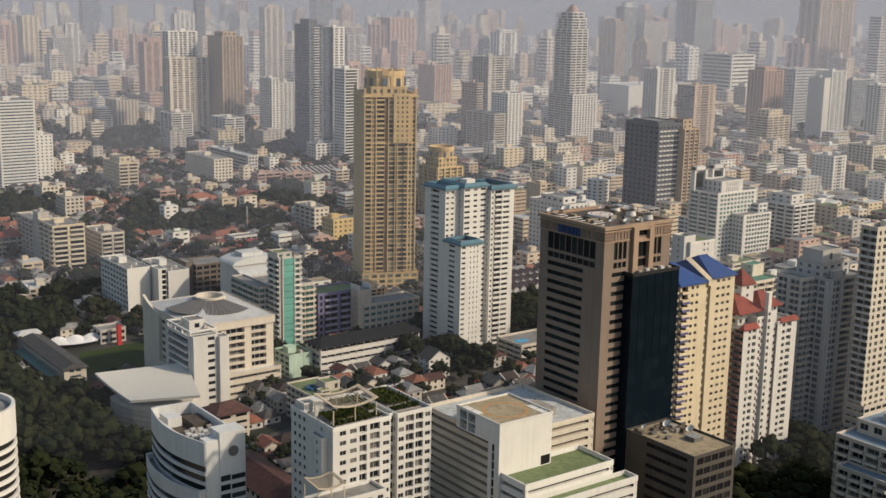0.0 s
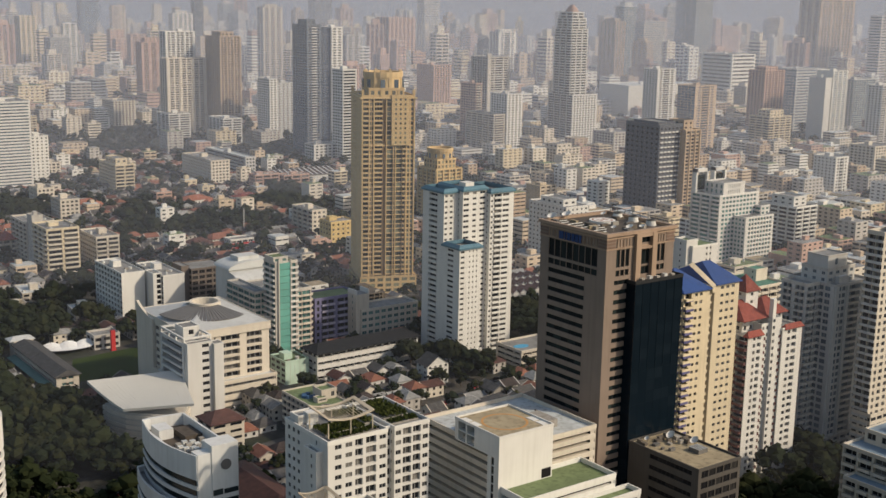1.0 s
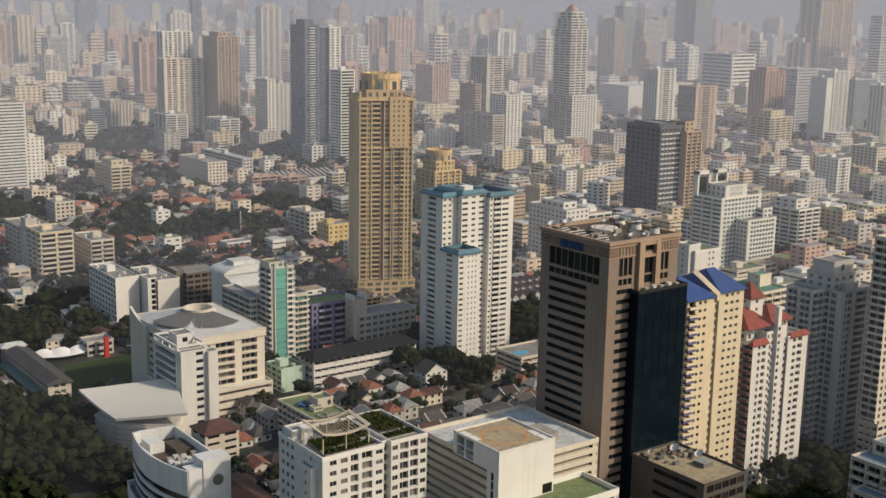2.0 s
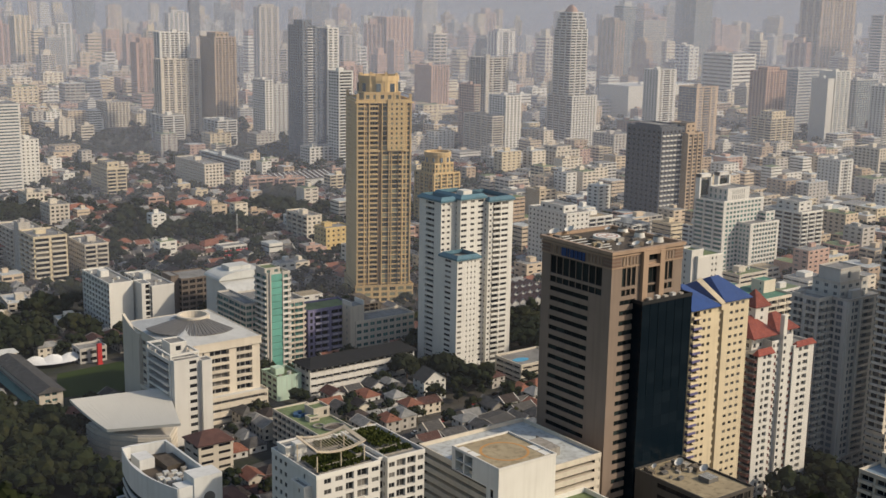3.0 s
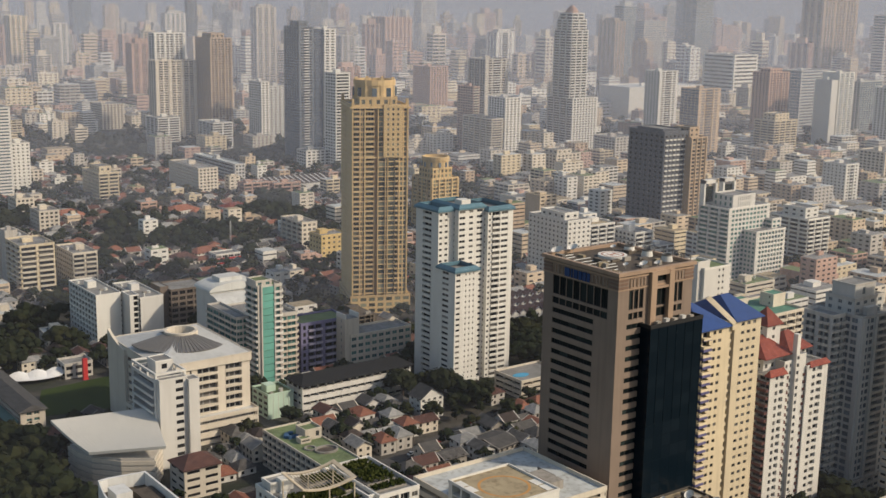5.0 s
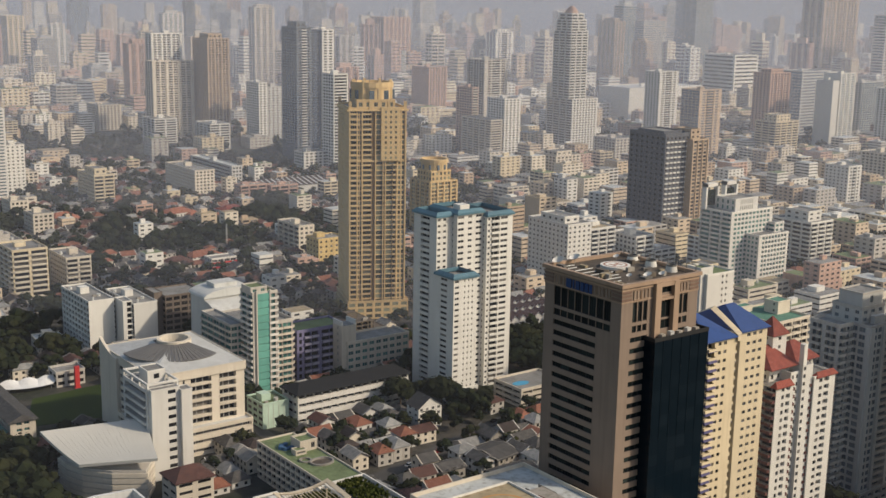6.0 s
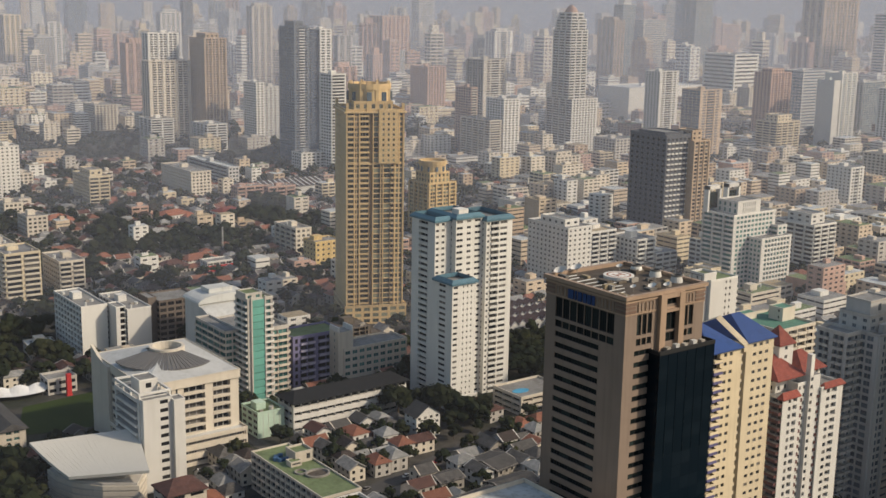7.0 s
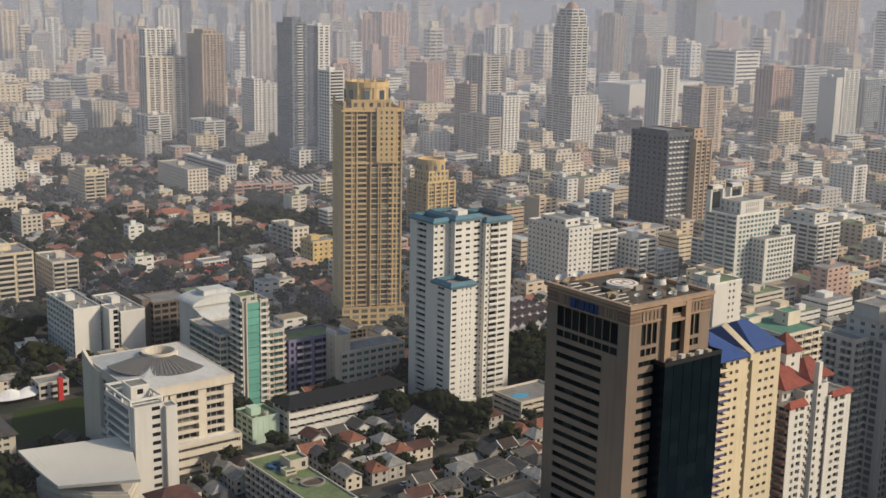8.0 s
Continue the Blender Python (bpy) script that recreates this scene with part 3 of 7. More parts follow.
def pitched_roof(x0, x1, y0, y1, z0, z1, ridge=0.35, along_x=True):
    """A hipped roof over a rectangle; ridge is the ridge's share of the length."""
    g = Geo()
    cx, cy = (x0 + x1) / 2, (y0 + y1) / 2
    if along_x:
        r0, r1 = (cx - ridge * (x1 - x0) / 2, cy, z1), (cx + ridge * (x1 - x0) / 2, cy, z1)
        g.quad((x0, y0, z0), (x1, y0, z0), r1, r0)
        g.quad((x1, y1, z0), (x0, y1, z0), r0, r1)
        g.quad((x1, y0, z0), (x1, y1, z0), r1)
        g.quad((x0, y1, z0), (x0, y0, z0), r0)
    else:
        r0, r1 = (cx, cy - ridge * (y1 - y0) / 2, z1), (cx, cy + ridge * (y1 - y0) / 2, z1)
        g.quad((x1, y0, z0), (x1, y1, z0), r1, r0)
        g.quad((x0, y1, z0), (x0, y0, z0), r0, r1)
        g.quad((x0, y0, z0), (x1, y0, z0), r0)
        g.quad((x1, y1, z0), (x0, y1, z0), r1)
    g.box(x0, x1, y0, y1, z0 - 0.35, z0)
    return g


def cream_tower():
    b = Building("apartment_tower", "cream apartment tower with blue hipped roof and blue balconies", 350, 314, CREAM, GLASS, single=187, balcony=CREAM, split=1)
    b.slab = BALCBLUE
    b.volume(0, 0, 15.5, 24, 0, 88, 28, [("balc", 0.3, 1, 0.9, 0.72, 1.3, 1.3), ("wall", 0.08), ("win", 0.16, 1, 0.6, 0.4), ("win", 0.2, 1, 0.5, 0.4), ("wall", 0.26)],
             [("balc", 0.3, 1, 0.9, 0.7), ("win", 0.4, 2, 0.5, 0.4), ("balc", 0.3, 1, 0.9, 0.7)], parapet=0)
    b.volume(15.5, 2.2, 2.2, 20, 0, 88, 28, [("win", 1, 1, 0.5, 0.4)], parapet=0)
    b.volume(17.7, 0, 14.5, 24, 0, 89, 28, [("wall", 0.2), ("win", 0.66, 3, 0.56, 0.38), ("wall", 0.14)], [("win", 0.5, 3, 0.5, 0.4), ("wall", 0.5)], parapet=0)
    top = b.done()
    for k in range(1, 27):
        g = Geo()
        g.box(0.12, 4.5, -1.5, -0.02, k * 88 / 28 - 0.85, k * 88 / 28 - 0.14)
        part("blue_ledge", g, BALCBLUE, top)
        g = Geo()
        g.box(-0.75, -0.02, 0.5, 6.6, k * 88 / 28 - 0.85, k * 88 / 28 - 0.14)
        part("blue_ledge", g, BALCBLUE, top)
    # two blue hips with a cream gutter between them
    part("roof_wing", pitched_roof(-1.0, 15.4, -1.0, 25, 88.4, 95.0, 0.1), BLUEROOF, top, "blue metal hipped roof")
    part("roof_wing", pitched_roof(17.4, 33.0, -1.0, 25, 89.4, 96.0, 0.3), BLUEROOF, top, "blue metal hipped roof")
    g = Geo()
    g.quad((15.2, -1.0, 88.8), (17.6, -1.0, 89.2), (17.6, 12, 96.2), (15.2, 12, 95.4))
    g.quad((15.2, 12, 95.4), (17.6, 12, 96.2), (17.6, 25, 89.2), (15.2, 25, 88.8))
    g.box(15.4, 17.4, -0.9, 24.9, 86.5, 88.8)
    part("roof_gutter", g, CREAM, top)
    keep_clear(350, 383, 314, 338)


def red_roof_tower():
    b = Building("apartment_tower", "white apartment tower with red tiled roofs and dark red balconies", 394, 317, WHITE, GLASS, single=120, balcony=BALCRED, split=1)
    b.volume(0, 0, 10, 24, 0, 63, 21, [("wall", 0.25), ("win", 0.3, 1, 0.5, 0.55), ("win", 0.3, 1, 0.8, 0.62, 1.0), ("wall", 0.15)], [("balc", 1, 4, 0.9, 0.66, 1.4, 1.6)], parapet=0)
    b.volume(10, 1.5, 5, 22, 0, 66, 22, [("win", 1, 2, 0.45, 0.5)], parapet=0.8)
    b.volume(15, 0, 6, 24, 0, 69, 23, [("win", 0.4, 1, 0.6, 0.5), ("wall", 0.6)], parapet=0)
    b.volume(21, -1.0, 13, 25, 0, 63, 21, [("wall", 0.2), ("win", 0.25, 1, 0.6, 0.5), ("win", 0.3, 1, 0.8, 0.62, 1.0), ("wall", 0.25)], [("balc", 1, 4, 0.8, 0.66, 1.2, 1.2)], parapet=0.9)
    b.volume(3, 6, 26, 14, 63, 69, 2, [("win", 1, 7, 0.4, 0.6)], [("win", 1, 3, 0.4, 0.6)], parapet=0)
    b.volume(9, 10, 8, 8, 69, 79, 3, [("wall", 0.3), ("win", 0.4, 1, 0.5, 0.4), ("wall", 0.3)], [("win", 1, 1, 0.4, 0.4)], parapet=0)
    top = b.done()
    for x0, x1, y0, y1, z0, z1, r in ((-0.8, 15.5, 2, 22, 69.2, 75.5, 0.2), (16, 30.5, 4, 20, 69.2, 75.0, 0.2), (8.2, 17.8, 9.2, 18.8, 79.2, 85.5, 0.05), (-0.8, 9.5, -0.9, 2.2, 63.0, 65.2, 0.8), (22, 34.6, -1.8, 1.2, 63.4, 65.2, 0.8)):
        part("hipped_roof", pitched_roof(x0, x1, y0, y1, z0, z1, r), REDTILE, top, "red tiled hipped roof")
    g = Geo()
    g.prism(rect(15.2, 17.2, 0.2, 2.2), 69, 77)
    part("white_fin", g, WHITE, top)
    keep_clear(394, 429, 316, 342)


def grey_tower():
    b = Building("apartment_tower", "grey apartment tower with gridded windows and grey balconies", 444.5, 319, GREY, GLASSBLUE, single=120, balcony=GREYLIGHT)
    b.volume(0, 8, 9, 14, 6, 76, 23, [("balc", 1, 2, 0.9, 0.66)], [("wall", 0.06), ("balc", 0.36, 2, 0.9, 0.7), ("wall", 0.12), ("balc", 0.36, 2, 0.9, 0.7), ("wall", 0.1)], parapet=1.2)
    b.volume(9, 0, 27, 25, 6, 76, 23, [("pier", 0.07), ("win", 0.2, 2, 0.8, 0.66), ("pier", 0.06), ("balc", 0.26, 1, 0.94, 0.72, 1.4, 0.8), ("pier", 0.06), ("win", 0.2, 2, 0.8, 0.66), ("pier", 0.07)],
             [("wall", 0.62), ("win", 0.3, 2, 0.8, 0.66), ("pier", 0.08)], parapet=1.0)
    b.volume(-1, -2, 40, 32, 0, 6, 2, [("win", 1, 8, 0.8, 0.6, 1.0)], [("win", 1, 7, 0.8, 0.6, 1.0)], parapet=0.8)
    b.volume(11, 6, 20, 14, 76, 82, 2, [("win", 1, 4, 0.5, 0.5)], [("win", 1, 3, 0.4, 0.5)])
    b.volume(12, 7, 14, 11, 82, 88, 1, [("wall", 0.3), ("win", 0.3, 1, 0.5, 0.5), ("wall", 0.4)], [("wall", 1)], parapet=0.6)
    b.clutter(10, 1, 24, 6, 76, 4, 6)
    b.done(GREYLIGHT)
    keep_clear(443, 484, 317, 349)
    b = Building("apartment_tower", "pale apartment tower with a tall window grid", 453, 297, OFFWHITE, GLASS, single=70, balcony=GREY)
    b.volume(0, 0, 34, 8, 0, 103, 33, [("win", 1, 8, 0.56, 0.58, 0.5)], [("balc", 1, 2, 0.95, 0.8, 1.8, 0.5)], parapet=1.5)
    b.volume(0.1, -1.5, 36, 9.4, 0, 23, 7, [("win", 1, 8, 0.8, 0.5)], [("win", 1, 3, 0.8, 0.5)])
    b.clutter(0, 0, 34, 8, 103, 9, 5)
    b.done()
    keep_clear(452, 491, 295, 313)


def white_tower():
    b = Building("apartment_tower", "white apartment tower with steel blue roof trim and small dark windows", 394, 514, WHITE, GLASS, single=216)
    # the low front wing
    b.volume(0, 0, 14.8, 15, 6, 64, 20, [("win", 0.28, 1, 0.62, 0.4), ("wall", 0.1), ("win", 0.5, 3, 0.3, 0.36), ("wall", 0.12)], [("wall", 0.25), ("win", 0.4, 1, 0.9, 0.45), ("wall", 0.35)], parapet=0)
    b.volume(-1, -1, 17, 17, 0, 6, 2, [("win", 1, 2, 0.85, 0.55, 1.5)], [("win", 1, 2, 0.85, 0.55, 1.5)], parapet=1.0)
    # the three steps of the main block
    b.volume(3, 19, 10, 20, 0, 92, 30, [("win", 0.3, 1, 0.6, 0.4), ("win", 0.4, 1, 0.45, 0.4), ("wall", 0.3)], [("wall", 0.3), ("balc", 0.4, 1, 0.95, 0.55, 1.3, 0.3), ("wall", 0.3)], parapet=0)
    b.volume(13, 15, 17, 24, 0, 93, 30, [("win", 0.28, 1, 0.8, 0.42), ("wall", 0.05), ("win", 0.3, 1, 0.5, 0.4), ("win", 0.37, 1, 0.62, 0.4)], [("win", 1, 2, 0.4, 0.4)], parapet=0)
    b.volume(30, 12, 17, 26, 0, 91, 30, [("win", 0.16, 1, 0.5, 0.4), ("balc", 0.34, 1, 0.94, 0.62, 1.2, 0.7), ("win", 0.34, 1, 0.8, 0.45), ("wall", 0.16)], [("win", 1, 3, 0.45, 0.4)], parapet=0)
    top = b.done()
    for x0, x1, y0, y1, z in ((-0.4, 15.2, -0.4, 15.4, 64), (2.6, 13, 18.6, 39.4, 92), (13, 30, 14.6, 39.4, 93), (30, 47.4, 11.6, 38.4, 91)):
        g = Geo()
        o, i = rect(x0 - 0.5, x1 + 0.5, y0 - 0.5, y1 + 0.5), rect(x0 + 1.3, x1 - 1.3, y0 + 1.3, y1 - 1.3)
        n = len(g.v)
        g.ring(o, rect(x0 + 0.4, x1 - 0.4, y0 + 0.4, y1 - 0.4), z, z + 1.0)
        for (p, q), (p2, q2), k in zip(zip(o, o[1:] + o[:1]), zip(i, i[1:] + i[:1]), range(4)):
            g.quad((*p, z + 1.0), (*q, z + 1.0), (*q2, z + 2.6), (*p2, z + 2.6))
            g.quad((*p2, z + 2.6), (*q2, z + 2.6), (*q2, z + 0.5), (*p2, z + 0.5))
        part("roof_trim", g, STEELBLUE, top, "sloping steel blue roof trim")
    g = Geo()
    g.box(20, 26, 22, 28, 92.5, 96.5)
    part("stair_house", g, WHITE, top)
    keep_clear(393, 443, 513, 554)
    # its car park deck with the pool
    b = Building("parking_deck", "low white parking deck with a rooftop pool beside the tower", 446, 520, OFFWHITE, NEARBLACK, roof=ROOFGREY)
    # near-black panes paint the shade between the decks
    b.volume(-28, -32, 30, 22, 0, 9, 3, [("win", 1, 4, 0.95, 0.5, 1.5)], [("win", 1, 3, 0.95, 0.5, 1.5)])
    top = b.done()
    g = Geo()
    g.prism([(p[0] - 20, p[1] - 22) for p in circle(0, 0, 5, 16, 3)], 9.0, 9.15)
    pool, nt, bs = nodes_of("blue pool water", 0.05, 0, 0.5)
    bs.inputs["Base Color"].default_value = (0.05, 0.3, 0.5, 1)
    part("pool", g, pool, top, "small blue swimming pool")
    keep_clear(416, 450, 487, 512)


def gold_tower():
    b = Building("apartment_tower", "tall golden ochre apartment tower with balconies and stepped crown", 435.5, 677.4, GOLD, GLASSOLIVE, turn=-22, single=110, balcony=GOLD, split=2)
    st = [("pier", 0.05), ("win", 0.2, 2, 0.84, 0.66), ("pier", 0.05), ("balc", 0.18, 1, 0.96, 0.7, 1.3, 0.5), ("pier", 0.05), ("win", 0.2, 2, 0.84, 0.66), ("pier", 0.05), ("balc", 0.17, 1, 0.96, 0.7, 1.3, 0.5), ("pier", 0.05)]
    front = [("pier", 0.025), ("balc", 0.11, 1, 0.98, 0.82, 0.8, 0.9), ("pier", 0.015), ("win", 0.07, 2, 0.66, 0.72), ("pier", 0.02), ("balc", 0.16, 1, 0.97, 0.84, 2.4, 0.3), ("slot", 0.055), ("pier", 0.015),
             ("win", 0.12, 1, 0.97, 0.8, 0.5), ("pier", 0.012), ("win", 0.03, 1, 0.7, 0.8), ("pier", 0.012), ("win", 0.12, 1, 0.97, 0.8, 0.5), ("balc", 0.07, 1, 0.92, 0.8, 1.8, 1.1), ("pier", 0.015), ("win", 0.13, 2, 0.68, 0.72), ("pier", 0.02)]
    b.volume(0, 0, 36, 38, 0, 132.5, 42, front, [("wall", 0.12), ("win", 0.4, 5, 0.42, 0.6), ("wall", 0.2), ("win", 0.16, 2, 0.4, 0.5), ("wall", 0.12)], parapet=1.4)
    b.volume(20, -1.6, 12, 4, 101, 132.5, 10, [("wall", 0.1), ("win", 0.8, 3, 0.4, 0.5), ("wall", 0.1)], parapet=1.4)
    b.volume(6, 6, 24, 26, 132.5, 137, 1, [("win", 1, 5, 0.5, 0.6)], [("win", 1, 5, 0.5, 0.6)], parapet=1.2)
    b.volume(-1, -2, 39, 42, 0, 11, 3, [("win", 1, 7, 0.7, 0.6)], [("win", 1, 9, 0.7, 0.6)])
    top = b.done()
    for z, out in ((131.6, 1.3), (100.2, 0.35)):
        g = Geo()
        g.ring(rect(-out, 36 + out, -out, 38 + out), rect(0.2, 35.8, 0.2, 37.8), z, z + 0.9)
        part("cornice", g, GOLD, top)
    for x, y in ((0, 0), (12.5, -0.6), (24, -0.6), (34.5, 0), (0, 36.5)):
        g = Geo()
        g.box(x, x + 1.6, y, y + 1.6, 132.5, 137.5)
        part("corner_turret", g, GOLD, top)
    crown = Geo()
    crown.prism(circle(18, 19, 13, 20, 12), 137, 146)
    crown.ring(circle(18, 19, 13.6, 20, 12.6), circle(18, 19, 12.2, 20, 11.2), 145, 148.4)
    cr = part("crown", crown, GOLD, top, "round golden crown storey")
    for i in range(16):
        t = 2 * math.pi * (i + 0.5) / 16
        g = Geo()
        x, y = 18 + 12.6 * math.cos(t), 19 + 11.6 * math.sin(t)
        if i % 2:
            g.box(x - 1.5, x + 1.5, y - 1.2, y + 1.2, 138, 143.5)
            part("crown_window", g, GLASSBLUE, cr)
        else:
            g.box(x - 0.9, x + 0.9, y - 0.9, y + 0.9, 137, 149.5)
            part("crown_pier", g, GOLD, cr)
    for x, y in ((12, 10), (20, 9), (25, 24), (9, 24), (18, 27)):
        g = Geo()
        g.tube((x, y, 146), (x, y, 152.5), 0.22)
        part("mast", g, DARK, top)
    keep_clear(435, 489, 655, 715)
    b = Building("apartment_tower", "shorter golden ochre apartment tower with a round top", 620, 845, GOLD, GLASSOLIVE, balcony=GOLD)
    b.volume(0, 0, 28, 28, 0, 50, 16, st, st)
    b.volume(4, 4, 20, 20, 50, 58, 2, [("win", 1, 5, 0.5, 0.6)], [("win", 1, 5, 0.5, 0.6)])
    top = b.done()
    g = Geo()
    g.prism(circle(14, 14, 11, 20), 58, 66)
    g.ring(circle(14, 14, 11.8, 20), circle(14, 14, 10.5, 20), 65, 68)
    cr = part("crown", g, GOLD, top, "round golden crown storey")
    for i in range(10):
        t = 2 * math.pi * i / 10
        g = Geo()
        g.box(14 + 10.3 * math.cos(t) - 1, 14 + 10.3 * math.cos(t) + 1, 14 + 10.3 * math.sin(t) - 1, 14 + 10.3 * math.sin(t) + 1, 59.5, 63.5)
        part("crown_window", g, GLASSBLUE, cr)
    keep_clear(620, 650, 845, 875)
    # an unfinished frame at the tower's foot
    b = Building("concrete_frame", "dark unfinished concrete frame building", 386, 612, RUSTGREY, NEARBLACK, roof=RUSTGREY)
    # the bare frame's dim inside is painted on near-black panes
    b.volume(0, 0, 36, 26, 0, 12, 4, [("win", 1, 9, 0.8, 0.7, 2.0)], [("win", 1, 6, 0.8, 0.7, 2.0)], parapet=0.3)
    b.volume(4, 4, 24, 18, 12, 17, 2, [("win", 1, 6, 0.85, 0.8, 2.0)], [("win", 1, 4, 0.85, 0.8, 2.0)], parapet=0.2)
    b.clutter(0, 0, 36, 26, 17, 6, 5)
    b.done()
    keep_clear(386, 422, 612, 640)


def car_park():
    b = Building("parking_building", "white parking building with dark open decks and a rooftop pad", 231, 281, OFFWHITE, NEARBLACK, single=120, roof=ROOFPALE, split=0)
    # opaque near-black panes set back in each deck stand in for its shade
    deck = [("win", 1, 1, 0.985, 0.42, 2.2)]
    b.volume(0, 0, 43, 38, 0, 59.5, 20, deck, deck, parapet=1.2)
    top = b.done()
    for i in range(3):
        g = Geo()
        g.box(25 + 5 * i, 25.3 + 5 * i, 14, 22, 59.5, 61)
        part("duct", g, METALGREY, top)
    g = Geo()
    g.box(22, 33, 8, 18, 59.5, 62.2)
    part("plant_room", g, CONCRETE, top)
    g = Geo()
    g.box(23.5, 27.5, 9.5, 13, 62.2, 62.6)
    part("roof_hatch", g, BALCRED, top)
    # the lift block with the round pad on it
    b = Building("lift_block", "white windowless lift block with a worn round landing mark", 229, 276.6, WHITE, NEARBLACK, roof=ROOFTAN)
    b.volume(0, 0, 22, 5.6, 0, 59.5, 20, [("wall", 1)], [("wall", 0.3), ("win", 0.3, 1, 0.8, 0.9), ("wall", 0.4)], parapet=0)
    b.volume(0, 0, 22, 22.5, 59.5, 66.4, 2, [("wall", 1)], [("wall", 0.06), ("win", 0.4, 2, 0.85, 0.95, 3.0), ("wall", 0.54)], parapet=0.6)
    top = b.done()
    g = Geo()
    g.ring(circle(11, 11, 7.6, 40), circle(11, 11, 6.8, 40), 66.4, 66.44)
    part("landing_ring", g, paint("faded orange marking", (0.5, 0.27, 0.1), 0.4), top)
    # flush near-black panel, the doorway's inner shade painted as its colour
    g = Geo()
    g.box(17.6, 21.5, -0.04, 0.3, 49.5, 52.6)
    part("dark_doorway", g, NEARBLACK, top)
    # the two lower wings with green roofs
    for x, y, w, d, h in ((230, 264.5, 37.5, 16.4, 49.2), (231, 258.5, 42, 5.8, 44.5)):
        b = Building("low_wing", "white low wing with a mossy green flat roof", x, y, WHITE, NEARBLACK, roof=ROOFGREEN, single=30)
        b.volume(0, 0, w, d, 0, h, int(h / 3.2), [("win", 1, 1, 0.98, 0.36, 1.5)], [("win", 1, 1, 0.96, 0.36, 1.5)], parapet=1.5)
        b.done()
    keep_clear(228, 275, 258, 320)


def garden_apartments():
    b = Building("apartment_building", "white apartment building with a rooftop garden and pergolas", 178.8, 294.5, WHITE, GLASS, single=208, roof=ROOFGREY, split=1)
    b.volume(0, 0, 21, 25.5, 0, 69.4, 22, [("wall", 0.08), ("win", 0.18, 1, 0.6, 0.46), ("win", 0.17, 1, 0.66, 0.46), ("win", 0.17, 1, 0.74, 0.74, 0.9), ("win", 0.24, 1, 0.72, 0.74, 0.9), ("win", 0.16, 1, 0.7, 0.42)],
             [("wall", 0.04), ("win", 0.34, 3, 0.5, 0.44), ("wall", 0.3), ("win", 0.12, 1, 0.3, 0.44), ("wall", 0.2)], parapet=1.0)
    b.volume(21, 2.0, 2.6, 23, 0, 69.4, 22, [("win", 1, 1, 0.8, 0.7)], parapet=0.8)
    b.volume(23.6, 0, 13, 25.5, 0, 69.4, 22, [("win", 0.22, 1, 0.7, 0.46), ("win", 0.28, 1, 0.86, 0.76, 0.9), ("win", 0.28, 1, 0.8, 0.76, 0.9), ("win", 0.22, 1, 0.7, 0.46)], [("win", 1, 4, 0.5, 0.4)], parapet=1.0)
    b.volume(-2.2, 3, 2.2, 7, 0, 66, 21, [("wall", 1)], [("wall", 0.5), ("win", 0.2, 1, 0.6, 0.4), ("wall", 0.3)], parapet=0.6)
    b.volume(1, 19, 7, 5, 69.4, 72, 1, [("wall", 1)], [("wall", 1)], parapet=0.5)
    b.clutter(1, 14, 8, 8, 69.4, 12, 5)
    b.done()
    keep_clear(175, 218, 294, 321)

    def pergola(x, y, z, w, d, h, lift):
        p = thing("pergola", "weathered timber pergola with a sagging slatted canopy", "pergola", x, y, z)
        for i, j in ((0, 0), (1, 0), (0, 1), (1, 1), (0.5, 0), (0.5, 1)):
            g = Geo()
            g.box(i * w - 0.15, i * w + 0.15, j * d - 0.15, j * d + 0.15, 0, h)
            part("post", g, WOODFRAME, p)

        def zz(u, v):
            return h + lift * ((2 * u - 1) ** 2) * 0.7 + lift * 0.5 * v
        for k, (u0, u1, v0, v1) in enumerate(((0, 1, 0, 0.09), (0, 1, 0.91, 1.0), (0, 0.07, 0.09, 0.91), (0.93, 1, 0.09, 0.91))):
            g = Geo()
            for s in range(10):
                a, c = u0 + (u1 - u0) * s / 10, u0 + (u1 - u0) * (s + 1) / 10
                q = [(a, v0), (c, v0), (c, v1), (a, v1)]
                g.quad(*[(m * w * 1.06 - 0.03 * w, n * d * 1.06 - 0.03 * d, zz(m, n) + 0.3) for m, n in q])
                g.quad(*[(m * w * 1.06 - 0.03 * w, n * d * 1.06 - 0.03 * d, zz(m, n)) for m, n in reversed(q)])
                if k == 0:
                    g.quad(*[(m * w * 1.06 - 0.03 * w, -0.03 * d, zz(m, 0) + e) for m, e in ((a, 0), (c, 0), (c, 0.3), (a, 0.3))])
            part("canopy_beam", g, WOODFRAME, p)
        for s in range(14):
            g = Geo()
            a = 0.09 + 0.82 * s / 13
            g.tube((a * w, 0.05 * d, zz(a, 0.05) + 0.1), (a * w, 0.95 * d, zz(a, 0.95) + 0.1), 0.1, 4)
            part("slat", g, WOODFRAME, p)
        return p
    for i, (x, y, w, d, h) in enumerate(((181, 296.5, 17, 3, 1.6), (182, 301, 14, 8, 1.0), (197, 303, 3, 10, 2.4), (203.5, 298, 10, 3, 1.8), (204, 303, 9, 9, 2.6), (190, 312, 10, 4, 2.0), (205, 313, 8, 5, 2.2))):
        t = thing("roof_shrubs", "dark green shrubs in a roof garden bed", "shrubs", x, y, 69.45)
        g = Geo()
        g.ring(rect(0, w, 0, d), rect(0.25, w - 0.25, 0.25, d - 0.25), 0, 0.5)
        part("planter", g, CONCRETE, t)
        rq = random.Random(i)
        g = Geo()
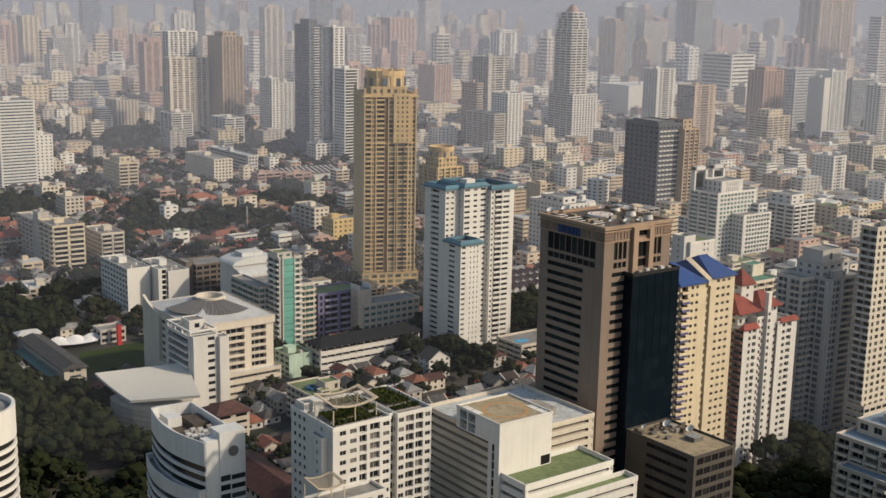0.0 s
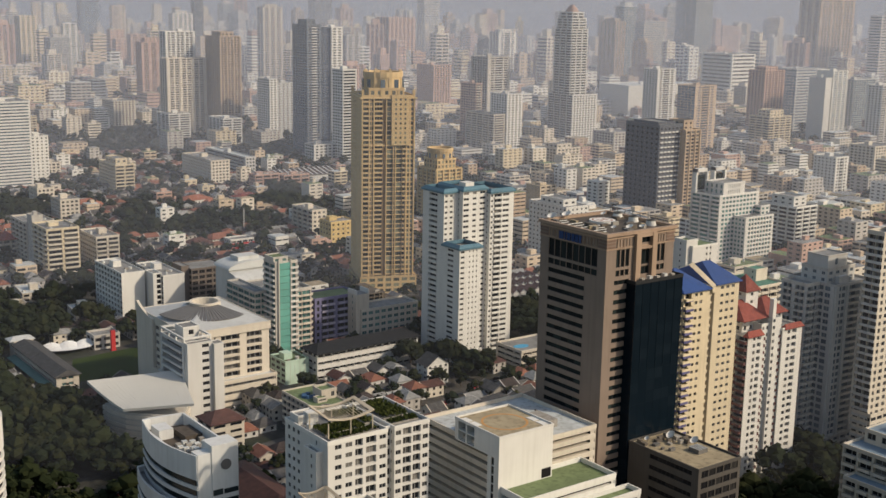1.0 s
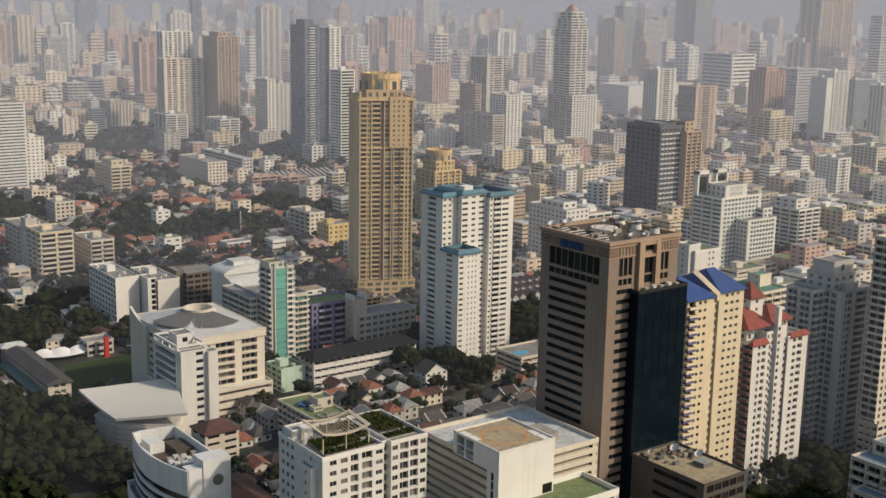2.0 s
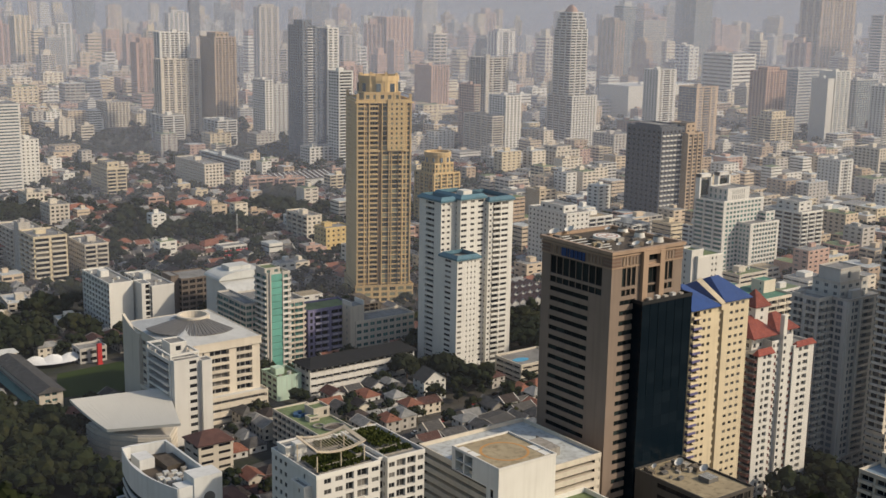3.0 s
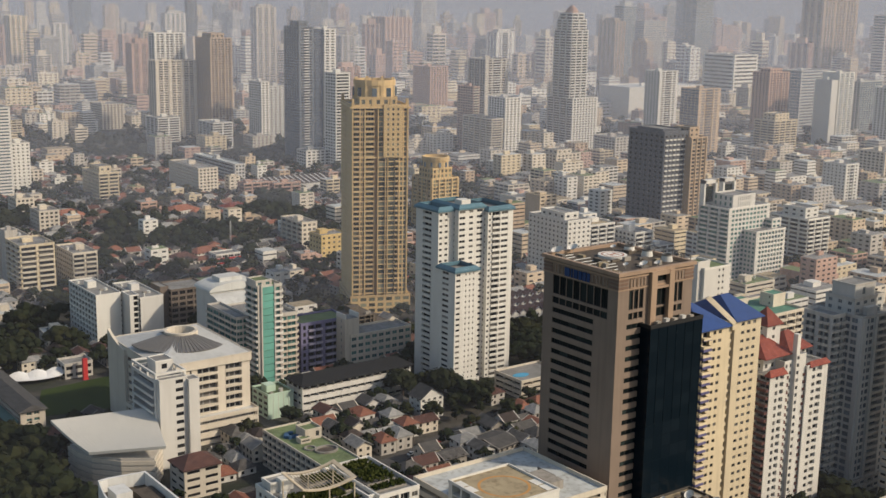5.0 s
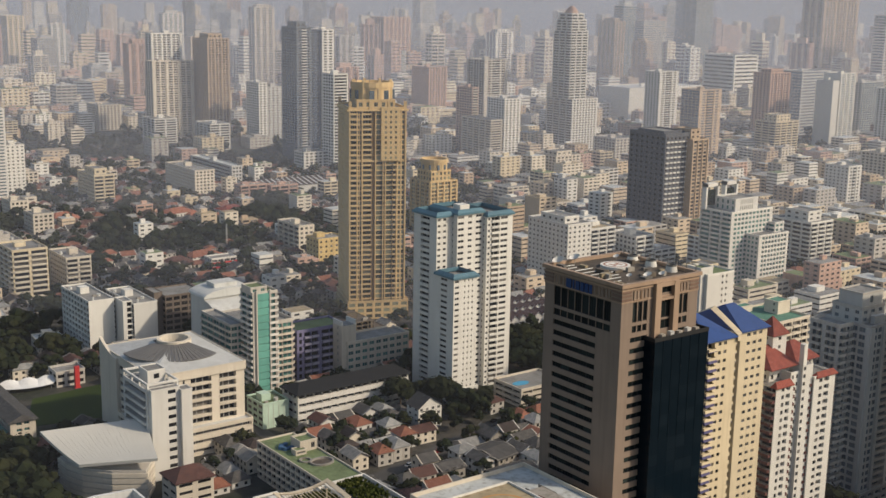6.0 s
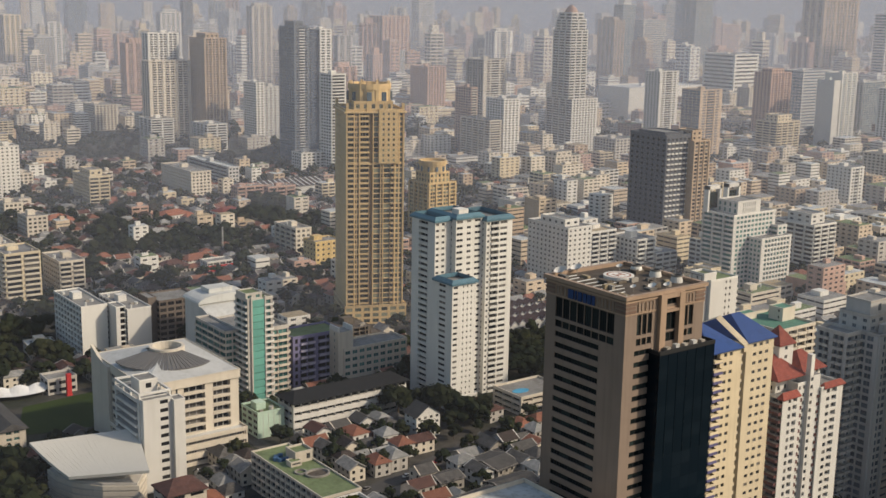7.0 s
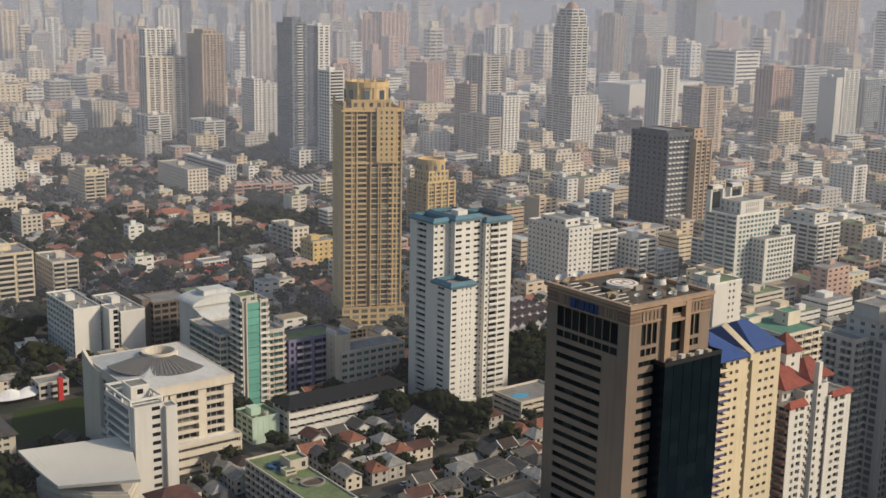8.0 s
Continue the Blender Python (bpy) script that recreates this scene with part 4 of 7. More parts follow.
        for k in range(int(w * d * 7)):
            p = Vector((rq.uniform(0.1, w - 0.1), rq.uniform(0.1, d - 0.1), 0))
            p.z = 0.3 + h * (0.35 + 0.65 * abs(noise.noise(p * 0.45 + Vector((i, 0, 0))))) * rq.uniform(0.6, 1.25)
            e = rq.uniform(0.25, 0.5)
            u = Vector((rq.gauss(0, 1), rq.gauss(0, 1), rq.gauss(0, 0.5))).normalized()
            v = u.orthogonal().normalized()
            g.quad(*[tuple(p + u * e * c + v * e * q_) for c, q_ in ((-1, -0.6), (0.8, -0.8), (1, 0.7), (-0.5, 1))])
        part("foliage", g, LEAFROOF, t)
    pergola(180.5, 297, 70.2, 15.5, 11, 4.6, 2.0)
    pergola(169.5, 287.5, 50, 9, 8, 4.5, 1.6)
    b = Building("terrace_wing", "lower white terrace wing with roof garden", 168.5, 286, WHITE, GLASS, single=40)
    b.volume(0, 0, 24, 8.4, 0, 50, 16, [("win", 1, 6, 0.5, 0.42)], [("win", 1, 2, 0.5, 0.42)], parapet=1.0)
    b.done()
    keep_clear(168, 193, 286, 295)


def outline_building(name, label, poly, z_top, floors, wall, pane, x, y, hf=0.42, cap=3.0, roof=ROOFGREY, sunk=0.6):
    """A building of any plan, with ribbon windows between solid storey bands."""
    t = thing(name, label, "building", x, y)
    cx, cy = sum(p[0] for p in poly) / len(poly), sum(p[1] for p in poly) / len(poly)

    def inset(d):
        out = []
        for px, py in poly:
            v = Vector((px - cx, py - cy))
            out.append((px - v.x * d / max(v.length, 1), py - v.y * d / max(v.length, 1)))
        return out
    g = Geo()
    g.prism(inset(0.9), 0, z_top - sunk - 0.3)
    part("glazing", g, pane, t)
    fh = (z_top - cap) / floors
    for k in range(floors):
        g = Geo()
        g.ring(poly, inset(1.1), k * fh, k * fh + fh * (1 - hf))
        part("storey_band", g, wall, t)
    g = Geo()
    g.ring(poly, inset(1.1), floors * fh, z_top + 1.6)
    part("parapet", g, wall, t)
    g = Geo()
    g.prism(inset(1.05), z_top - sunk, z_top - sunk + 0.4)
    part("roof", g, roof, t)
    return t


def curved_office():
    def bowed(bulge, out):
        """The curved front, from the back corner to the street corner."""
        pts = []
        for i in range(15):
            u = i / 14
            k = bulge * math.sin(math.pi * u) + out
            pts.append((3.0 + 0.8 * u - k, 42 - 40.5 * u - 0.1 * k))
        return pts
    poly = bowed(3.6, 0) + [(17.6, 1.6), (17.6, 41), (6, 42.5)]
    low = outline_building("lower_wing", "white lower wing with curved dark ribbon windows", bowed(4.2, 2.4) + [(12, 3), (12, 40), (4, 42)], 40, 11, COOLWHITE, GLASSDUSK, 152, 333.6, 0.6, 3.0, ROOFGREY)
    t = outline_building("office_building", "white office building with a curved ribbon-windowed front", poly, 56, 15, COOLWHITE, GLASSDUSK, 152, 333.6, 0.62, 6.5, ROOFDARK, 2.8)
    g = Geo()
    g.box(4.2, 8.8, 1.3, 6, 0, 57.8)
    part("end_pier", g, COOLWHITE, t)
    for k in range(11):
        g = Geo()
        g.prism([(4.0 + 1.5 * math.cos(a), 5.2 + 1.5 * math.sin(a)) for a in [radians(30 * i) for i in range(12)]], 4 + 3.5 * k, 5.6 + 3.5 * k)
        part("round_balcony", g, COOLWHITE, t)
    g = Geo()
    g.box(8.8, 17.9, 0.9, 8, 0, 60)
    body = part("pylon", g, COOLWHITE, t)
    g = Geo()
    g.tube((13.6, 0.92, 53.2), (13.6, 0.6, 53.2), 1.75, 24)
    part("round_grille", g, METALGREY, body)
    for k in range(13):
        g = Geo()
        g.box(9.0, 12.4, 0.75, 0.92, 5 + 3.2 * k, 6.9 + 3.2 * k)
        part("window", g, GLASSDUSK, body)
        g = Geo()
        g.box(12.8, 17.7, 0.75, 0.92, 5 + 3.2 * k, 6.6 + 3.2 * k)
        part("window", g, GLASSDUSK, body)
    g = Geo()
    g.box(4, 9, 30, 37, 53.5, 57)
    part("stair_house", g, COOLWHITE, t)
    g = Geo()
    g.box(10.5, 16.5, 24, 34, 53.5, 55.6)
    part("roof_deck", g, ROOFDARK, t)
    rnd = random.Random(5)
    for i in range(16):
        g = Geo()
        x, y = 5.5 + 2.6 * (i % 4) + rnd.uniform(-0.4, 0.4), 12 + 2.6 * (i // 4)
        g.box(x, x + 1.7, y, y + 1.5, 53.5, 55.2 + rnd.uniform(0, 0.6))
        part("air_conditioner", g, METALPALE if i % 3 else CONCRETE, t)
    keep_clear(143, 171, 333, 378)
    # its neighbours with red roofs
    for x, y, w, d, h in ((192, 350, 17, 58, 20), (176, 398, 13, 18, 15)):
        b = Building("annex", "low white annex with a dark red tiled roof", x, y, OFFWHITE, NEARBLACK)
        b.volume(0, 0, w, d, 0, h, int(h / 3.4), [("win", 1, int(w / 4), 0.6, 0.5)], [("win", 1, int(d / 4), 0.6, 0.5)], parapet=0)
        part("hipped_roof", pitched_roof(-0.8, w + 0.8, -0.8, d + 0.8, h + 0.1, h + 4, 0.5, w > d), TILE_MATS[1], b.done(), "dark red tiled roof")
        keep_clear(x, x + w, y, y + d)
    # the round tower at the edge
    t = outline_building("round_tower", "round white apartment tower with dark balcony rings", circle(0, 0, 15, 40), 66, 17, WHITE, NEARBLACK, 96, 383, 0.62, 9)
    keep_clear(80, 114, 366, 400)


def fan_hall():
    t = thing("assembly_hall", "low hall with a curved fan-shaped pale metal roof", "building", 0, 0)
    A, B, C, D = (191, 528, 23.0), (197.6, 501.9, 15.7), (223, 483, 19.0), (232, 516, 24.5)
    g, under = Geo(), Geo()
    N = 22

    def at(u, v):
        p = [(1 - u) * (1 - v) * A[k] + (1 - u) * v * D[k] + u * (1 - v) * B[k] + u * v * C[k] for k in range(3)]
        p[2] -= 3.0 * u * (1 - u) * 1.0
        return p
    for i in range(N):
        for j in range(N):
            q = [at(i / N, j / N), at((i + 1) / N, j / N), at((i + 1) / N, (j + 1) / N), at(i / N, (j + 1) / N)]
            g.quad(*[tuple(p) for p in q])
            under.quad(*[(p[0], p[1], p[2] - 1.2) for p in reversed(q)])
    for a, c in (((0, 0), (1, 0)), ((1, 0), (1, 1)), ((1, 1), (0, 1)), ((0, 1), (0, 0))):
        for i in range(N):
            p, q = at(a[0] + (c[0] - a[0]) * i / N, a[1] + (c[1] - a[1]) * i / N), at(a[0] + (c[0] - a[0]) * (i + 1) / N, a[1] + (c[1] - a[1]) * (i + 1) / N)
            g.quad((p[0], p[1], p[2] - 1.2), (q[0], q[1], q[2] - 1.2), tuple(q), tuple(p))
    part("roof", g, SEAMROOF, t, "curved pale metal roof")
    part("soffit", under, GREY, t)
    for j in range(1, 20):
        g = Geo()
        for i in range(N):
            g.tube(Vector(at(i / N, j / 20)) + Vector((0, 0, 0.02)), Vector(at((i + 1) / N, j / 20)) + Vector((0, 0, 0.02)), 0.04, 4)
        part("roof_seam", g, SEAMROOF, t)
    poly = [(199.5, 504.5), (208, 494), (220, 486.5), (228, 498), (229, 512), (212, 521), (196, 523), (196.5, 514)]
    for k in range(5):
        g = Geo()
        g.ring(poly, [(p[0] * 0.96 + 212 * 0.04, p[1] * 0.96 + 502 * 0.04) for p in poly], 0.2 + 2.5 * k, 2.0 + 2.5 * k)
        part("storey_band", g, OFFWHITE, t)
    g = Geo()
    g.prism([(p[0] * 0.95 + 212 * 0.05, p[1] * 0.95 + 502 * 0.05) for p in poly], 0, 13)
    part("glazing", g, GREYLIGHT, t)
    keep_clear(192, 232, 474, 530)


def louvre_office():
    b = Building("office_building", "off-white office building with a shallow roof cone of grey louvres", 240, 526, OFFWHITE, GLASS, single=130, roof=METALPALE, split=2)
    s = [("wall", 0.05), ("win", 0.3, 5, 0.34, 0.7), ("wall", 0.04), ("balc", 0.23, 1, 0.97, 0.76, 2.2, 0.25), ("wall", 0.08), ("balc", 0.19, 1, 0.97, 0.76, 2.2, 0.25), ("wall", 0.09)]
    b.volume(0, 0, 44, 57, 12, 34.5, 6, s, [("wall", 0.2), ("win", 0.7, 6, 0.6, 0.5), ("wall", 0.1)], parapet=0)
    b.volume(-0.5, -0.8, 45, 58, 34.5, 38.0, 1, [("wall", 1)], [("wall", 1)], parapet=0.5)
    b.volume(-3, -6, 48, 40, 0, 12, 3, [("win", 1, 1, 0.97, 0.45, 1.5)], [("win", 1, 1, 0.96, 0.45, 1.5)], parapet=1.0)
    top = b.done()
    # pale roof planes rising to a central ring, with a fan of louvre slats
    cx, cy = 24, 31
    g = Geo()
    for (x0, y0), (x1, y1) in zip(rect(0, 44, 0, 57), rect(0, 44, 0, 57)[1:] + rect(0, 44, 0, 57)[:1]):
        g.quad((x0, y0, 38.2), (x1, y1, 38.2), (cx + (x1 - cx) * 0.3, cy + (y1 - cy) * 0.3, 42.5), (cx + (x0 - cx) * 0.3, cy + (y0 - cy) * 0.3, 42.5))
    part("roof_plane", g, METALPALE, top)
    for i in range(26):
        a0, a1 = radians(172 + 5.0 * i), radians(172 + 5.0 * i + 4.1)
        g = Geo()
        for r0, r1, z0, z1 in ((7.5, 23.5, 43.7, 40.3),):
            p = [(cx + r0 * math.cos(a0), cy + r0 * math.sin(a0), z0), (cx + r1 * math.cos(a0), cy + r1 * math.sin(a0), z1),
                 (cx + r1 * math.cos(a1), cy + r1 * math.sin(a1), z1), (cx + r0 * math.cos(a1), cy + r0 * math.sin(a1), z0)]
            g.quad(*p)
            for e in range(4):
                q, w = p[e], p[(e + 1) % 4]
                g.quad((q[0], q[1], q[2] - 0.5), (w[0], w[1], w[2] - 0.5), w, q)
        part("louvre", g, METALGREY, top)
    g = Geo()
    g.ring(circle(cx, cy, 8, 24), circle(cx, cy, 6.6, 24), 41, 44.6)
    part("roof_ring", g, OFFWHITE, top)
    # the sail-shaped fin at the back corner
    g = Geo()
    n = 8
    prof = [(58 - 20 * (i / n), 37 + 5.5 * (1 - i / n) ** 1.8) for i in range(n + 1)]
    for x0, x1 in ((-1.6, -0.2),):
        for (ya, za), (yb, zb) in zip(prof, prof[1:]):
            for x in (x0, x1):
                q = [(x, ya, 0), (x, yb, 0), (x, yb, zb), (x, ya, za)]
                g.quad(*(q if x == x0 else reversed(q)))
            g.quad((x0, ya, za), (x0, yb, zb), (x1, yb, zb), (x1, ya, za))
        g.quad((x0, 58, 0), (x0, 58, 42.5), (x1, 58, 42.5), (x1, 58, 0))
        g.quad((x0, 38, 37), (x0, 38, 0), (x1, 38, 0), (x1, 38, 37))
    part("sail_fin", g, OFFWHITE, top, "sail-shaped white fin wall")
    keep_clear(236, 286, 519, 585)
    b = Building("office_block", "white stepped office block with open roof frame", 229, 503, WHITE, NEARBLACK, single=110, split=2)
    # shade at the back of the open balconies is put into near-black panes
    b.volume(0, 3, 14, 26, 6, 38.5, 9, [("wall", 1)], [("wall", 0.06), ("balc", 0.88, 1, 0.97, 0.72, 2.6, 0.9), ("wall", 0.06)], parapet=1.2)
    b.volume(0.5, 0, 12.5, 4, 0, 40, 11, [("wall", 0.55), ("win", 0.35, 1, 0.8, 0.45), ("wall", 0.1)], [("wall", 1)], parapet=0.3)
    b.volume(13, -2, 4.8, 6, 0, 38.8, 11, [("wall", 1)], [("wall", 1)], parapet=0.3)
    b.volume(0, 3, 20, 26, 0, 6, 2, [("win", 1, 3, 0.8, 0.5)], [("win", 1, 4, 0.8, 0.5)], parapet=0)
    b.volume(5, 14, 8, 9, 38.5, 44, 1, [("wall", 0.3), ("win", 0.4, 1, 0.8, 0.4), ("wall", 0.3)], [("wall", 1)], parapet=0.4)
    top = b.done()
    for y in (3.2, 28.6):
        g = Geo()
        g.box(0, 14, y - 0.4, y + 0.4, 41.5, 42.4)
        part("roof_beam", g, WHITE, top)
    for x in (0.4, 13.6):
        g = Geo()
        g.box(x - 0.4, x + 0.4, 3.6, 28.2, 41.5, 42.4)
        part("roof_beam", g, WHITE, top)
        for y in (3.2, 12, 20, 28.6):
            g = Geo()
            g.box(x - 0.35, x + 0.35, y - 0.35, y + 0.35, 38.5, 41.5)
            part("roof_post", g, WHITE, top)
    keep_clear(225, 248, 500, 533)
    b = Building("annex", "white annex with dark red hipped roof", 224, 468, OFFWHITE, NEARBLACK)
    b.volume(0, 0, 16, 14, 0, 13, 4, [("win", 1, 2, 0.7, 0.4)], [("win", 1, 2, 0.7, 0.4)], parapet=0)
    part("hipped_roof", pitched_roof(-0.8, 16.8, -0.8, 14.8, 13.1, 17, 0.3), TILE_MATS[1], b.done(), "dark red hipped roof")
    keep_clear(224, 241, 467, 483)


def white_slabs():
    for x, y, w, d, h in ((274, 694, 14.8, 44, 30), (296, 683, 14, 42, 28)):
        b = Building("apartment_slab", "white slab block with blank end wall and gridded side", x, y, WHITE, GLASS, single=90)
        b.volume(0, 0, w, d, 0, h, 9, [("wall", 1)], [("win", 1, 9, 0.8, 0.66, 0.9)], parapet=0.8)
        b.clutter(0, 0, w, d, h, 21, 5)
        b.done()
        keep_clear(x, x + w, y, y + d)
    b = Building("stair_tower", "narrow white stair tower between two slabs", 290, 684, WHITE, NEARBLACK)
    b.volume(0, 0, 5.4, 12, 0, 30, 9, [("wall", 0.4), ("win", 0.6, 1, 0.9, 0.8, 1.5)], parapet=0.6)
    b.done()


def barrel_hall():
    b = Building("hall", "white hall with a curved vaulted roof", 322, 622, WHITE, NEARBLACK, roof=METALPALE)
    b.volume(0, 0, 32, 42, 0, 24, 6, [("wall", 1)], [("wall", 0.5), ("win", 0.5, 1, 0.9, 0.5)], parapet=0)
    b.volume(0, 24, 32, 18, 24, 36, 2, [("wall", 1)], [("wall", 1)], parapet=0)
    top = b.done()
    g = Geo()
    n = 14
    for i in range(n):
        a0, a1 = math.pi * i / n, math.pi * (i + 1) / n
        p0, p1 = (16 - 17 * math.cos(a0), 36 + 4.5 * math.sin(a0)), (16 - 17 * math.cos(a1), 36 + 4.5 * math.sin(a1))
        g.quad((p0[0], 23, p0[1]), (p1[0], 23, p1[1]), (p1[0], 43, p1[1]), (p0[0], 43, p0[1]))
        g.quad((p0[0], 23, 36), (p1[0], 23, 36), (p1[0], 23, p1[1]), (p0[0], 23, p0[1]))
    part("vault", g, METALPALE, top, "white curved vault")
    g = Geo()
    for i in range(n):
        t0, t1 = i / n, (i + 1) / n
        z0, z1 = 35 - 13 * t0 ** 2.4, 35 - 13 * t1 ** 2.4
        y0, y1 = 24 - 22 * t0, 24 - 22 * t1
        g.quad((-0.4, y1, z1), (26, y1, z1), (26, y0, z0), (-0.4, y0, z0))
        g.quad((-0.4, y0, 23), (-0.4, y1, 23), (-0.4, y1, z1), (-0.4, y0, z0))
    part("sweeping_roof", g, METALPALE, top, "white roof sweeping down in a curve")
    g = Geo()
    g.box(8, 22, 28, 38, 40, 42.5)
    part("ridge_ventilator", g, METALPALE, top)
    g = Geo()
    g.box(-0.3, -0.05, 2, 20, 14, 18)
    part("blue_panel", g, BLUEROOF, top)
    keep_clear(322, 355, 622, 664)
    # the wing with glazed balconies, and the teal tower
    b = Building("balcony_wing", "grey glass wing with white balcony bands", 308, 587, GREYLIGHT, GLASSTEAL, single=60, balcony=OFFWHITE)
    b.volume(0, 0, 8, 34, 0, 36, 11, [("win", 1, 2, 0.9, 0.6)], [("balc", 1, 5, 0.97, 0.7, 0.6, 0.8)], parapet=1.0)
    b.volume(8, 0, 24, 34, 0, 34, 10, [("balc", 1, 4, 0.97, 0.7, 0.6, 0.8)], [("win", 1, 4, 0.9, 0.6)], parapet=1.0)
    b.done()
    keep_clear(307, 341, 586, 622)
    b = Building("office_tower", "slim tower with a teal panelled front and white balconies", 314.5, 574, GREYLIGHT, GLASSTEAL, single=70, balcony=WHITE, roof=ROOFGREEN)
    b.volume(0, 1.2, 14, 13, 0, 54, 17, [("wall", 0.62), ("balc", 0.38, 1, 0.9, 0.7, 1.2, 1.4)], [("balc", 1, 2, 0.9, 0.7, 1.0, 0.9)], parapet=1.2)
    b.volume(0, 3, 9, 10, 54, 57, 1, [("win", 1, 2, 0.5, 0.5)], parapet=0.6)
    top = b.done()
    for k in range(14):
        g = Geo()
        g.box(2.4, 9.0, 0.5, 1.18, 2 + 3.75 * k, 5.5 + 3.75 * k)
        part("teal_panel", g, TEALPANEL, top)
    for x in (1.6, 9.1):
        g = Geo()
        g.box(x, x + 0.7, 0.2, 1.18, 0, 56)
        part("panel_frame", g, GREYLIGHT, top)
    keep_clear(311, 328, 573, 589)
    b = Building("balcony_wing", "pale green wing with open white balconies and a rising end", 328, 580, GREYLIGHT, GLASSTEAL, single=40, balcony=OFFWHITE)
    b.volume(0, 0, 12, 16, 0, 36, 11, [("balc", 1, 2, 0.95, 0.7, 0.8, 1.2)], [("balc", 1, 2, 0.95, 0.7, 0.8, 1.2)], parapet=1.6)
    b.done()
    keep_clear(328, 341, 579, 597)
    b = Building("lilac_building", "lilac building with zigzag balcony fronts", 347, 588, PURPLE, NEARBLACK, single=60, balcony=LILACPALE, roof=ROOFGREEN)
    b.volume(0, 0, 30, 18, 0, 26.5, 7, [("win", 0.14, 1, 0.4, 0.6), ("balc", 0.3, 2, 0.9, 0.6), ("wall", 0.06), ("balc", 0.5, 3, 0.96, 0.56, 0.8, 1.4)], [("win", 1, 4, 0.5, 0.5)])
    b.done()
    keep_clear(346, 378, 585, 607)
    b = Building("school_block", "low grey-white block with a tall flared stair core", 371.5, 577, OFFWHITE, GLASSTEAL, single=60)
    b.volume(0, 0, 40, 16, 0, 19, 5, [("win", 1, 9, 0.7, 0.5)], [("win", 1, 3, 0.7, 0.5)], parapet=1.0)
    b.volume(-3, 1, 9, 9, 0, 29, 8, [("wall", 1)], [("wall", 0.4), ("win", 0.3, 1, 0.4, 0.5), ("wall", 0.3)], parapet=0)
    top = b.done()
    for x0, x1 in ((-3, -2.2), (5.2, 6)):
        g = Geo()
        g.prism([(x0, 1), (x1, 1), (x1, 10), (x0, 10)], 29, 31.5)
        part("core_fin", g, WHITE, top)
    keep_clear(371, 416, 576, 594)


def black_roof_school():
    b = Building("school_building", "long white school building with open corridors and black roof", 313, 528, WHITE, NEARBLACK, single=60, roof=BLACKROOF, split=3)
    # near-black panes close the corridors, their colour standing in for shade
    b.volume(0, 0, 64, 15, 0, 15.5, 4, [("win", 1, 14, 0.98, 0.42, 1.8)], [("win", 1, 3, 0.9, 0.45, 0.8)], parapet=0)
    top = b.done()
    part("pitched_roof", pitched_roof(-1.2, 65.2, -1.6, 16.2, 15.7, 19.2, 0.82), BLACKROOF, top, "black low-pitched sheet roof")
    keep_clear(312, 378, 526, 544)
    b = Building("mint_building", "small pale mint building with blank screen wall", 297, 533, MINT, GLASS, single=20, roof=ROOFGREEN)
    b.volume(0, 0, 14, 16, 0, 12, 4, [("wall", 1)], [("win", 1, 3, 0.7, 0.55)], parapet=0.8)
    top = b.clutter(0, 0, 14, 16, 12, 31, 6).done()
    for i in range(1, 5):
        g = Geo()
        g.box(2.8 * i - 0.08, 2.8 * i + 0.08, -0.12, 0.0, 0.5, 12)
        part("screen_joint", g, GREYLIGHT, top)
    keep_clear(296, 312, 532, 550)
    b = Building("town_house", "tall white town house with grey gabled roof", 357, 491, WHITE, GLASS, single=60, category="house")
    b.volume(0, 0, 13.5, 9.5, 0, 11, 4, [("win", 1, 4, 0.5, 0.5)], [("win", 1, 2, 0.4, 0.45)], parapet=0)
    top = b.done()
    g = Geo()
    g.quad((-0.7, -0.9, 10.7), (6.75, -0.9, 15.8), (6.75, 10.4, 15.8), (-0.7, 10.4, 10.7))
    g.quad((6.75, -0.9, 15.8), (14.2, -0.9, 10.7), (14.2, 10.4, 10.7), (6.75, 10.4, 15.8))
    part("gabled_roof", g, TILE_MATS[2], top, "grey gabled roof")
    g = Geo()
    g.quad((0, 0, 11), (13.5, 0, 11), (6.75, 0, 15.4))
    g.quad((13.5, 9.5, 11), (0, 9.5, 11), (6.75, 9.5, 15.4))
    part("gable", g, WHITE, top)
    keep_clear(356, 372, 490, 502)
    b = Building("apartment_building", "low white apartment building with a green flat roof", 268.5, 428, OFFWHITE, GLASS, single=110, roof=ROOFGREEN, balcony=OFFWHITE)
    b.volume(0, 0, 17.5, 57, 0, 15.5, 5, [("win", 1, 4, 0.6, 0.5)], [("balc", 1, 14, 0.82, 0.66, 1.0, 0.4)], parapet=0.7)
    b.volume(9, 36, 8, 8, 15.5, 19.5, 1, [("wall", 0.6), ("win", 0.3, 1, 0.7, 0.6), ("wall", 0.1)], parapet=0.9)
    b.volume(5.5, 33.5, 5, 4, 15.5, 17.5, 1, [("win", 1, 1, 0.8, 0.4)], parapet=0.3)
    top = b.done()
    g = Geo()
    rq = random.Random(4)
    for k in range(9):
        x, y = 4 + rq.uniform(0, 4.5), 41 + rq.uniform(0, 7)
        g.prism(circle(x, y, rq.uniform(0.7, 1.3), 7), 15.5, 16.2 + rq.uniform(0, 0.8))
    part("tarpaulin", g, paint("faded blue tarpaulin", (0.05, 0.12, 0.24), 0.5), top, "crumpled blue tarpaulin")
    g = Geo()
    g.ring(circle(11, 22, 5.2, 20, 4.2), circle(11, 22, 4.5, 20, 3.5), 15.5, 16.3)
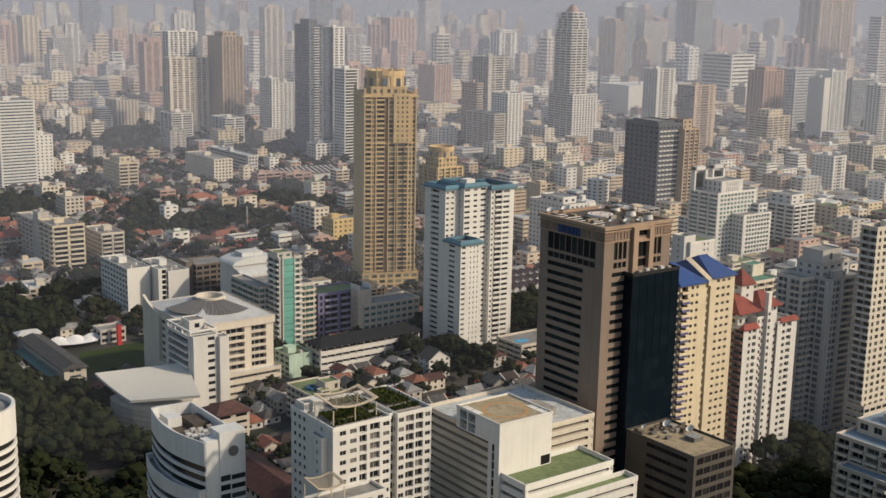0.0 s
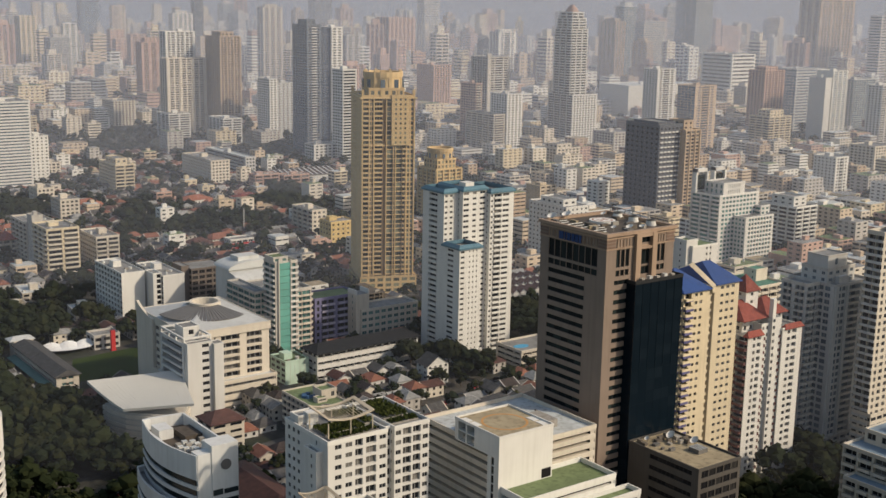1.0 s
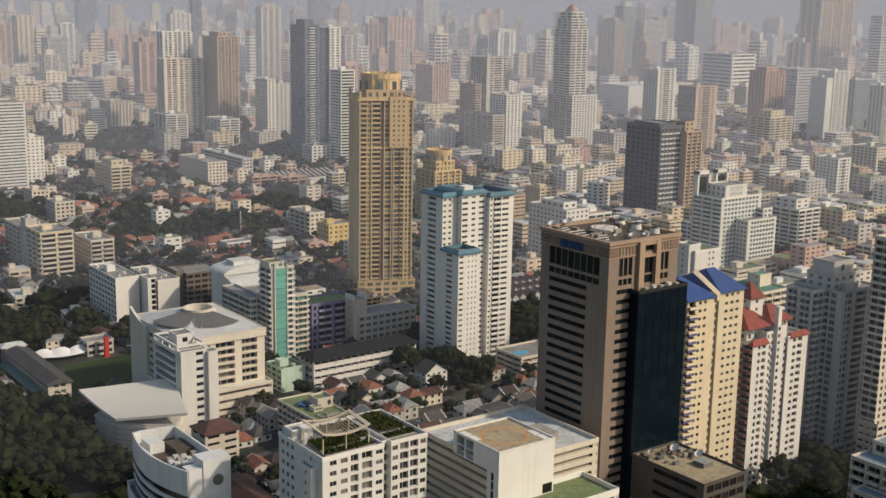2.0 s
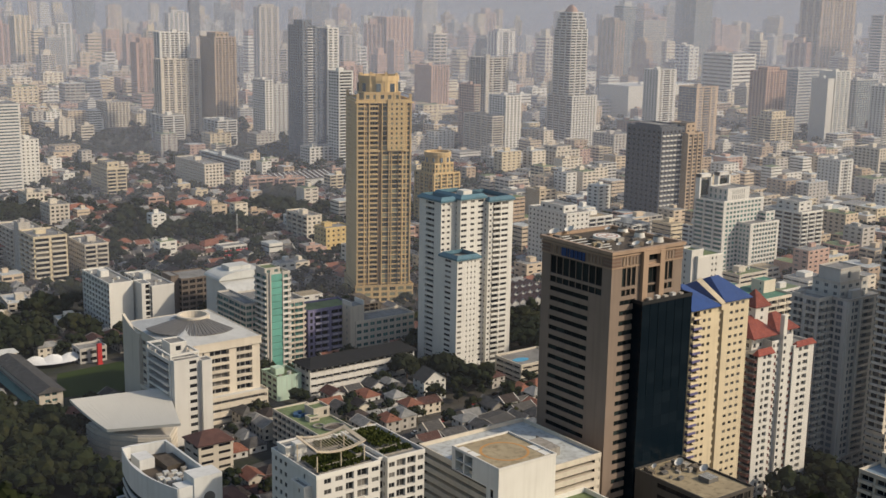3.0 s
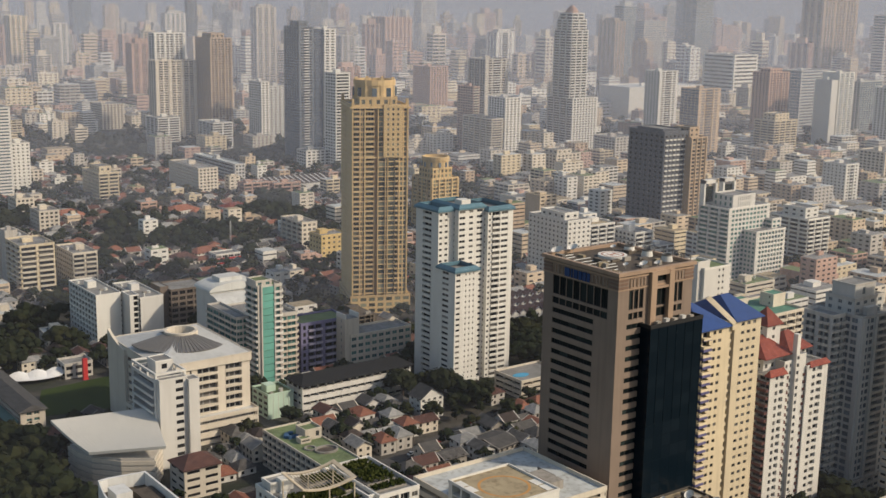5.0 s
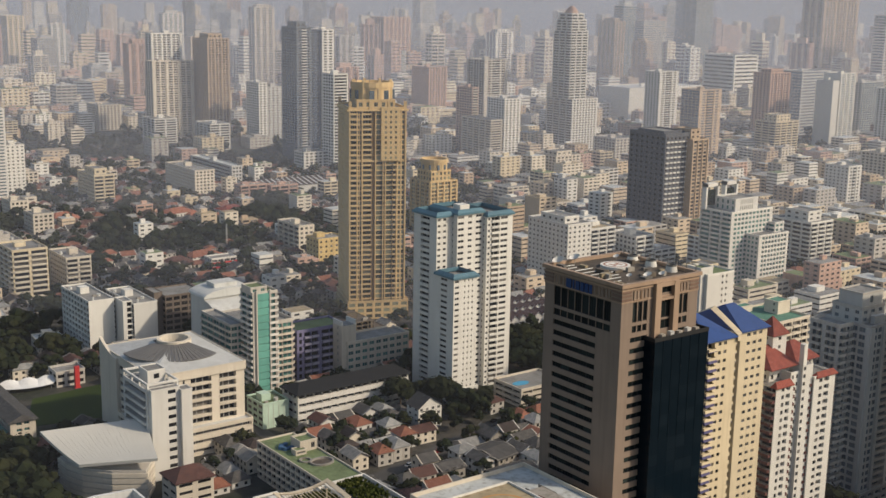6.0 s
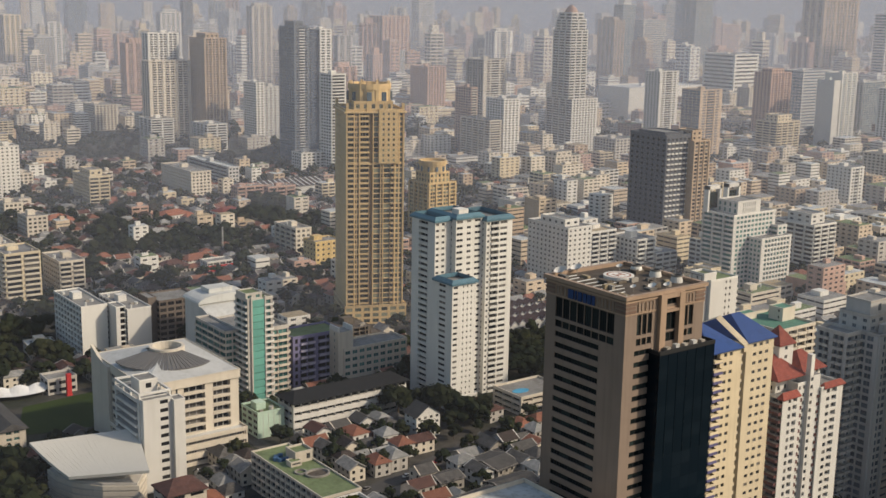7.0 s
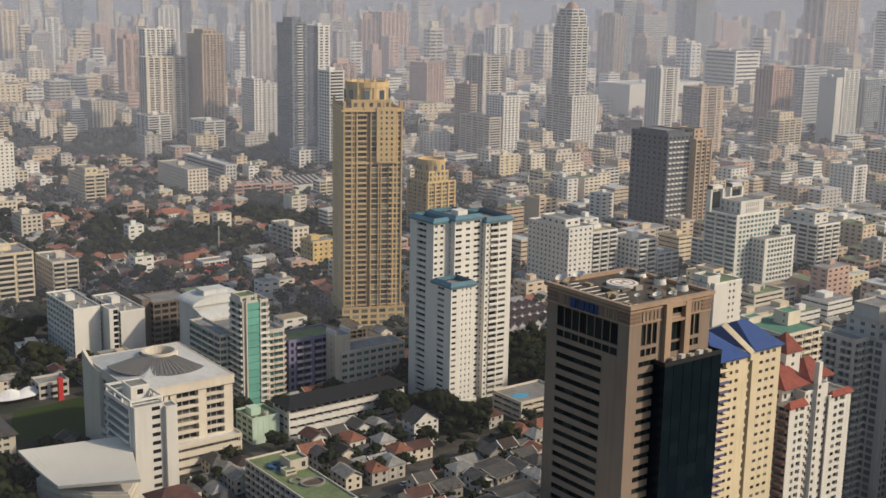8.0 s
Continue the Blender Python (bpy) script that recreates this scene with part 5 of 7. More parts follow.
    g.ring(circle(6.2, 27, 2.6, 16), circle(6.2, 27, 2.0, 16), 15.5, 16.2)
    part("empty_basin", g, CONCRETE, top, "round concrete rim of an empty roof basin")
    g = Geo()
    g.prism(circle(11, 22, 4.45, 20, 3.45), 15.5, 15.56)
    part("basin_floor", g, ROOFDARK, top)
    keep_clear(267, 288, 427, 486)


def dark_podium():
    b = Building("podium_building", "dark brown low building with cluttered flat roof", 292.6, 252, paint("dark umber cladding", (0.075, 0.068, 0.062), 0.5), NEARBLACK, single=40, roof=ROOFTAN)
    b.volume(0, 0, 20.6, 31.6, 0, 49.6, 13, [("wall", 0.06), ("win", 0.88, 5, 0.9, 0.62), ("wall", 0.06)], [("wall", 0.3), ("win", 0.62, 1, 0.96, 0.4), ("wall", 0.08)], parapet=0.7)
    top = b.done()
    z = 49.6
    rq = random.Random(17)
    for k in range(22):
        x, y = rq.uniform(0.8, 17), rq.uniform(17, 28.5)
        g = Geo()
        g.box(x, x + rq.uniform(0.7, 2.6), y, y + rq.uniform(0.6, 2.2), z, z + rq.uniform(0.5, 1.7))
        part("roof_machine", g, (RUSTGREY, METALGREY, CONCRETE, RUSTGREY)[k % 4], top)
    g = Geo()
    g.box(11, 15.5, 10, 14.5, z, z + 1.5)
    part("plant_room", g, METALGREY, top)
    for k in range(6):
        g = Geo()
        g.box(11.2 + 0.75 * k, 11.5 + 0.75 * k, 9.9, 14.6, z + 1.5, z + 1.62)
        part("louvre", g, METALPALE, top)
    for x, y, r in ((16.5, 16.5, 1.5), (13.5, 24.5, 1.6), (4.5, 27.5, 0.9)):
        g = Geo()
        for k in range(3):
            r0, r1 = r * k / 3, r * (k + 1) / 3
            a, c = circle(0, 0, r0, 12), circle(0, 0, r1, 12)
            for i in range(12):
                j = (i + 1) % 12
                q = [(a[i], r0), (c[i], r1), (c[j], r1), (a[j], r0)]
                g.quad(*[(x + 0.9 * e[0] - 0.3 * w * w, y + e[1], z + 1.7 + 0.3 * w * w + 0.6 * e[0]) for e, w in q])
        dish = part("satellite_dish", g, WHITE, top, "white satellite dish")
        g = Geo()
        g.tube((x, y, z), (x, y, z + 1.75), 0.12)
        part("mast", g, CONCRETE, dish)
    keep_clear(291, 314, 251, 284)
    b = Building("apartment_building", "stepped grey-white building with a blue metal roof", 379, 226, OFFWHITE, GLASS, single=80, roof=paint("faded blue metal roof", (0.2, 0.27, 0.34), 0.5, 0.5), balcony=OFFWHITE)
    b.volume(0, 0, 34, 32, 0, 38, 11, [("win", 1, 6, 0.6, 0.5)], [("balc", 1, 5, 0.85, 0.66)], parapet=1.0)
    b.volume(10, 6, 24, 24, 38, 43, 1, [("win", 1, 4, 0.6, 0.5)], [("win", 1, 4, 0.6, 0.5)], parapet=0.5)
    b.volume(-7, 4, 7, 22, 0, 29, 9, [("win", 1, 1, 0.6, 0.5)], [("balc", 1, 4, 0.85, 0.66)], parapet=1.0)
    b.clutter(12, 8, 20, 20, 43, 18, 7)
    b.done()
    keep_clear(371, 414, 226, 259)


def school_yard():
    g = Geo()
    g.prism([(207, 598), (244, 590), (262, 640), (222, 636)], 0.0, 0.1)
    lawn = new("lawn", g.mesh("lawn", LAWN))
    tagged(lawn, "green mown school lawn", "lawn", kind="structure")
    keep_clear(208, 258, 592, 640)
    b = Building("school_building", "long low school block with a grey pitched roof", 195, 583, OFFWHITE, GLASSTEAL, single=60)
    b.volume(0, 0, 11.6, 68, 0, 9, 3, [("wall", 0.2), ("win", 0.6, 2, 0.7, 0.5, 0.8), ("wall", 0.2)], [("win", 1, 17, 0.92, 0.5, 1.2)], parapet=0)
    top = b.done()
    part("gabled_roof", pitched_roof(-1.2, 12.8, -1, 69, 9.1, 11.6, 0.96, False), TILE_MATS[2], top, "grey pitched roof")
    part("end_roof", pitched_roof(-1.6, 12.4, 69.2, 78, 10.5, 12.2, 0.5, True), METALPALE, top, "pale sheet roof over the far end")
    g = Geo()
    g.box(0.5, 11, 68.2, 77, 0, 10.4)
    part("end_wall", g, OFFWHITE, top)
    g = Geo()
    g.quad((-4.6, 2, 3.1), (-0.1, 2, 4.1), (-0.1, 66, 4.1), (-4.6, 66, 3.1))
    g.quad((-4.6, 66, 2.95), (-0.1, 66, 3.95), (-0.1, 2, 3.95), (-4.6, 2, 2.95))
    part("lean_to_roof", g, paint("faded teal sheet roof", (0.09, 0.2, 0.18), 0.6, 0.6), top, "faded teal lean-to roof")
    for k in range(9):
        g = Geo()
        g.tube((-4.4, 3 + 7.6 * k, 0), (-4.4, 3 + 7.6 * k, 3.1), 0.12, 6)
        part("lean_to_post", g, METALGREY, top)
    for y, w, d, roof in ((589, 7, 9, 4), (601, 6, 12, 2), (616, 6, 10, 4), (630, 6, 14, 2)):
        t = thing("shed", "small garden shed with a pale sheet roof", "shed", 184, y)
        g1, g2, g3 = Geo(), Geo(), Geo()
        house_geo(w, d, 3.0, 0.9, False, g1, g2, g3)
        part("wall", g1, CONCRETE, t)
        part("roof", g2, TILE_MATS[roof], t)
        part("window_panes", g3, NEARBLACK, t, kind="stuff")
        keep_clear(180, 188, y - d / 2, y + d / 2, 1)
    keep_clear(190, 210, 578, 666)
    t = thing("canopy_tent", "wide white membrane canopy on masts beside the lawn", "tent", 225.5, 653, 0, -8)
    g = Geo()

    def lift(u, v):
        ridge = 2.6 + 3.6 * (1 - abs(v)) ** 1.5 * (0.55 + 0.45 * abs(math.cos(math.pi * 1.5 * u)))
        return (14 * u * (1 - 0.18 * v * v), 7.5 * v * (1 - 0.35 * u * u), ridge)
    for i in range(18):
        for j in range(10):
            g.quad(*[lift(-1 + a / 9, -1 + c / 5) for a, c in ((i, j), (i + 1, j), (i + 1, j + 1), (i, j + 1))])
    part("canvas", g, TARP, t)
    for u in (-0.667, 0.0, 0.667):
        g = Geo()
        g.tube((14 * u, 0, 0), (14 * u, 0, 7.0), 0.18)
        part("mast", g, METALGREY, t)
    for u, v in ((-0.9, -0.95), (0.9, -0.95), (-0.9, 0.95), (0.9, 0.95)):
        x, y, z = lift(u, v)
        g = Geo()
        g.tube((x, y, 0), (x, y, z), 0.12)
        part("pole", g, METALGREY, t)
    keep_clear(210, 242, 640, 660)
    b = Building("pavilion", "small grey pavilion with a flat roof", 238, 646, GREYLIGHT, NEARBLACK)
    b.volume(0, 0, 15, 12, 0, 7.5, 2, [("win", 1, 3, 0.7, 0.5)], [("win", 1, 2, 0.7, 0.5)])
    b.done()
    g = Geo()
    g.box(-1.2, 1.2, -0.9, 0.9, 0, 11.5)
    g.box(-1.5, 1.5, -1.2, 1.2, 0, 0.6)
    t = thing("red_pylon", "bright red pylon beside the lawn", "pylon", 247, 641)
    part("shaft", g, REDPAINT, t)
    keep_clear(237, 254, 638, 660)


def garden_pavilions():
    """Low flat-roofed buildings among the trees, and a dark office behind the white slabs."""
    for x, y, w, d, h, roof in ((238, 772, 15, 26, 6, ROOFPALE), (221, 742, 12, 22, 5, ROOFTAN), (250, 708, 16, 22, 6, ROOFPALE), (222, 706, 12, 12, 5, ROOFGREY)):
        b = Building("garden_pavilion", "low pale pavilion with a flat roof between trees", x, y, OFFWHITE, NEARBLACK, roof=roof, turn=-6)
        b.volume(0, 0, w, d, 0, h, 2, [("win", 1, 3, 0.7, 0.5)], [("win", 1, 5, 0.7, 0.5)], parapet=0.5)
        b.clutter(0, 0, w, d, h, int(x), 2)
        b.done()
        keep_clear(x - 1, x + w + 2, y - 2, y + d + 1)
    b = Building("office_block", "dark brown office block with shaded glass", 318, 690, paint("dark taupe cladding", (0.16, 0.13, 0.11), 0.5), NEARBLACK, roof=ROOFGREY, single=20)
    b.volume(0, 0, 24, 22, 0, 28, 8, [("win", 1, 5, 0.8, 0.6)], [("wall", 0.4), ("win", 0.6, 3, 0.8, 0.6)], parapet=0.8)
    b.volume(-5, 4, 5, 14, 0, 30, 8, [("wall", 1)], [("wall", 1)], parapet=0.4)
    b.done()
    keep_clear(312, 343, 689, 713)
    b = Building("apartment_block", "pale apartment block with red tiled roofs", 240, 892, OFFWHITE, GLASS, balcony=OFFWHITE, single=20)
    b.volume(0, 0, 34, 20, 0, 18, 5, [("balc", 1, 6, 0.85, 0.6)], [("win", 1, 4, 0.5, 0.5)], parapet=0)
    top = b.done()
    for k in range(3):
        part("hipped_roof", pitched_roof(-0.8 + 11.6 * k, 11.2 + 11.6 * k, -0.8, 20.8, 18.1, 22.5, 0.3, False), REDTILE, top, "red tiled hipped roof")
    keep_clear(239, 276, 891, 914)
    b = Building("office_block", "small white building with red balcony bands", 420, 840, WHITE, GLASS, balcony=REDPAINT, single=20)
    b.volume(0, 0, 20, 12, 0, 10, 3, [("balc", 1, 4, 0.9, 0.6)], [("win", 1, 3, 0.6, 0.5)], parapet=0.8)
    b.done()
    keep_clear(419, 441, 839, 853)


brown_office()
cream_tower()
red_roof_tower()
grey_tower()
white_tower()
gold_tower()
car_park()
garden_apartments()
curved_office()
fan_hall()
louvre_office()
white_slabs()
barrel_hall()
black_roof_school()
dark_podium()
school_yard()
garden_pavilions()


# ---- towers of the middle distance ----
def storeys(style, length, pitch=4.0):
    n = max(1, int(length / pitch))
    if style == "blank":
        return [("wall", 1)]
    if style == "band":
        return [("wall", 0.04), ("win", 0.92, 1, 0.98, 0.45, 0.6), ("wall", 0.04)]
    if style == "balc":
        return [("balc", 1, max(1, n // 2), 0.86, 0.64, 1.2, 1.0)]
    if style == "mixed":
        return [("wall", 0.08), ("win", 0.24, max(1, n // 4), 0.6, 0.5), ("balc", 0.36, max(1, n // 4), 0.92, 0.64), ("win", 0.24, max(1, n // 4), 0.6, 0.5), ("wall", 0.08)]
    if style == "glass":
        return [("win", 1, n, 0.94, 0.86, 0.12)]
    if style == "stripe":
        return [("pier", 0.06), ("win", 0.26, max(1, n // 3), 0.75, 0.62), ("pier", 0.05), ("win", 0.26, max(1, n // 3), 0.75, 0.62), ("pier", 0.05), ("win", 0.26, max(1, n // 3), 0.75, 0.62), ("pier", 0.06)]
    if style == "dots":
        return [("win", 1, n, 0.42, 0.42)]
    return [("wall", 0.04), ("win", 0.92, n, 0.6, 0.52), ("wall", 0.04)]


def mid(label, x, y, w, d, h, wall=WHITE, s="grid", f="grid", pane=GLASS, roof=ROOFGREY, fh=3.2, balcony=None, name="apartment_tower", pitch=4.0, crown=0, group="", turn=0.0, clear=True):
    b = Building(name, label, x, y, wall, pane, roof=roof, balcony=balcony, group=group, turn=turn)
    if ahead_of(x, y)[0] > 1350:
        pitch, b.plain = pitch * 1.35, True
    b.volume(0, 0, w, d, 0, h, max(2, int(h / fh)), storeys(s, w, pitch), storeys(f, d, pitch), storeys("band", w), storeys("band", d))
    if crown:
        b.volume(w * 0.2, d * 0.2, w * 0.6, d * 0.6, h, h + crown, max(1, int(crown / 3.2)), storeys("dots", w * 0.6, 6), storeys("dots", d * 0.6, 6))
    else:
        b.clutter(0, 0, w, d, h, int(x * 7 + y), 3)
    b.done()
    if clear:
        keep_clear(x, x + w, y, y + d)


# west of the gold tower
mid("tall slate and white apartment tower, stepped at the top", 752, 1294, 20, 36, 161, SLATE, "mixed", "grid", balcony=WHITE, crown=6)
mid("slate blue middle shaft of a tall apartment tower", 772, 1297, 14, 30, 157, NAVYWALL, "dots", "dots")
mid("white lit shaft of a tall apartment tower", 786, 1293, 16, 33, 158, WHITE, "grid", "grid")
mid("white apartment block with stacked balconies", 752, 1212, 19, 24, 112, WHITE, "balc", "grid", fh=3.4)
mid("white podium block at a tower's foot", 723, 1229, 32, 22, 24, WHITE, "grid", "grid", name="podium_block")
mid("white and grey slab tower", 806, 1490, 12, 36, 82, WHITE, "grid", "grid")
mid("dark slate slab tower with small windows", 818, 1490, 26, 34, 76, GREY, "dots", "dots")
mid("white gridded apartment tower", 703, 1597, 60, 24, 106, OFFWHITE, "stripe", "stripe", pitch=5)
mid("white upper shaft of a gridded apartment tower", 713, 1622, 45, 20, 142, WHITE, "stripe", "grid", pitch=5)
mid("brown and tan apartment tower with pale piers", 768, 1564, 33, 46, 137, TAN, "stripe", "dots", crown=6)
mid("low white apartment block with stacked balconies", 690, 1565, 32, 40, 32, WHITE, "balc", "balc")
mid("low white apartment block with stacked balconies", 723, 1466, 28, 44, 33, WHITE, "balc", "balc")
mid("faded pink apartment tower", 842, 2018, 45, 26, 110, PINK, "stripe", "dots", pitch=6, crown=7)
mid("grey-white gridded mid-rise block", 681, 1742, 34, 46, 36, OFFWHITE, "grid", "grid", name="apartment_block")
mid("small cream flat-roofed city block", 562, 1608, 21, 18, 29, OFFWHITE, "dots", "grid", name="apartment_block")
mid("small cream flat-roofed city block", 594, 1614, 18, 16, 19, OFFWHITE, "band", "grid", name="apartment_block")
mid("tall white apartment tower with regular rows of windows", 352, 1209, 36, 46, 89, WHITE, "band", "band", pane=GLASSBLUE, fh=3.0)
mid("white shaft beside the tall white tower", 395, 1235, 18, 22, 51, WHITE, "dots", "dots")
mid("low white block beside the tall white tower", 424, 1277, 15, 20, 17, OFFWHITE, "grid", "grid", name="apartment_block")
mid("cream and orange apartment block with a stepped top", 451, 1153, 20, 44, 28, CREAM, "balc", "grid", crown=5, name="apartment_block")
mid("white block with a pinkish gridded end", 543, 1129, 21, 70, 29, OFFWHITE, "grid", "dots", name="apartment_block")
mid("long dark low block with a pale flat roof", 610, 1183, 12, 100, 22, GREY, "grid", "band", name="apartment_block", roof=ROOFPALE)
mid("faded pink low row building", 573, 1091, 28, 14, 17, PINK, "balc", "grid", name="row_building")
mid("faded pink low row building", 604, 1087, 30, 14, 15, PINK, "balc", "grid", name="row_building")
mid("small white apartment block", 358, 1107, 16, 24, 18, OFFWHITE, "grid", "grid", name="apartment_block")
mid("small white gridded apartment block", 351, 1025, 17, 24, 20, OFFWHITE, "grid", "grid", name="apartment_block")
mid("cream apartment block with deep balconies", 273, 826, 23, 30, 35, CREAM, "balc", "balc", name="apartment_block", balcony=OFFWHITE)
mid("cream apartment block with deep balconies", 272, 868, 21, 34, 33, OFFWHITE, "grid", "balc", name="apartment_block")
mid("grey stair core of the cream apartment block", 273, 856.5, 8, 11, 40, GREYLIGHT, "blank", "blank", name="stair_tower")
mid("tan apartment block with balconies", 308, 826, 17, 34, 26, OFFWHITE, "balc", "grid", name="apartment_block")
mid("pale grey apartment block", 505, 861, 14, 34, 22, OFFWHITE, "grid", "balc", name="apartment_block")
mid("yellow apartment block with small windows", 499, 821, 23, 18, 19, YELLOW, "dots", "dots", name="apartment_block")
# beyond the gold tower
mid("grey-pink apartment tower with balconies", 971, 1240, 10, 33, 88, PINK, "balc", "grid", balcony=OFFWHITE)
mid("white apartment tower with dark stripes", 1023, 1281, 38, 37, 119, GREYLIGHT, "mixed", "stripe", balcony=WHITE)
mid("broad pinkish-white apartment slab", 952, 1178, 18, 58, 54, OFFWHITE, "balc", "balc", fh=3.0)
mid("white apartment tower with regular balconies", 971, 1176, 25, 34, 79, WHITE, "grid", "grid", fh=3.0)
mid("brown apartment tower with pale strips", 1246, 1712, 38, 50, 80, PINK, "stripe", "dots")
mid("white base block of a tall stepped tower", 1110, 1207, 45, 50, 71, WHITE, "grid", "balc")
b = Building("apartment_tower", "tall white tower narrowing in steps to a domed top", 1108, 1212, WHITE, GLASS, balcony=WHITE)
for z0, z1, i in ((71, 158, 1), (158, 172, 3), (172, 180, 5.5)):
    b.volume(i, i, 32 - 2 * i, 36 - 2 * i, z0, z1, int((z1 - z0) / 3.4), storeys("balc", 32 - 2 * i, 5), storeys("balc", 36 - 2 * i, 5))
top = b.done()
g = Geo()
for k in range(5):
    g.prism(circle(16, 18, 8.5 * math.cos(k * 0.3), 16), 180 + 2.0 * k, 182.1 + 2.0 * k)
part("dome", g, PINK, top, "small domed top")
mid("low white apartment block", 939, 1045, 37, 36, 27, OFFWHITE, "grid", "grid", name="apartment_block", crown=4)
mid("grey gridded apartment block", 1055, 1070, 32, 38, 37, GREYLIGHT, "grid", "grid", name="apartment_block")
# east: the charcoal slab with white boxes
b = Building("office_tower", "charcoal tower with rows of small white window boxes", 796, 751, DARK, NEARBLACK)
b.volume(0, 0, 30, 42, 0, 88, 20, storeys("dots", 30, 5), storeys("dots", 42, 6), parapet=2.5)
b.volume(4, 6, 22, 30, 88, 91, 1, [("wall", 1)], [("wall", 1)])
top = b.done()
me = None
for k in range(17):
    for j in range(6):
        g = Geo()
        g.box(-1.5, 1.5, -0.8, 0.0, 0.0, 1.3)
        me = me or g.mesh("window_box", WHITE)
        ob = new("window_box", me)
        ob.parent = top
        ob.location = (3.2 + 4.7 * j, -0.02, 12 + 4.4 * k)
keep_clear(796, 826, 751, 793)
mid("cream tower with tall vertical piers", 822, 744, 20, 30, 84, TAN, "stripe", "blank", crown=8)
mid("brown-grey office tower, unfinished at the top", 1177, 1052, 40, 30, 92, TAN, "mixed", "glass", pane=GLASSBLUE)
mid("white apartment tower with plain sides", 1300, 1235, 38, 28, 100, WHITE, "mixed", "dots")
mid("broad low white exhibition hall", 1443, 1434, 172, 70, 58, WHITE, "blank", "blank", name="exhibition_hall", roof=METALPALE)
mid("white tower with dark wavy bands", 1824, 1542, 67, 76, 99, WHITE, "band", "band", fh=7, name="office_tower")
mid("pinkish apartment tower with pale piers", 1446, 1160, 45, 30, 99, PINK, "stripe", "dots", crown=5)
mid("cream stepped apartment block", 1290, 1023, 46, 33, 50, CREAM, "balc", "balc", name="apartment_block", crown=8)
mid("dark grey-blue glass office tower", 1577, 1204, 70, 36, 96, GREY, "band", "glass", pane=GLASSBLUE, fh=4.5, name="office_tower")
mid("white slim tower with a dark glass front", 1486, 1083, 14, 28, 92, WHITE, "blank", "blank")
mid("white frame tower around dark glass", 1502, 1083, 35, 28, 102, WHITE, "stripe", "blank", pane=GLASSBLUE, pitch=9)
mid("very tall tan tower with vertical ribs", 2302, 1705, 125, 56, 235, TAN, "stripe", "stripe", pitch=10, fh=6, name="office_tower")
mid("white apartment tower with balcony rows", 1484, 988, 53, 24, 88, WHITE, "balc", "grid")
mid("mauve-grey gridded office block", 1572, 1095, 52, 24, 87, GREY, "glass", "grid", pane=GLASSBLUE, name="office_tower")
mid("white gridded apartment block", 1204, 805, 38, 34, 40, OFFWHITE, "grid", "grid", name="apartment_block")
mid("slim cream-white apartment tower", 1047, 744, 21, 27, 45, WHITE, "mixed", "dots")
# white tower with the green roof garden and open frames
b = Building("apartment_tower", "white stepped apartment tower with roof frames and greenery", 689, 587, WHITE, GLASSTEAL, balcony=WHITE, single=60)
b.volume(0, 0, 44, 28, 0, 58, 18, [("wall", 0.06), ("win", 0.88, 10, 0.7, 0.56), ("wall", 0.06)], storeys("balc", 28, 4))
b.volume(8, 4, 24, 18, 58, 66, 2, [("wall", 0.2), ("win", 0.6, 7, 0.3, 0.8), ("wall", 0.2)], [("win", 1, 4, 0.4, 0.7)])
b.volume(16, -12, 32, 14, 0, 42, 13, [("wall", 0.1), ("win", 0.84, 8, 0.74, 0.6, 0.9), ("wall", 0.06)], storeys("grid", 14, 3))
b.volume(40, -6, 10, 20, 0, 48, 15, storeys("grid", 10), storeys("balc", 20))
top = b.done()
for x in (-2, 18):
    for q in ((x, x + 1.6, 22, 26, 58, 76), (x + 12, x + 13.6, 22, 26, 58, 76), (x, x + 13.6, 22, 26, 73.5, 76)):
        g = Geo()
        g.box(*q)
        part("roof_frame", g, WHITE, top, "white open roof frame")
    g = Geo()
    g.box(x + 1.7, x + 11.9, 24, 25, 60, 71)
    part("green_screen", g, LEAF, top, "dark green planted screen")
keep_clear(689, 739, 575, 616)
mid("white stepped apartment block with balcony bands", 801, 603, 27, 36, 37, WHITE, "balc", "balc", name="apartment_block", crown=7)
b = Building("apartment_block", "tall white apartment block with a green flat roof", 502, 445, WHITE, GLASS, roof=ROOFGREEN, single=30)
b.volume(0, 0, 20, 14, 0, 66, 20, [("wall", 0.5), ("win", 0.3, 2, 0.4, 0.4), ("wall", 0.2)], [("balc", 0.7, 2, 0.9, 0.6), ("wall", 0.3)], parapet=0.8)
b.volume(-3, 2, 9, 9, 0, 69, 21, [("wall", 1)], [("wall", 0.4), ("win", 0.2, 1, 0.6, 0.4), ("wall", 0.4)], parapet=1.2)
b.done()
keep_clear(498, 523, 444, 460)
b = Building("apartment_block", "white balconied block with a sea-green flat roof", 486, 390, OFFWHITE, GLASS, roof=paint("sea green roof waterproofing", (0.1, 0.24, 0.18), 0.8), balcony=OFFWHITE, single=30)
b.volume(0, 0, 26, 27, 0, 56, 17, [("balc", 1, 4, 0.92, 0.62, 1.2, 0.9)], [("balc", 1, 4, 0.92, 0.62, 1.2, 0.9)], parapet=1.0)
b.volume(16, 11, 9, 8, 56, 62, 2, [("wall", 1)], [("wall", 0.6), ("win", 0.2, 1, 0.6, 0.4), ("wall", 0.2)], parapet=0.4)
b.volume(2, 22, 9, 5, 56, 59, 1, [("wall", 1)], [("wall", 1)], parapet=0.3)
b.done()
keep_clear(485, 513, 389, 418)
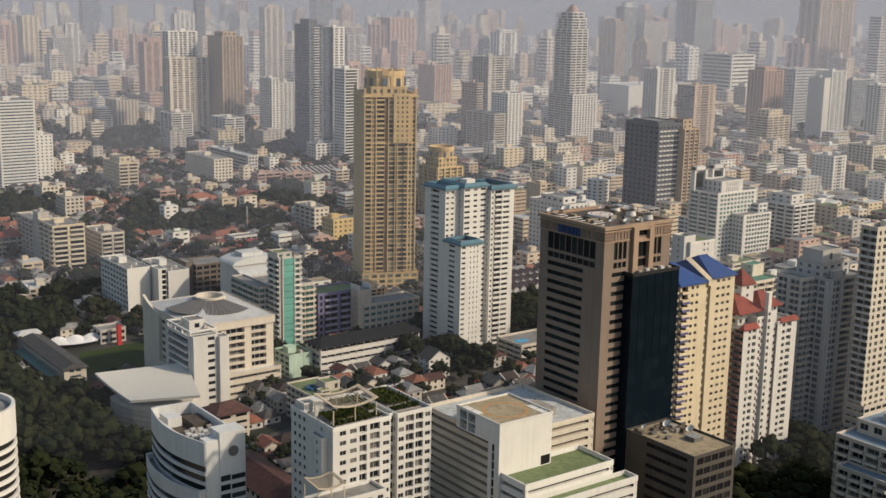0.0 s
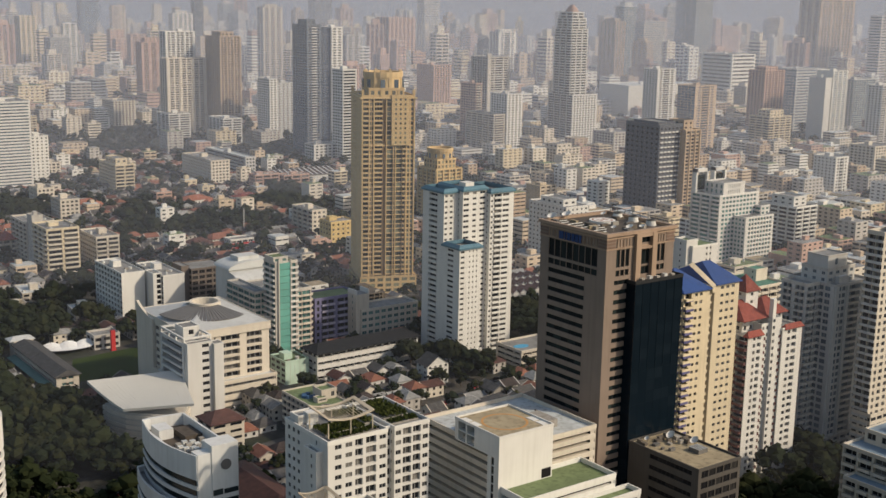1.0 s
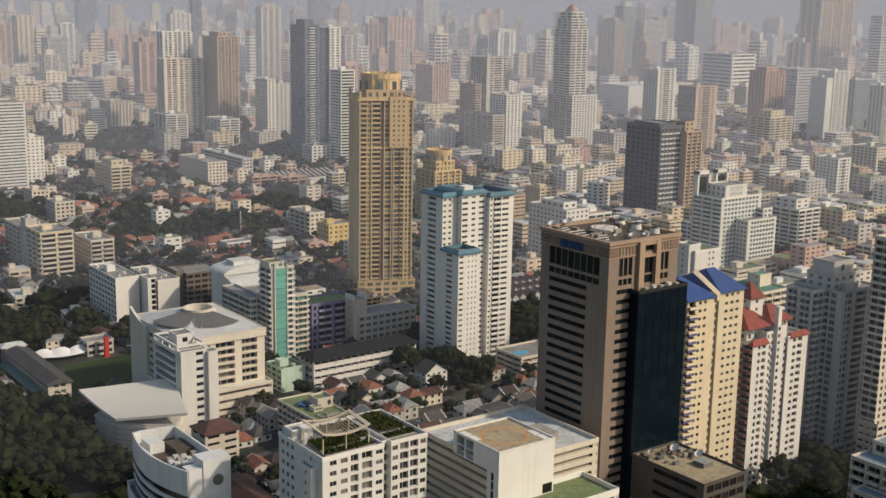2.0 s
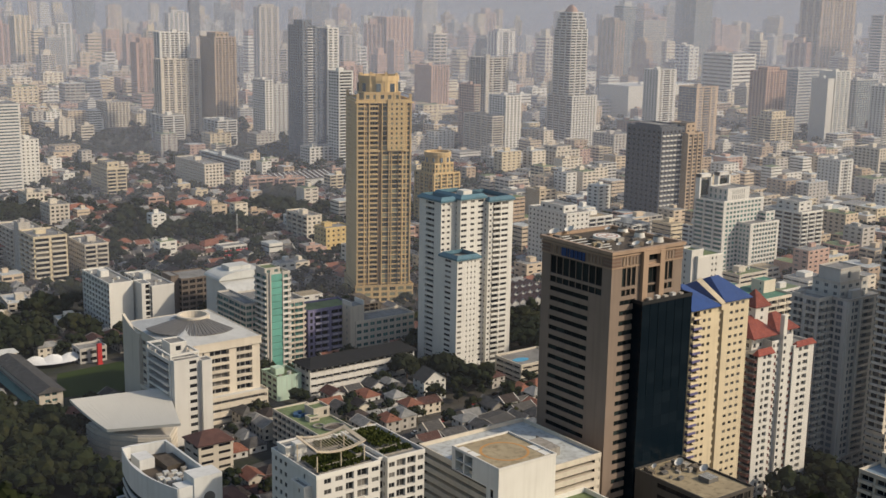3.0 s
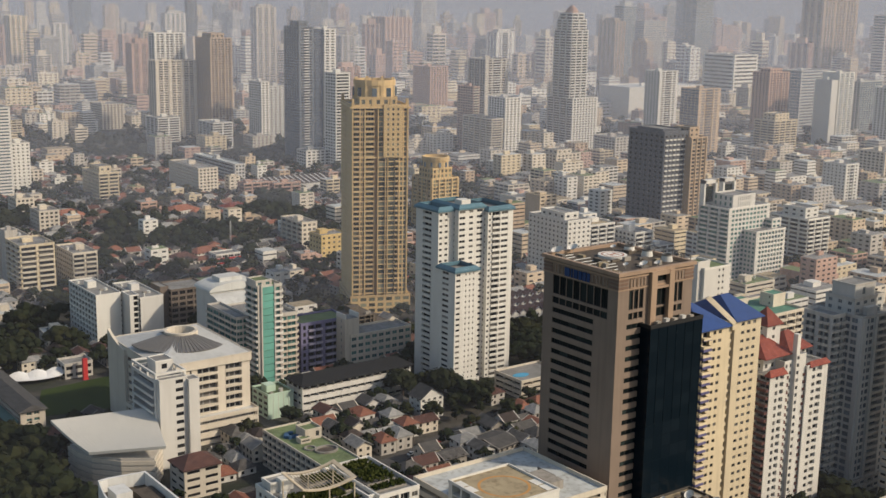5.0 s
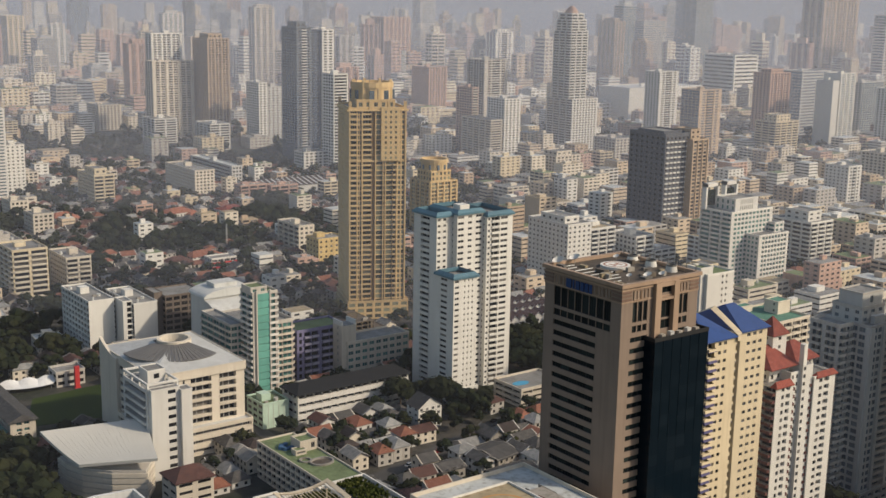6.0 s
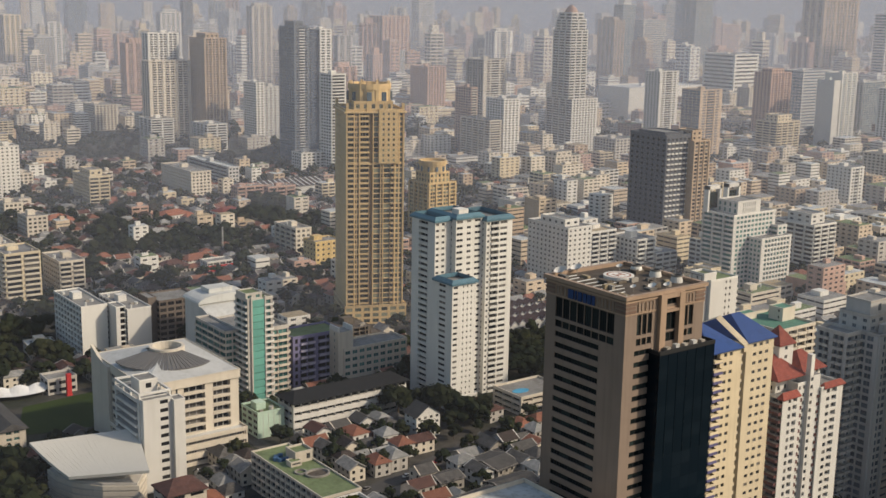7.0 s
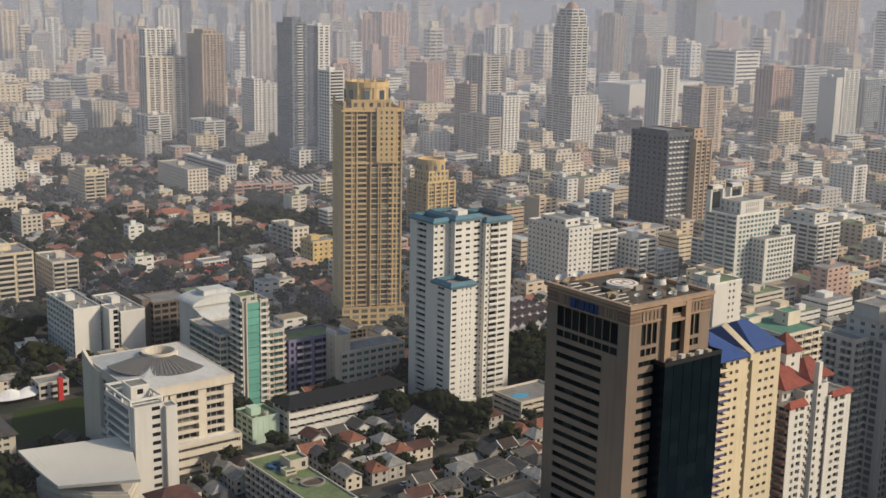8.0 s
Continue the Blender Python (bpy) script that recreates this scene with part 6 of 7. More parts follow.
mid("cream low block with roof structures", 643, 563, 16, 25, 27, CREAM, "dots", "dots", name="apartment_block", crown=3)
mid("white low block with a green flat roof", 660, 545, 30, 16, 16, OFFWHITE, "band", "band", name="apartment_block", roof=ROOFGREEN)
mid("white mid-rise with roof terraces", 600, 655, 22, 42, 47, WHITE, "dots", "dots", name="apartment_block", crown=4)
mid("white mid-rise with stepped terraces", 622, 655, 24, 30, 42, WHITE, "balc", "dots", name="apartment_block", roof=ROOFTAN)
mid("white stepped mid-rise with balcony bands", 652, 640, 18, 26, 36, WHITE, "balc", "grid", name="apartment_block")
# far skyline
mid("pale teal glass skyscraper in haze", 2402, 2159, 66, 70, 230, GREYLIGHT, "glass", "glass", pane=GLASSBLUE, pitch=12, fh=6, name="office_tower")
mid("pale banded skyscraper in the haze", 2114, 2059, 75, 30, 148, GREYLIGHT, "band", "band", pane=GLASSBLUE, fh=5, name="office_tower")
mid("dark skyscraper with a pointed top", 2138, 2151, 42, 32, 181, GREY, "glass", "glass", pane=GLASSBLUE, pitch=10, fh=6, name="office_tower", crown=10)
mid("tan skyscraper with a pale strip", 1917, 1954, 30, 52, 150, TAN, "stripe", "dots", pitch=8, fh=5, crown=6)
mid("pale pink gridded tower", 1705, 2533, 79, 60, 143, PINK, "grid", "grid", pitch=9, fh=5)

mid("hazy dark blue skyscraper", 1238, 3395, 54, 32, 190, SLATE, "glass", "glass", pane=GLASSBLUE, pitch=14, fh=7, name="office_tower")
mid("slim hazy dark tower far off", 1352, 2895, 25, 20, 192, SLATE, "band", "band", fh=6, name="office_tower")
mid("pale white high-rise with stepped top", 1172, 2626, 50, 24, 148, WHITE, "grid", "grid", pitch=8, fh=4.5, crown=6)
mid("tall pale cream residential tower", 1169, 2187, 44, 25, 170, OFFWHITE, "stripe", "grid", pitch=8, fh=4.5, crown=5)
mid("pale white residential high-rise", 1670, 2057, 48, 33, 124, WHITE, "mixed", "grid", pitch=8, fh=4.5, crown=5)
mid("hazy mauve-grey office tower", 2787, 2397, 75, 39, 126, PINK, "band", "band", fh=6, name="office_tower")
mid("tall grey-white tower in haze", 2368, 1592, 83, 30, 172, GREYLIGHT, "band", "band", fh=6, name="office_tower")
mid("hazy cream residential high-rise", 921, 2930, 40, 45, 134, CREAM, "grid", "grid", pitch=9, fh=5)
mid("hazy pale residential high-rise", 979, 2801, 32, 20, 120, WHITE, "grid", "grid", pitch=9, fh=5)
mid("hazy pink residential high-rise", 1084, 2660, 36, 24, 100, PINK, "grid", "grid", pitch=9, fh=5)
mid("hazy grey residential high-rise", 1286, 2060, 32, 20, 118, GREYLIGHT, "grid", "grid", pitch=8, fh=4.5)
mid("hazy grey office tower far off", 2180, 3047, 56, 41, 196, GREY, "band", "band", fh=7, name="office_tower")
mid("hazy blue-grey office tower far off", 2121, 3602, 68, 44, 202, SLATE, "band", "band", fh=7, name="office_tower")

# ---- the far city ----
rnd = random.Random(11)
MODELS = []
for k, (w, d, h, wall, s, f) in enumerate(((26, 22, 80, WHITE, "stripe", "grid"), (34, 20, 60, OFFWHITE, "balc", "grid"), (22, 22, 100, GREYLIGHT, "mixed", "dots"), (30, 26, 70, TAN, "stripe", "dots"),
                                           (40, 18, 48, PINK, "grid", "grid"), (28, 28, 120, GREY, "band", "band"), (36, 30, 90, GREYLIGHT, "band", "glass"), (24, 20, 56, CREAM, "balc", "dots"),
                                           (30, 24, 130, PINK, "stripe", "stripe"), (24, 24, 74, WHITE, "grid", "mixed"))):
    b = Building("distant_tower", "hazy distant high-rise block with rows of windows", 0, 0, wall, GLASS if k % 3 else GLASSBLUE, group="distant high-rises")
    b.plain = True
    b.volume(-w / 2, -d / 2, w, d, 0, h, int(h / 3.6), storeys(s, w, 8), storeys(f, d, 8), storeys("band", w), storeys("band", d))
    b.volume(-w / 4, -d / 4, w / 2, d / 2, h, h + 5 + k % 3 * 3, 1, [("wall", 1)], [("wall", 1)])
    MODELS.append((b.done(), w, d, h))
used = [False] * len(MODELS)


def near_haze(s, r):
    return any(abs(s - q) < r for q, _ in HAZE_SHEETS)


count = 0
spots = []
for i in range(4000):
    s = rnd.uniform(1650, 4700)
    a = rnd.uniform(-0.44, 0.44) * s
    if near_haze(s, 42):
        continue
    x, y = along(s, a)
    # more towers to the east and far off, few in the park belt
    want = 0.25 + 0.75 * (s > 2300)
    if rnd.random() > want or not is_free(x, y, 45) or any((x - p) ** 2 + (y - q) ** 2 < 62 ** 2 for p, q in spots):
        continue
    k = rnd.randrange(len(MODELS))
    ob, w, d, h = MODELS[k]
    tall = rnd.choice((0.45, 0.6, 0.75, 0.9, 1.0, 1.15, 1.3)) * (0.85 if s < 2400 else 1.0 if s < 3000 else 1.3)
    m = pose(x, y, 0, 0, 0, rnd.choice((0, 90, 0, 90, 25, -20))) @ Matrix.Diagonal((rnd.uniform(0.8, 1.35), rnd.uniform(0.8, 1.35), tall, 1))
    if used[k]:
        copy_thing(ob, m)
    else:
        ob.matrix_basis = m
        used[k] = True
    spots.append((x, y))
    count += 1
    if count >= 210:
        break
for x, y in spots:
    keep_clear(x - 18, x + 18, y - 18, y + 18, 0)

# ---- lanes ----
road("road", 300, 452, 470, 500, 8, "grey asphalt lane between low houses")
road("road", 95, 438, 262, 462, 13, "wide grey asphalt drive beside dark trees")
road("road", 293, 452, 300, 700, 7, "narrow grey asphalt lane between low houses")
road("road", 380, 500, 380, 720, 6, "narrow grey asphalt lane between low houses")
road("road", 185, 560, 430, 720, 7, "grey asphalt street between gardens")
road("road", 330, 340, 620, 470, 12, "grey asphalt street between towers")


def on_road(x, y, r):
    for x0, y0, x1, y1, w in ((300, 452, 470, 500, 8), (95, 438, 262, 462, 13), (293, 452, 300, 700, 7), (380, 500, 380, 720, 6), (185, 560, 430, 720, 7), (330, 340, 620, 470, 12)):
        d = Vector((x1 - x0, y1 - y0))
        t = max(0, min(1, ((x - x0) * d.x + (y - y0) * d.y) / d.length_squared))
        if math.hypot(x - x0 - t * d.x, y - y0 - t * d.y) < w / 2 + r:
            return True
    return False


# ---- trees ----
def crown_geo(seed, r, h, cards, size, lumps=9):
    """Lumpy clumps of leaves round a few limbs, each with loose sprays on it, with gaps and an uneven outline."""
    q = random.Random(seed)
    g = Geo()
    clumps = [(0, 0, h * 0.78, r * 0.5)]
    for i in range(lumps):
        t = 2.4 * i + q.uniform(-0.5, 0.5)
        d = r * q.uniform(0.35, 0.72)
        clumps.append((d * math.cos(t), d * math.sin(t), h * q.uniform(0.42, 0.8), r * q.uniform(0.3, 0.46)))
    ico = bmesh.new()
    bmesh.ops.create_icosphere(ico, subdivisions=1, radius=1.0)
    vs = [v.co.copy() for v in ico.verts]
    fs = [tuple(v.index for v in f.verts) for f in ico.faces]
    ico.free()
    for cx, cy, cz, cr in clumps:
        turn = Matrix.Rotation(q.uniform(0, 6.28), 3, "Z") @ Matrix.Rotation(q.uniform(0, 6.28), 3, "X")
        lump = []
        for v in vs:
            w = (turn @ v) * cr * q.uniform(0.72, 1.08)
            lump.append((cx + w.x, cy + w.y, cz + 0.8 * w.z))
        for f in fs:
            g.quad(*[lump[i] for i in f])
    for i in range(cards):
        cx, cy, cz, cr = clumps[i % len(clumps)]
        n = Vector((q.gauss(0, 1), q.gauss(0, 1), q.gauss(0.35, 1))).normalized()
        p = Vector((cx, cy, cz)) + Vector((n.x, n.y, n.z * 0.8)) * cr * q.uniform(0.85, 1.12)
        n = (n + Vector((q.uniform(-0.35, 0.35), q.uniform(-0.35, 0.35), q.uniform(-0.1, 0.45)))).normalized()
        u = n.orthogonal().normalized()
        v = n.cross(u)
        e = size * q.uniform(0.6, 1.3)
        k = q.uniform(0, 6.28)
        pts = []
        for j in range(4):
            a = k + j * math.pi / 2
            pts.append(tuple(p + (u * math.cos(a) + v * math.sin(a)) * e * q.uniform(0.55, 1.1)))
        g.quad(*pts)
    return g, clumps


TREES = []
for k in range(6):
    rr, hh = ((5.4, 10.0), (6.4, 12.0), (4.4, 8.5), (7.6, 13.5), (3.8, 11.0), (5.8, 9.5))[k]
    g, clumps = crown_geo(k, rr, hh, 260, 0.7, 10)
    t = thing("tree", "dense dark green broadleaf city tree", "tree", group="city trees")
    trunk = Geo()
    trunk.tube((0, 0, 0), (0.1, 0, hh * 0.5), 0.32, 7, 0.2)
    for cx, cy, cz, cr in clumps[:5]:
        trunk.tube((0.1, 0, hh * 0.42), (cx, cy, cz), 0.16, 5, 0.06)
    part("trunk", trunk, BARK, t)
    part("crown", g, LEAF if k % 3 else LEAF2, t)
    TREES.append([t, False])
SMALL = [crown_geo(50 + k, rr, hh, 10, 1.6, 3)[0] for k, (rr, hh) in enumerate(((5.2, 9.5), (6.4, 11.5), (4.4, 8.0), (7.6, 13.0)))]
SMALL += [crown_geo(70 + k, rr, hh, 40, 1.1, 6)[0] for k, (rr, hh) in enumerate(((5.2, 9.5), (6.4, 11.5), (4.4, 8.0), (7.6, 13.0)))]
SMALL = [(np.array(g.v), [len(f) for f in g.f]) for g in SMALL]


def stamped(name, label, category, placed, material, library):
    """One mesh of many scattered copies: places (x, y, z, scale, turn, which)."""
    verts, faces, n = [], [], 0
    for x, y, z, sc, turn, k in placed:
        v, sizes = library[k]
        c, s = math.cos(turn) * sc, math.sin(turn) * sc
        out = np.column_stack((v[:, 0] * c - v[:, 1] * s + x, v[:, 0] * s + v[:, 1] * c + y, v[:, 2] * sc + z))
        verts.append(out)
        i = n
        for m_ in sizes:
            faces.append(tuple(range(i, i + m_)))
            i += m_
        n = i
    me = bpy.data.meshes.new(name)
    me.from_pydata(np.concatenate(verts).tolist(), [], faces)
    me.materials.append(material)
    return tagged(new(name, me), label, category, kind="stuff")


# ---- low houses ----
WALLS = [WHITE, OFFWHITE, CONCRETE, GREYLIGHT]
HOUSES = []
q = random.Random(3)
for k in range(16):
    g1, g2, g3 = Geo(), Geo(), Geo()
    w, d = q.uniform(8.5, 12.5), q.uniform(7, 9)
    house_geo(w, d, q.choice((3.4, 6.2, 6.4, 6.6)), q.uniform(1.8, 3.0), k % 2 == 0, g1, g2, g3)
    if k % 3 == 0:
        house_geo(w * 0.6, d * 0.7, 3.2, 1.6, True, g1, g2, g3, w * 0.2, -d * 0.7)
    if k % 2:
        o_, i_ = rect(-w / 2 - 2, w / 2 + 2, -d / 2 - 2.6, d / 2 + 2), rect(-w / 2 - 1.8, w / 2 + 1.8, -d / 2 - 2.4, d / 2 + 1.8)
        g1.ring(o_, i_, 0, 1.7)
    roof_kind = (0, 0, 2, 1, 0, 0, 1, 4, 0, 0, 1, 2, 0, 3, 0, 0)[k]
    t = thing("house", ("low white house with a dark brown tiled roof", "low white house with a faded red-brown tiled roof", "low house with a grey fibre cement roof",
                        "low house with an orange tiled roof", "low house with a pale corrugated roof")[roof_kind], "house", group="low houses")
    part("wall", g1, WALLS[k % 4], t)
    part("roof", g2, TILE_MATS[roof_kind], t)
    part("window_panes", g3, NEARBLACK, t, kind="stuff")
    HOUSES.append([t, False])

far_wall, far_roof, far_win = [Geo() for _ in WALLS], [Geo() for _ in TILE_MATS], Geo()
block_wall, block_win, block_roof = [Geo() for _ in range(7)], Geo(), [Geo() for _ in range(4)]
BLOCKWALLS = [WHITE, OFFWHITE, SAND, GREYLIGHT, TAN, CREAM, PINK]


def block(x, y, w, d, h, rng, storey=3.3):
    """A flat-roofed block with punched, ribbon or balconied fronts, a parapet and a stair house."""
    g = block_wall[rng.choice((0, 0, 1, 1, 2, 2, 3, 4, 5, 6))]
    g.box(x - w / 2, x + w / 2, y - d / 2, y + d / 2, 0, h, False)
    roof = block_roof[rng.choice((0, 0, 0, 1, 1, 2, 3))]
    roof.box(x - w / 2 + 0.4, x + w / 2 - 0.4, y - d / 2 + 0.4, y + d / 2 - 0.4, h, h + 0.1, False)
    if rng.random() < 0.8:
        a, c = x + rng.uniform(-0.35, 0.1) * w, y + rng.uniform(-0.35, 0.1) * d
        g.box(a, a + w * rng.uniform(0.2, 0.4), c, c + d * rng.uniform(0.2, 0.4), h, h + rng.uniform(1.5, 4), False)
    if rng.random() < 0.35 and h > 11:
        g.box(x + w / 2, x + w * 0.5 + rng.uniform(3, 6), y - d * 0.4, y + d * 0.3, 0, h * rng.uniform(0.5, 0.85), False)
    fl = max(1, int(h / storey))
    kind = rng.choice(("punched", "punched", "ribbon", "balcony", "blank_side"))
    wide, tall = {"punched": (0.46, 1.3), "ribbon": (0.92, 1.05), "balcony": (0.8, 1.7), "blank_side": (0.6, 1.3)}[kind]
    cols, cold = max(1, int(w / (1.7 * storey))), max(1, int(d / (1.7 * storey)))
    for k in range(fl):
        z0 = k * h / fl + 1.0
        z1 = z0 + tall * storey / 3.3
        for i in range(cols):
            a, c = x - w / 2 + w * (i + 0.5 - wide / 2) / cols, x - w / 2 + w * (i + 0.5 + wide / 2) / cols
            block_win.quad((a, y - d / 2 - 0.05, z0), (c, y - d / 2 - 0.05, z0), (c, y - d / 2 - 0.05, z1), (a, y - d / 2 - 0.05, z1))
        if kind == "balcony":
            g.box(x - w * 0.46, x + w * 0.46, y - d / 2 - 1.1, y - d / 2 - 0.95, z0 - 0.9, z0 + 0.15)
        if kind == "blank_side":
            continue
        for i in range(cold):
            a, c = y - d / 2 + d * (i + 0.5 - wide / 2) / cold, y - d / 2 + d * (i + 0.5 + wide / 2) / cold
            block_win.quad((x - w / 2 - 0.05, c, z0), (x - w / 2 - 0.05, a, z0), (x - w / 2 - 0.05, a, z1), (x - w / 2 - 0.05, c, z1))


def woodland(x, y):
    for cx, cy, r in ((150, 505, 62), (130, 435, 55), (165, 585, 42), (235, 735, 48), (190, 690, 40), (300, 760, 36), (640, 1560, 150), (1090, 1480, 110), (432, 540, 22), (480, 555, 46), (560, 960, 28), (420, 1010, 26), (1190, 1040, 50), (390, 497, 10), (410, 482, 8), (458, 500, 16), (455, 528, 18), (404, 556, 14), (760, 1400, 60), (330, 900, 26), (626, 1572, 70), (671, 1499, 45), (717, 1338, 45), (465, 948, 26), (474, 1099, 26), (322, 1075, 32), (430, 927, 16), (1045, 1441, 60), (546, 1540, 55), (490, 922, 20), (586, 1048, 26), (380, 937, 18), (540, 1000, 22)):
        if (x - cx) ** 2 + (y - cy) ** 2 < r * r:
            return True
    return False


# rows of small town houses with red-brown gables
model = None
for r in range(3):
    for k in range(11):
        x, y = 488 + 6.2 * k, 604 + 15 * r
        if model is None:
            model = thing("row_house", "white row house with a red-brown gabled roof", "house", group="terrace of row houses")
            g1, g2, g3 = Geo(), Geo(), Geo()
            house_geo(11, 6.0, 7.2, 2.6, False, g1, g2, g3)
            part("wall", g1, WHITE, model)
            part("roof", g2, TILE_MATS[1], model)
            part("window_panes", g3, NEARBLACK, model, kind="stuff")
            model.matrix_basis = pose(x, y, 0, 0, 0, 90)
        else:
            copy_thing(model, pose(x, y, 0, 0, 0, 90))
keep_clear(484, 554, 598, 642)
# grey-roofed sheds among the houses
for x, y, w, d, h, turn in ((336, 408, 16, 24, 6, 4), (356, 420, 20, 13, 5, 0), (362, 440, 14, 18, 6, 8), (336, 440, 12, 10, 5, 0)):
    t = thing("shed", "low shed with a dark corrugated roof", "shed", x, y, 0, turn)
    g1, g2, g3 = Geo(), Geo(), Geo()
    house_geo(w, d, h, 1.6, False, g1, g2, g3)
    part("wall", g1, CONCRETE, t)
    part("roof", g2, TILE_MATS[2], t)
    part("window_panes", g3, NEARBLACK, t, kind="stuff")
    keep_clear(x - w / 2, x + w / 2, y - d / 2, y + d / 2, 1)
# larger villas with bright roofs
for x, y, w, d, h, k, label in ((394, 1082, 22, 16, 7, 3, "villa with a bright orange tiled roof"), (536, 1040, 24, 18, 7, 5, "villa with a bright red tiled roof"), (432, 883, 26, 14, 5, 3, "villa with a bright orange tiled roof"),
                                (488, 1052, 28, 20, 7, 3, "villa with a faded orange tiled roof"), (405, 868, 18, 13, 6, 1, "villa with a red-brown tiled roof"), (300, 1000, 20, 15, 6, 3, "villa with an orange tiled roof")):
    t = thing("villa", label, "house", x, y, 0, 12)
    g1, g2, g3 = Geo(), Geo(), Geo()
    house_geo(w, d, h, 3.4, True, g1, g2, g3)
    house_geo(w * 0.5, d * 0.6, h * 0.7, 2.4, True, g1, g2, g3, w * 0.35, -d * 0.6)
    part("wall", g1, WHITE, t)
    part("roof", g2, REDTILE if k == 5 else TILE_MATS[k], t)
    part("window_panes", g3, NEARBLACK, t, kind="stuff")
    keep_clear(x - w / 2, x + w / 2, y - d / 2, y + d / 2, 2)
# a lattice radio mast
mast = thing("radio_mast", "slim pale lattice radio mast", "mast", 458, 892)
for dx, dy in ((-0.6, -0.4), (0.6, -0.4), (0, 0.7)):
    g = Geo()
    g.tube((dx, dy, 0), (dx * 0.5, dy * 0.5, 24), 0.16, 5)
    part("leg", g, METALPALE, mast)
for k in range(12):
    g = Geo()
    g.tube((-0.55, -0.35, 2 * k), (0.55, -0.35, 2 * k + 2), 0.07, 4)
    part("brace", g, METALPALE, mast)
# a long shed whose roof is striped with skylights
shed = thing("market_shed", "long low shed with a striped skylight roof", "shed", 604, 1104)
g = Geo()
g.box(0, 78, 0, 22, 0, 11)
part("wall", g, GREY, shed)
g = Geo()
g.quad((-1, -1, 10.8), (79, -1, 10.8), (79, 23, 16), (-1, 23, 16))
g.quad((79, 23, 16), (79, 23, 11), (-1, 23, 11), (-1, 23, 16))
part("roof", g, TILE_MATS[0], shed)
for k in range(13):
    g = Geo()
    x = 2 + 6 * k
    g.quad((x, 0, 11.15), (x + 1.6, 0, 11.15), (x + 1.6, 22, 15.95), (x, 22, 15.95))
    part("skylight", g, METALPALE, shed)
keep_clear(604, 682, 1104, 1126)

rng = random.Random(29)
woods = {0: [], 1: []}
n_tree = n_house = n_block = 0
cells = []
px = 60.0
while px < 1500:
    py = 190.0
    while py < 1700:
        s, a = ahead_of(px, py)
        if 345 < s < 1500 and abs(a) < 0.42 * s + 30:
            cells.append((s, px, py))
        py += 11.2
    px += 10.4
cells.sort()
for s, cx, cy in cells:
    x, y = cx + rng.uniform(-1.6, 1.6), cy + rng.uniform(-1.6, 1.6)
    if not is_free(x, y, 1.0) or near_haze(s, 7):
        continue
    _, a = ahead_of(x, y)
    green = noise.noise(Vector((x * 0.012, y * 0.012, 3.1))) + (0.3 if a < 60 and s > 640 else 0.0)
    wood = woodland(x, y) or (s < 560 and a > 105)
    roady = on_road(x, y, 4.6)
    roll = rng.random()
    if not wood and not roady and is_free(x, y, 1.6 if s < 650 else 3.0) and roll < (0.97 if s < 650 and a > -160 else 0.8 if green < 0.1 else 0.62):
        east = a > 60 and s > 560
        if (s > 690 and rng.random() < (0.05 if not east else 0.32)) or (a > 160 and rng.random() < 0.4):
            w, d, h = rng.uniform(11, 16), rng.uniform(10, 15), rng.choice((10, 13, 16, 20))
            if east:
                w, d, h = rng.uniform(13, 30), rng.uniform(12, 24), rng.choice((9, 12, 15, 18, 24, 30))
            if is_free(x, y, max(w, d) / 2):
                block(x, y, w, d, h, rng)
                keep_clear(x - w / 2, x + w / 2, y - d / 2, y + d / 2, 1.5)
        elif n_house < 175:
            k = rng.randrange(16)
            m_ = pose(x, y, 0, 0, 0, rng.choice((0, 90, 180, 270)) + rng.uniform(-3, 3)) @ Matrix.Diagonal((rng.uniform(0.85, 1.1), rng.uniform(0.85, 1.1), rng.uniform(0.75, 0.95), 1))
            if HOUSES[k][1]:
                copy_thing(HOUSES[k][0], m_)
            else:
                HOUSES[k][0].matrix_basis = m_
                HOUSES[k][1] = True
            n_house += 1
        else:
            house_geo(rng.uniform(8, 12), rng.uniform(7, 9), rng.choice((3.4, 6.2, 6.6)), rng.uniform(1.6, 2.8), rng.random() < 0.5,
                      far_wall[rng.randrange(4)], far_roof[rng.choice((0, 1, 1, 2, 2, 3, 3, 4, 4, 2))], far_win, x, y, rng.choice((0, math.pi / 2)) + rng.uniform(-0.05, 0.05))
        spots_here = 2 if rng.random() < 0.35 else 1 if rng.random() < 0.6 else 0
        off = 6.2
    else:
        spots_here = (3 if s < 700 else 2) if wood else (rng.choice((1, 1, 2)) if green > -0.15 and not roady else (1 if rng.random() < 0.35 else 0))
        off = 5.5
    for _ in range(spots_here):
        t = rng.uniform(0, 6.28)
        tx, ty = x + off * math.cos(t) * (rng.uniform(0.3, 1) if off < 6 else 1), y + off * math.sin(t) * (rng.uniform(0.3, 1) if off < 6 else 1)
        if on_road(tx, ty, 1.5) or not is_free(tx, ty, 1.5):
            continue
        sc = rng.uniform(0.7, 1.2) * (0.75 if off > 6 else 1.2 if wood else 1)
        if n_tree < 135:
            rec = TREES[rng.randrange(6)]
            m_ = pose(tx, ty, 0, 0, 0, rng.uniform(0, 360)) @ Matrix.Diagonal((sc, sc, sc, 1))
            if rec[1]:
                copy_thing(rec[0], m_)
            else:
                rec[0].matrix_basis = m_
                rec[1] = True
            n_tree += 1
        else:
            woods[rng.random() < 0.35].append((tx, ty, 0, sc, rng.uniform(0, 6.28), rng.randrange(4) + (4 if s < 760 else 0)))

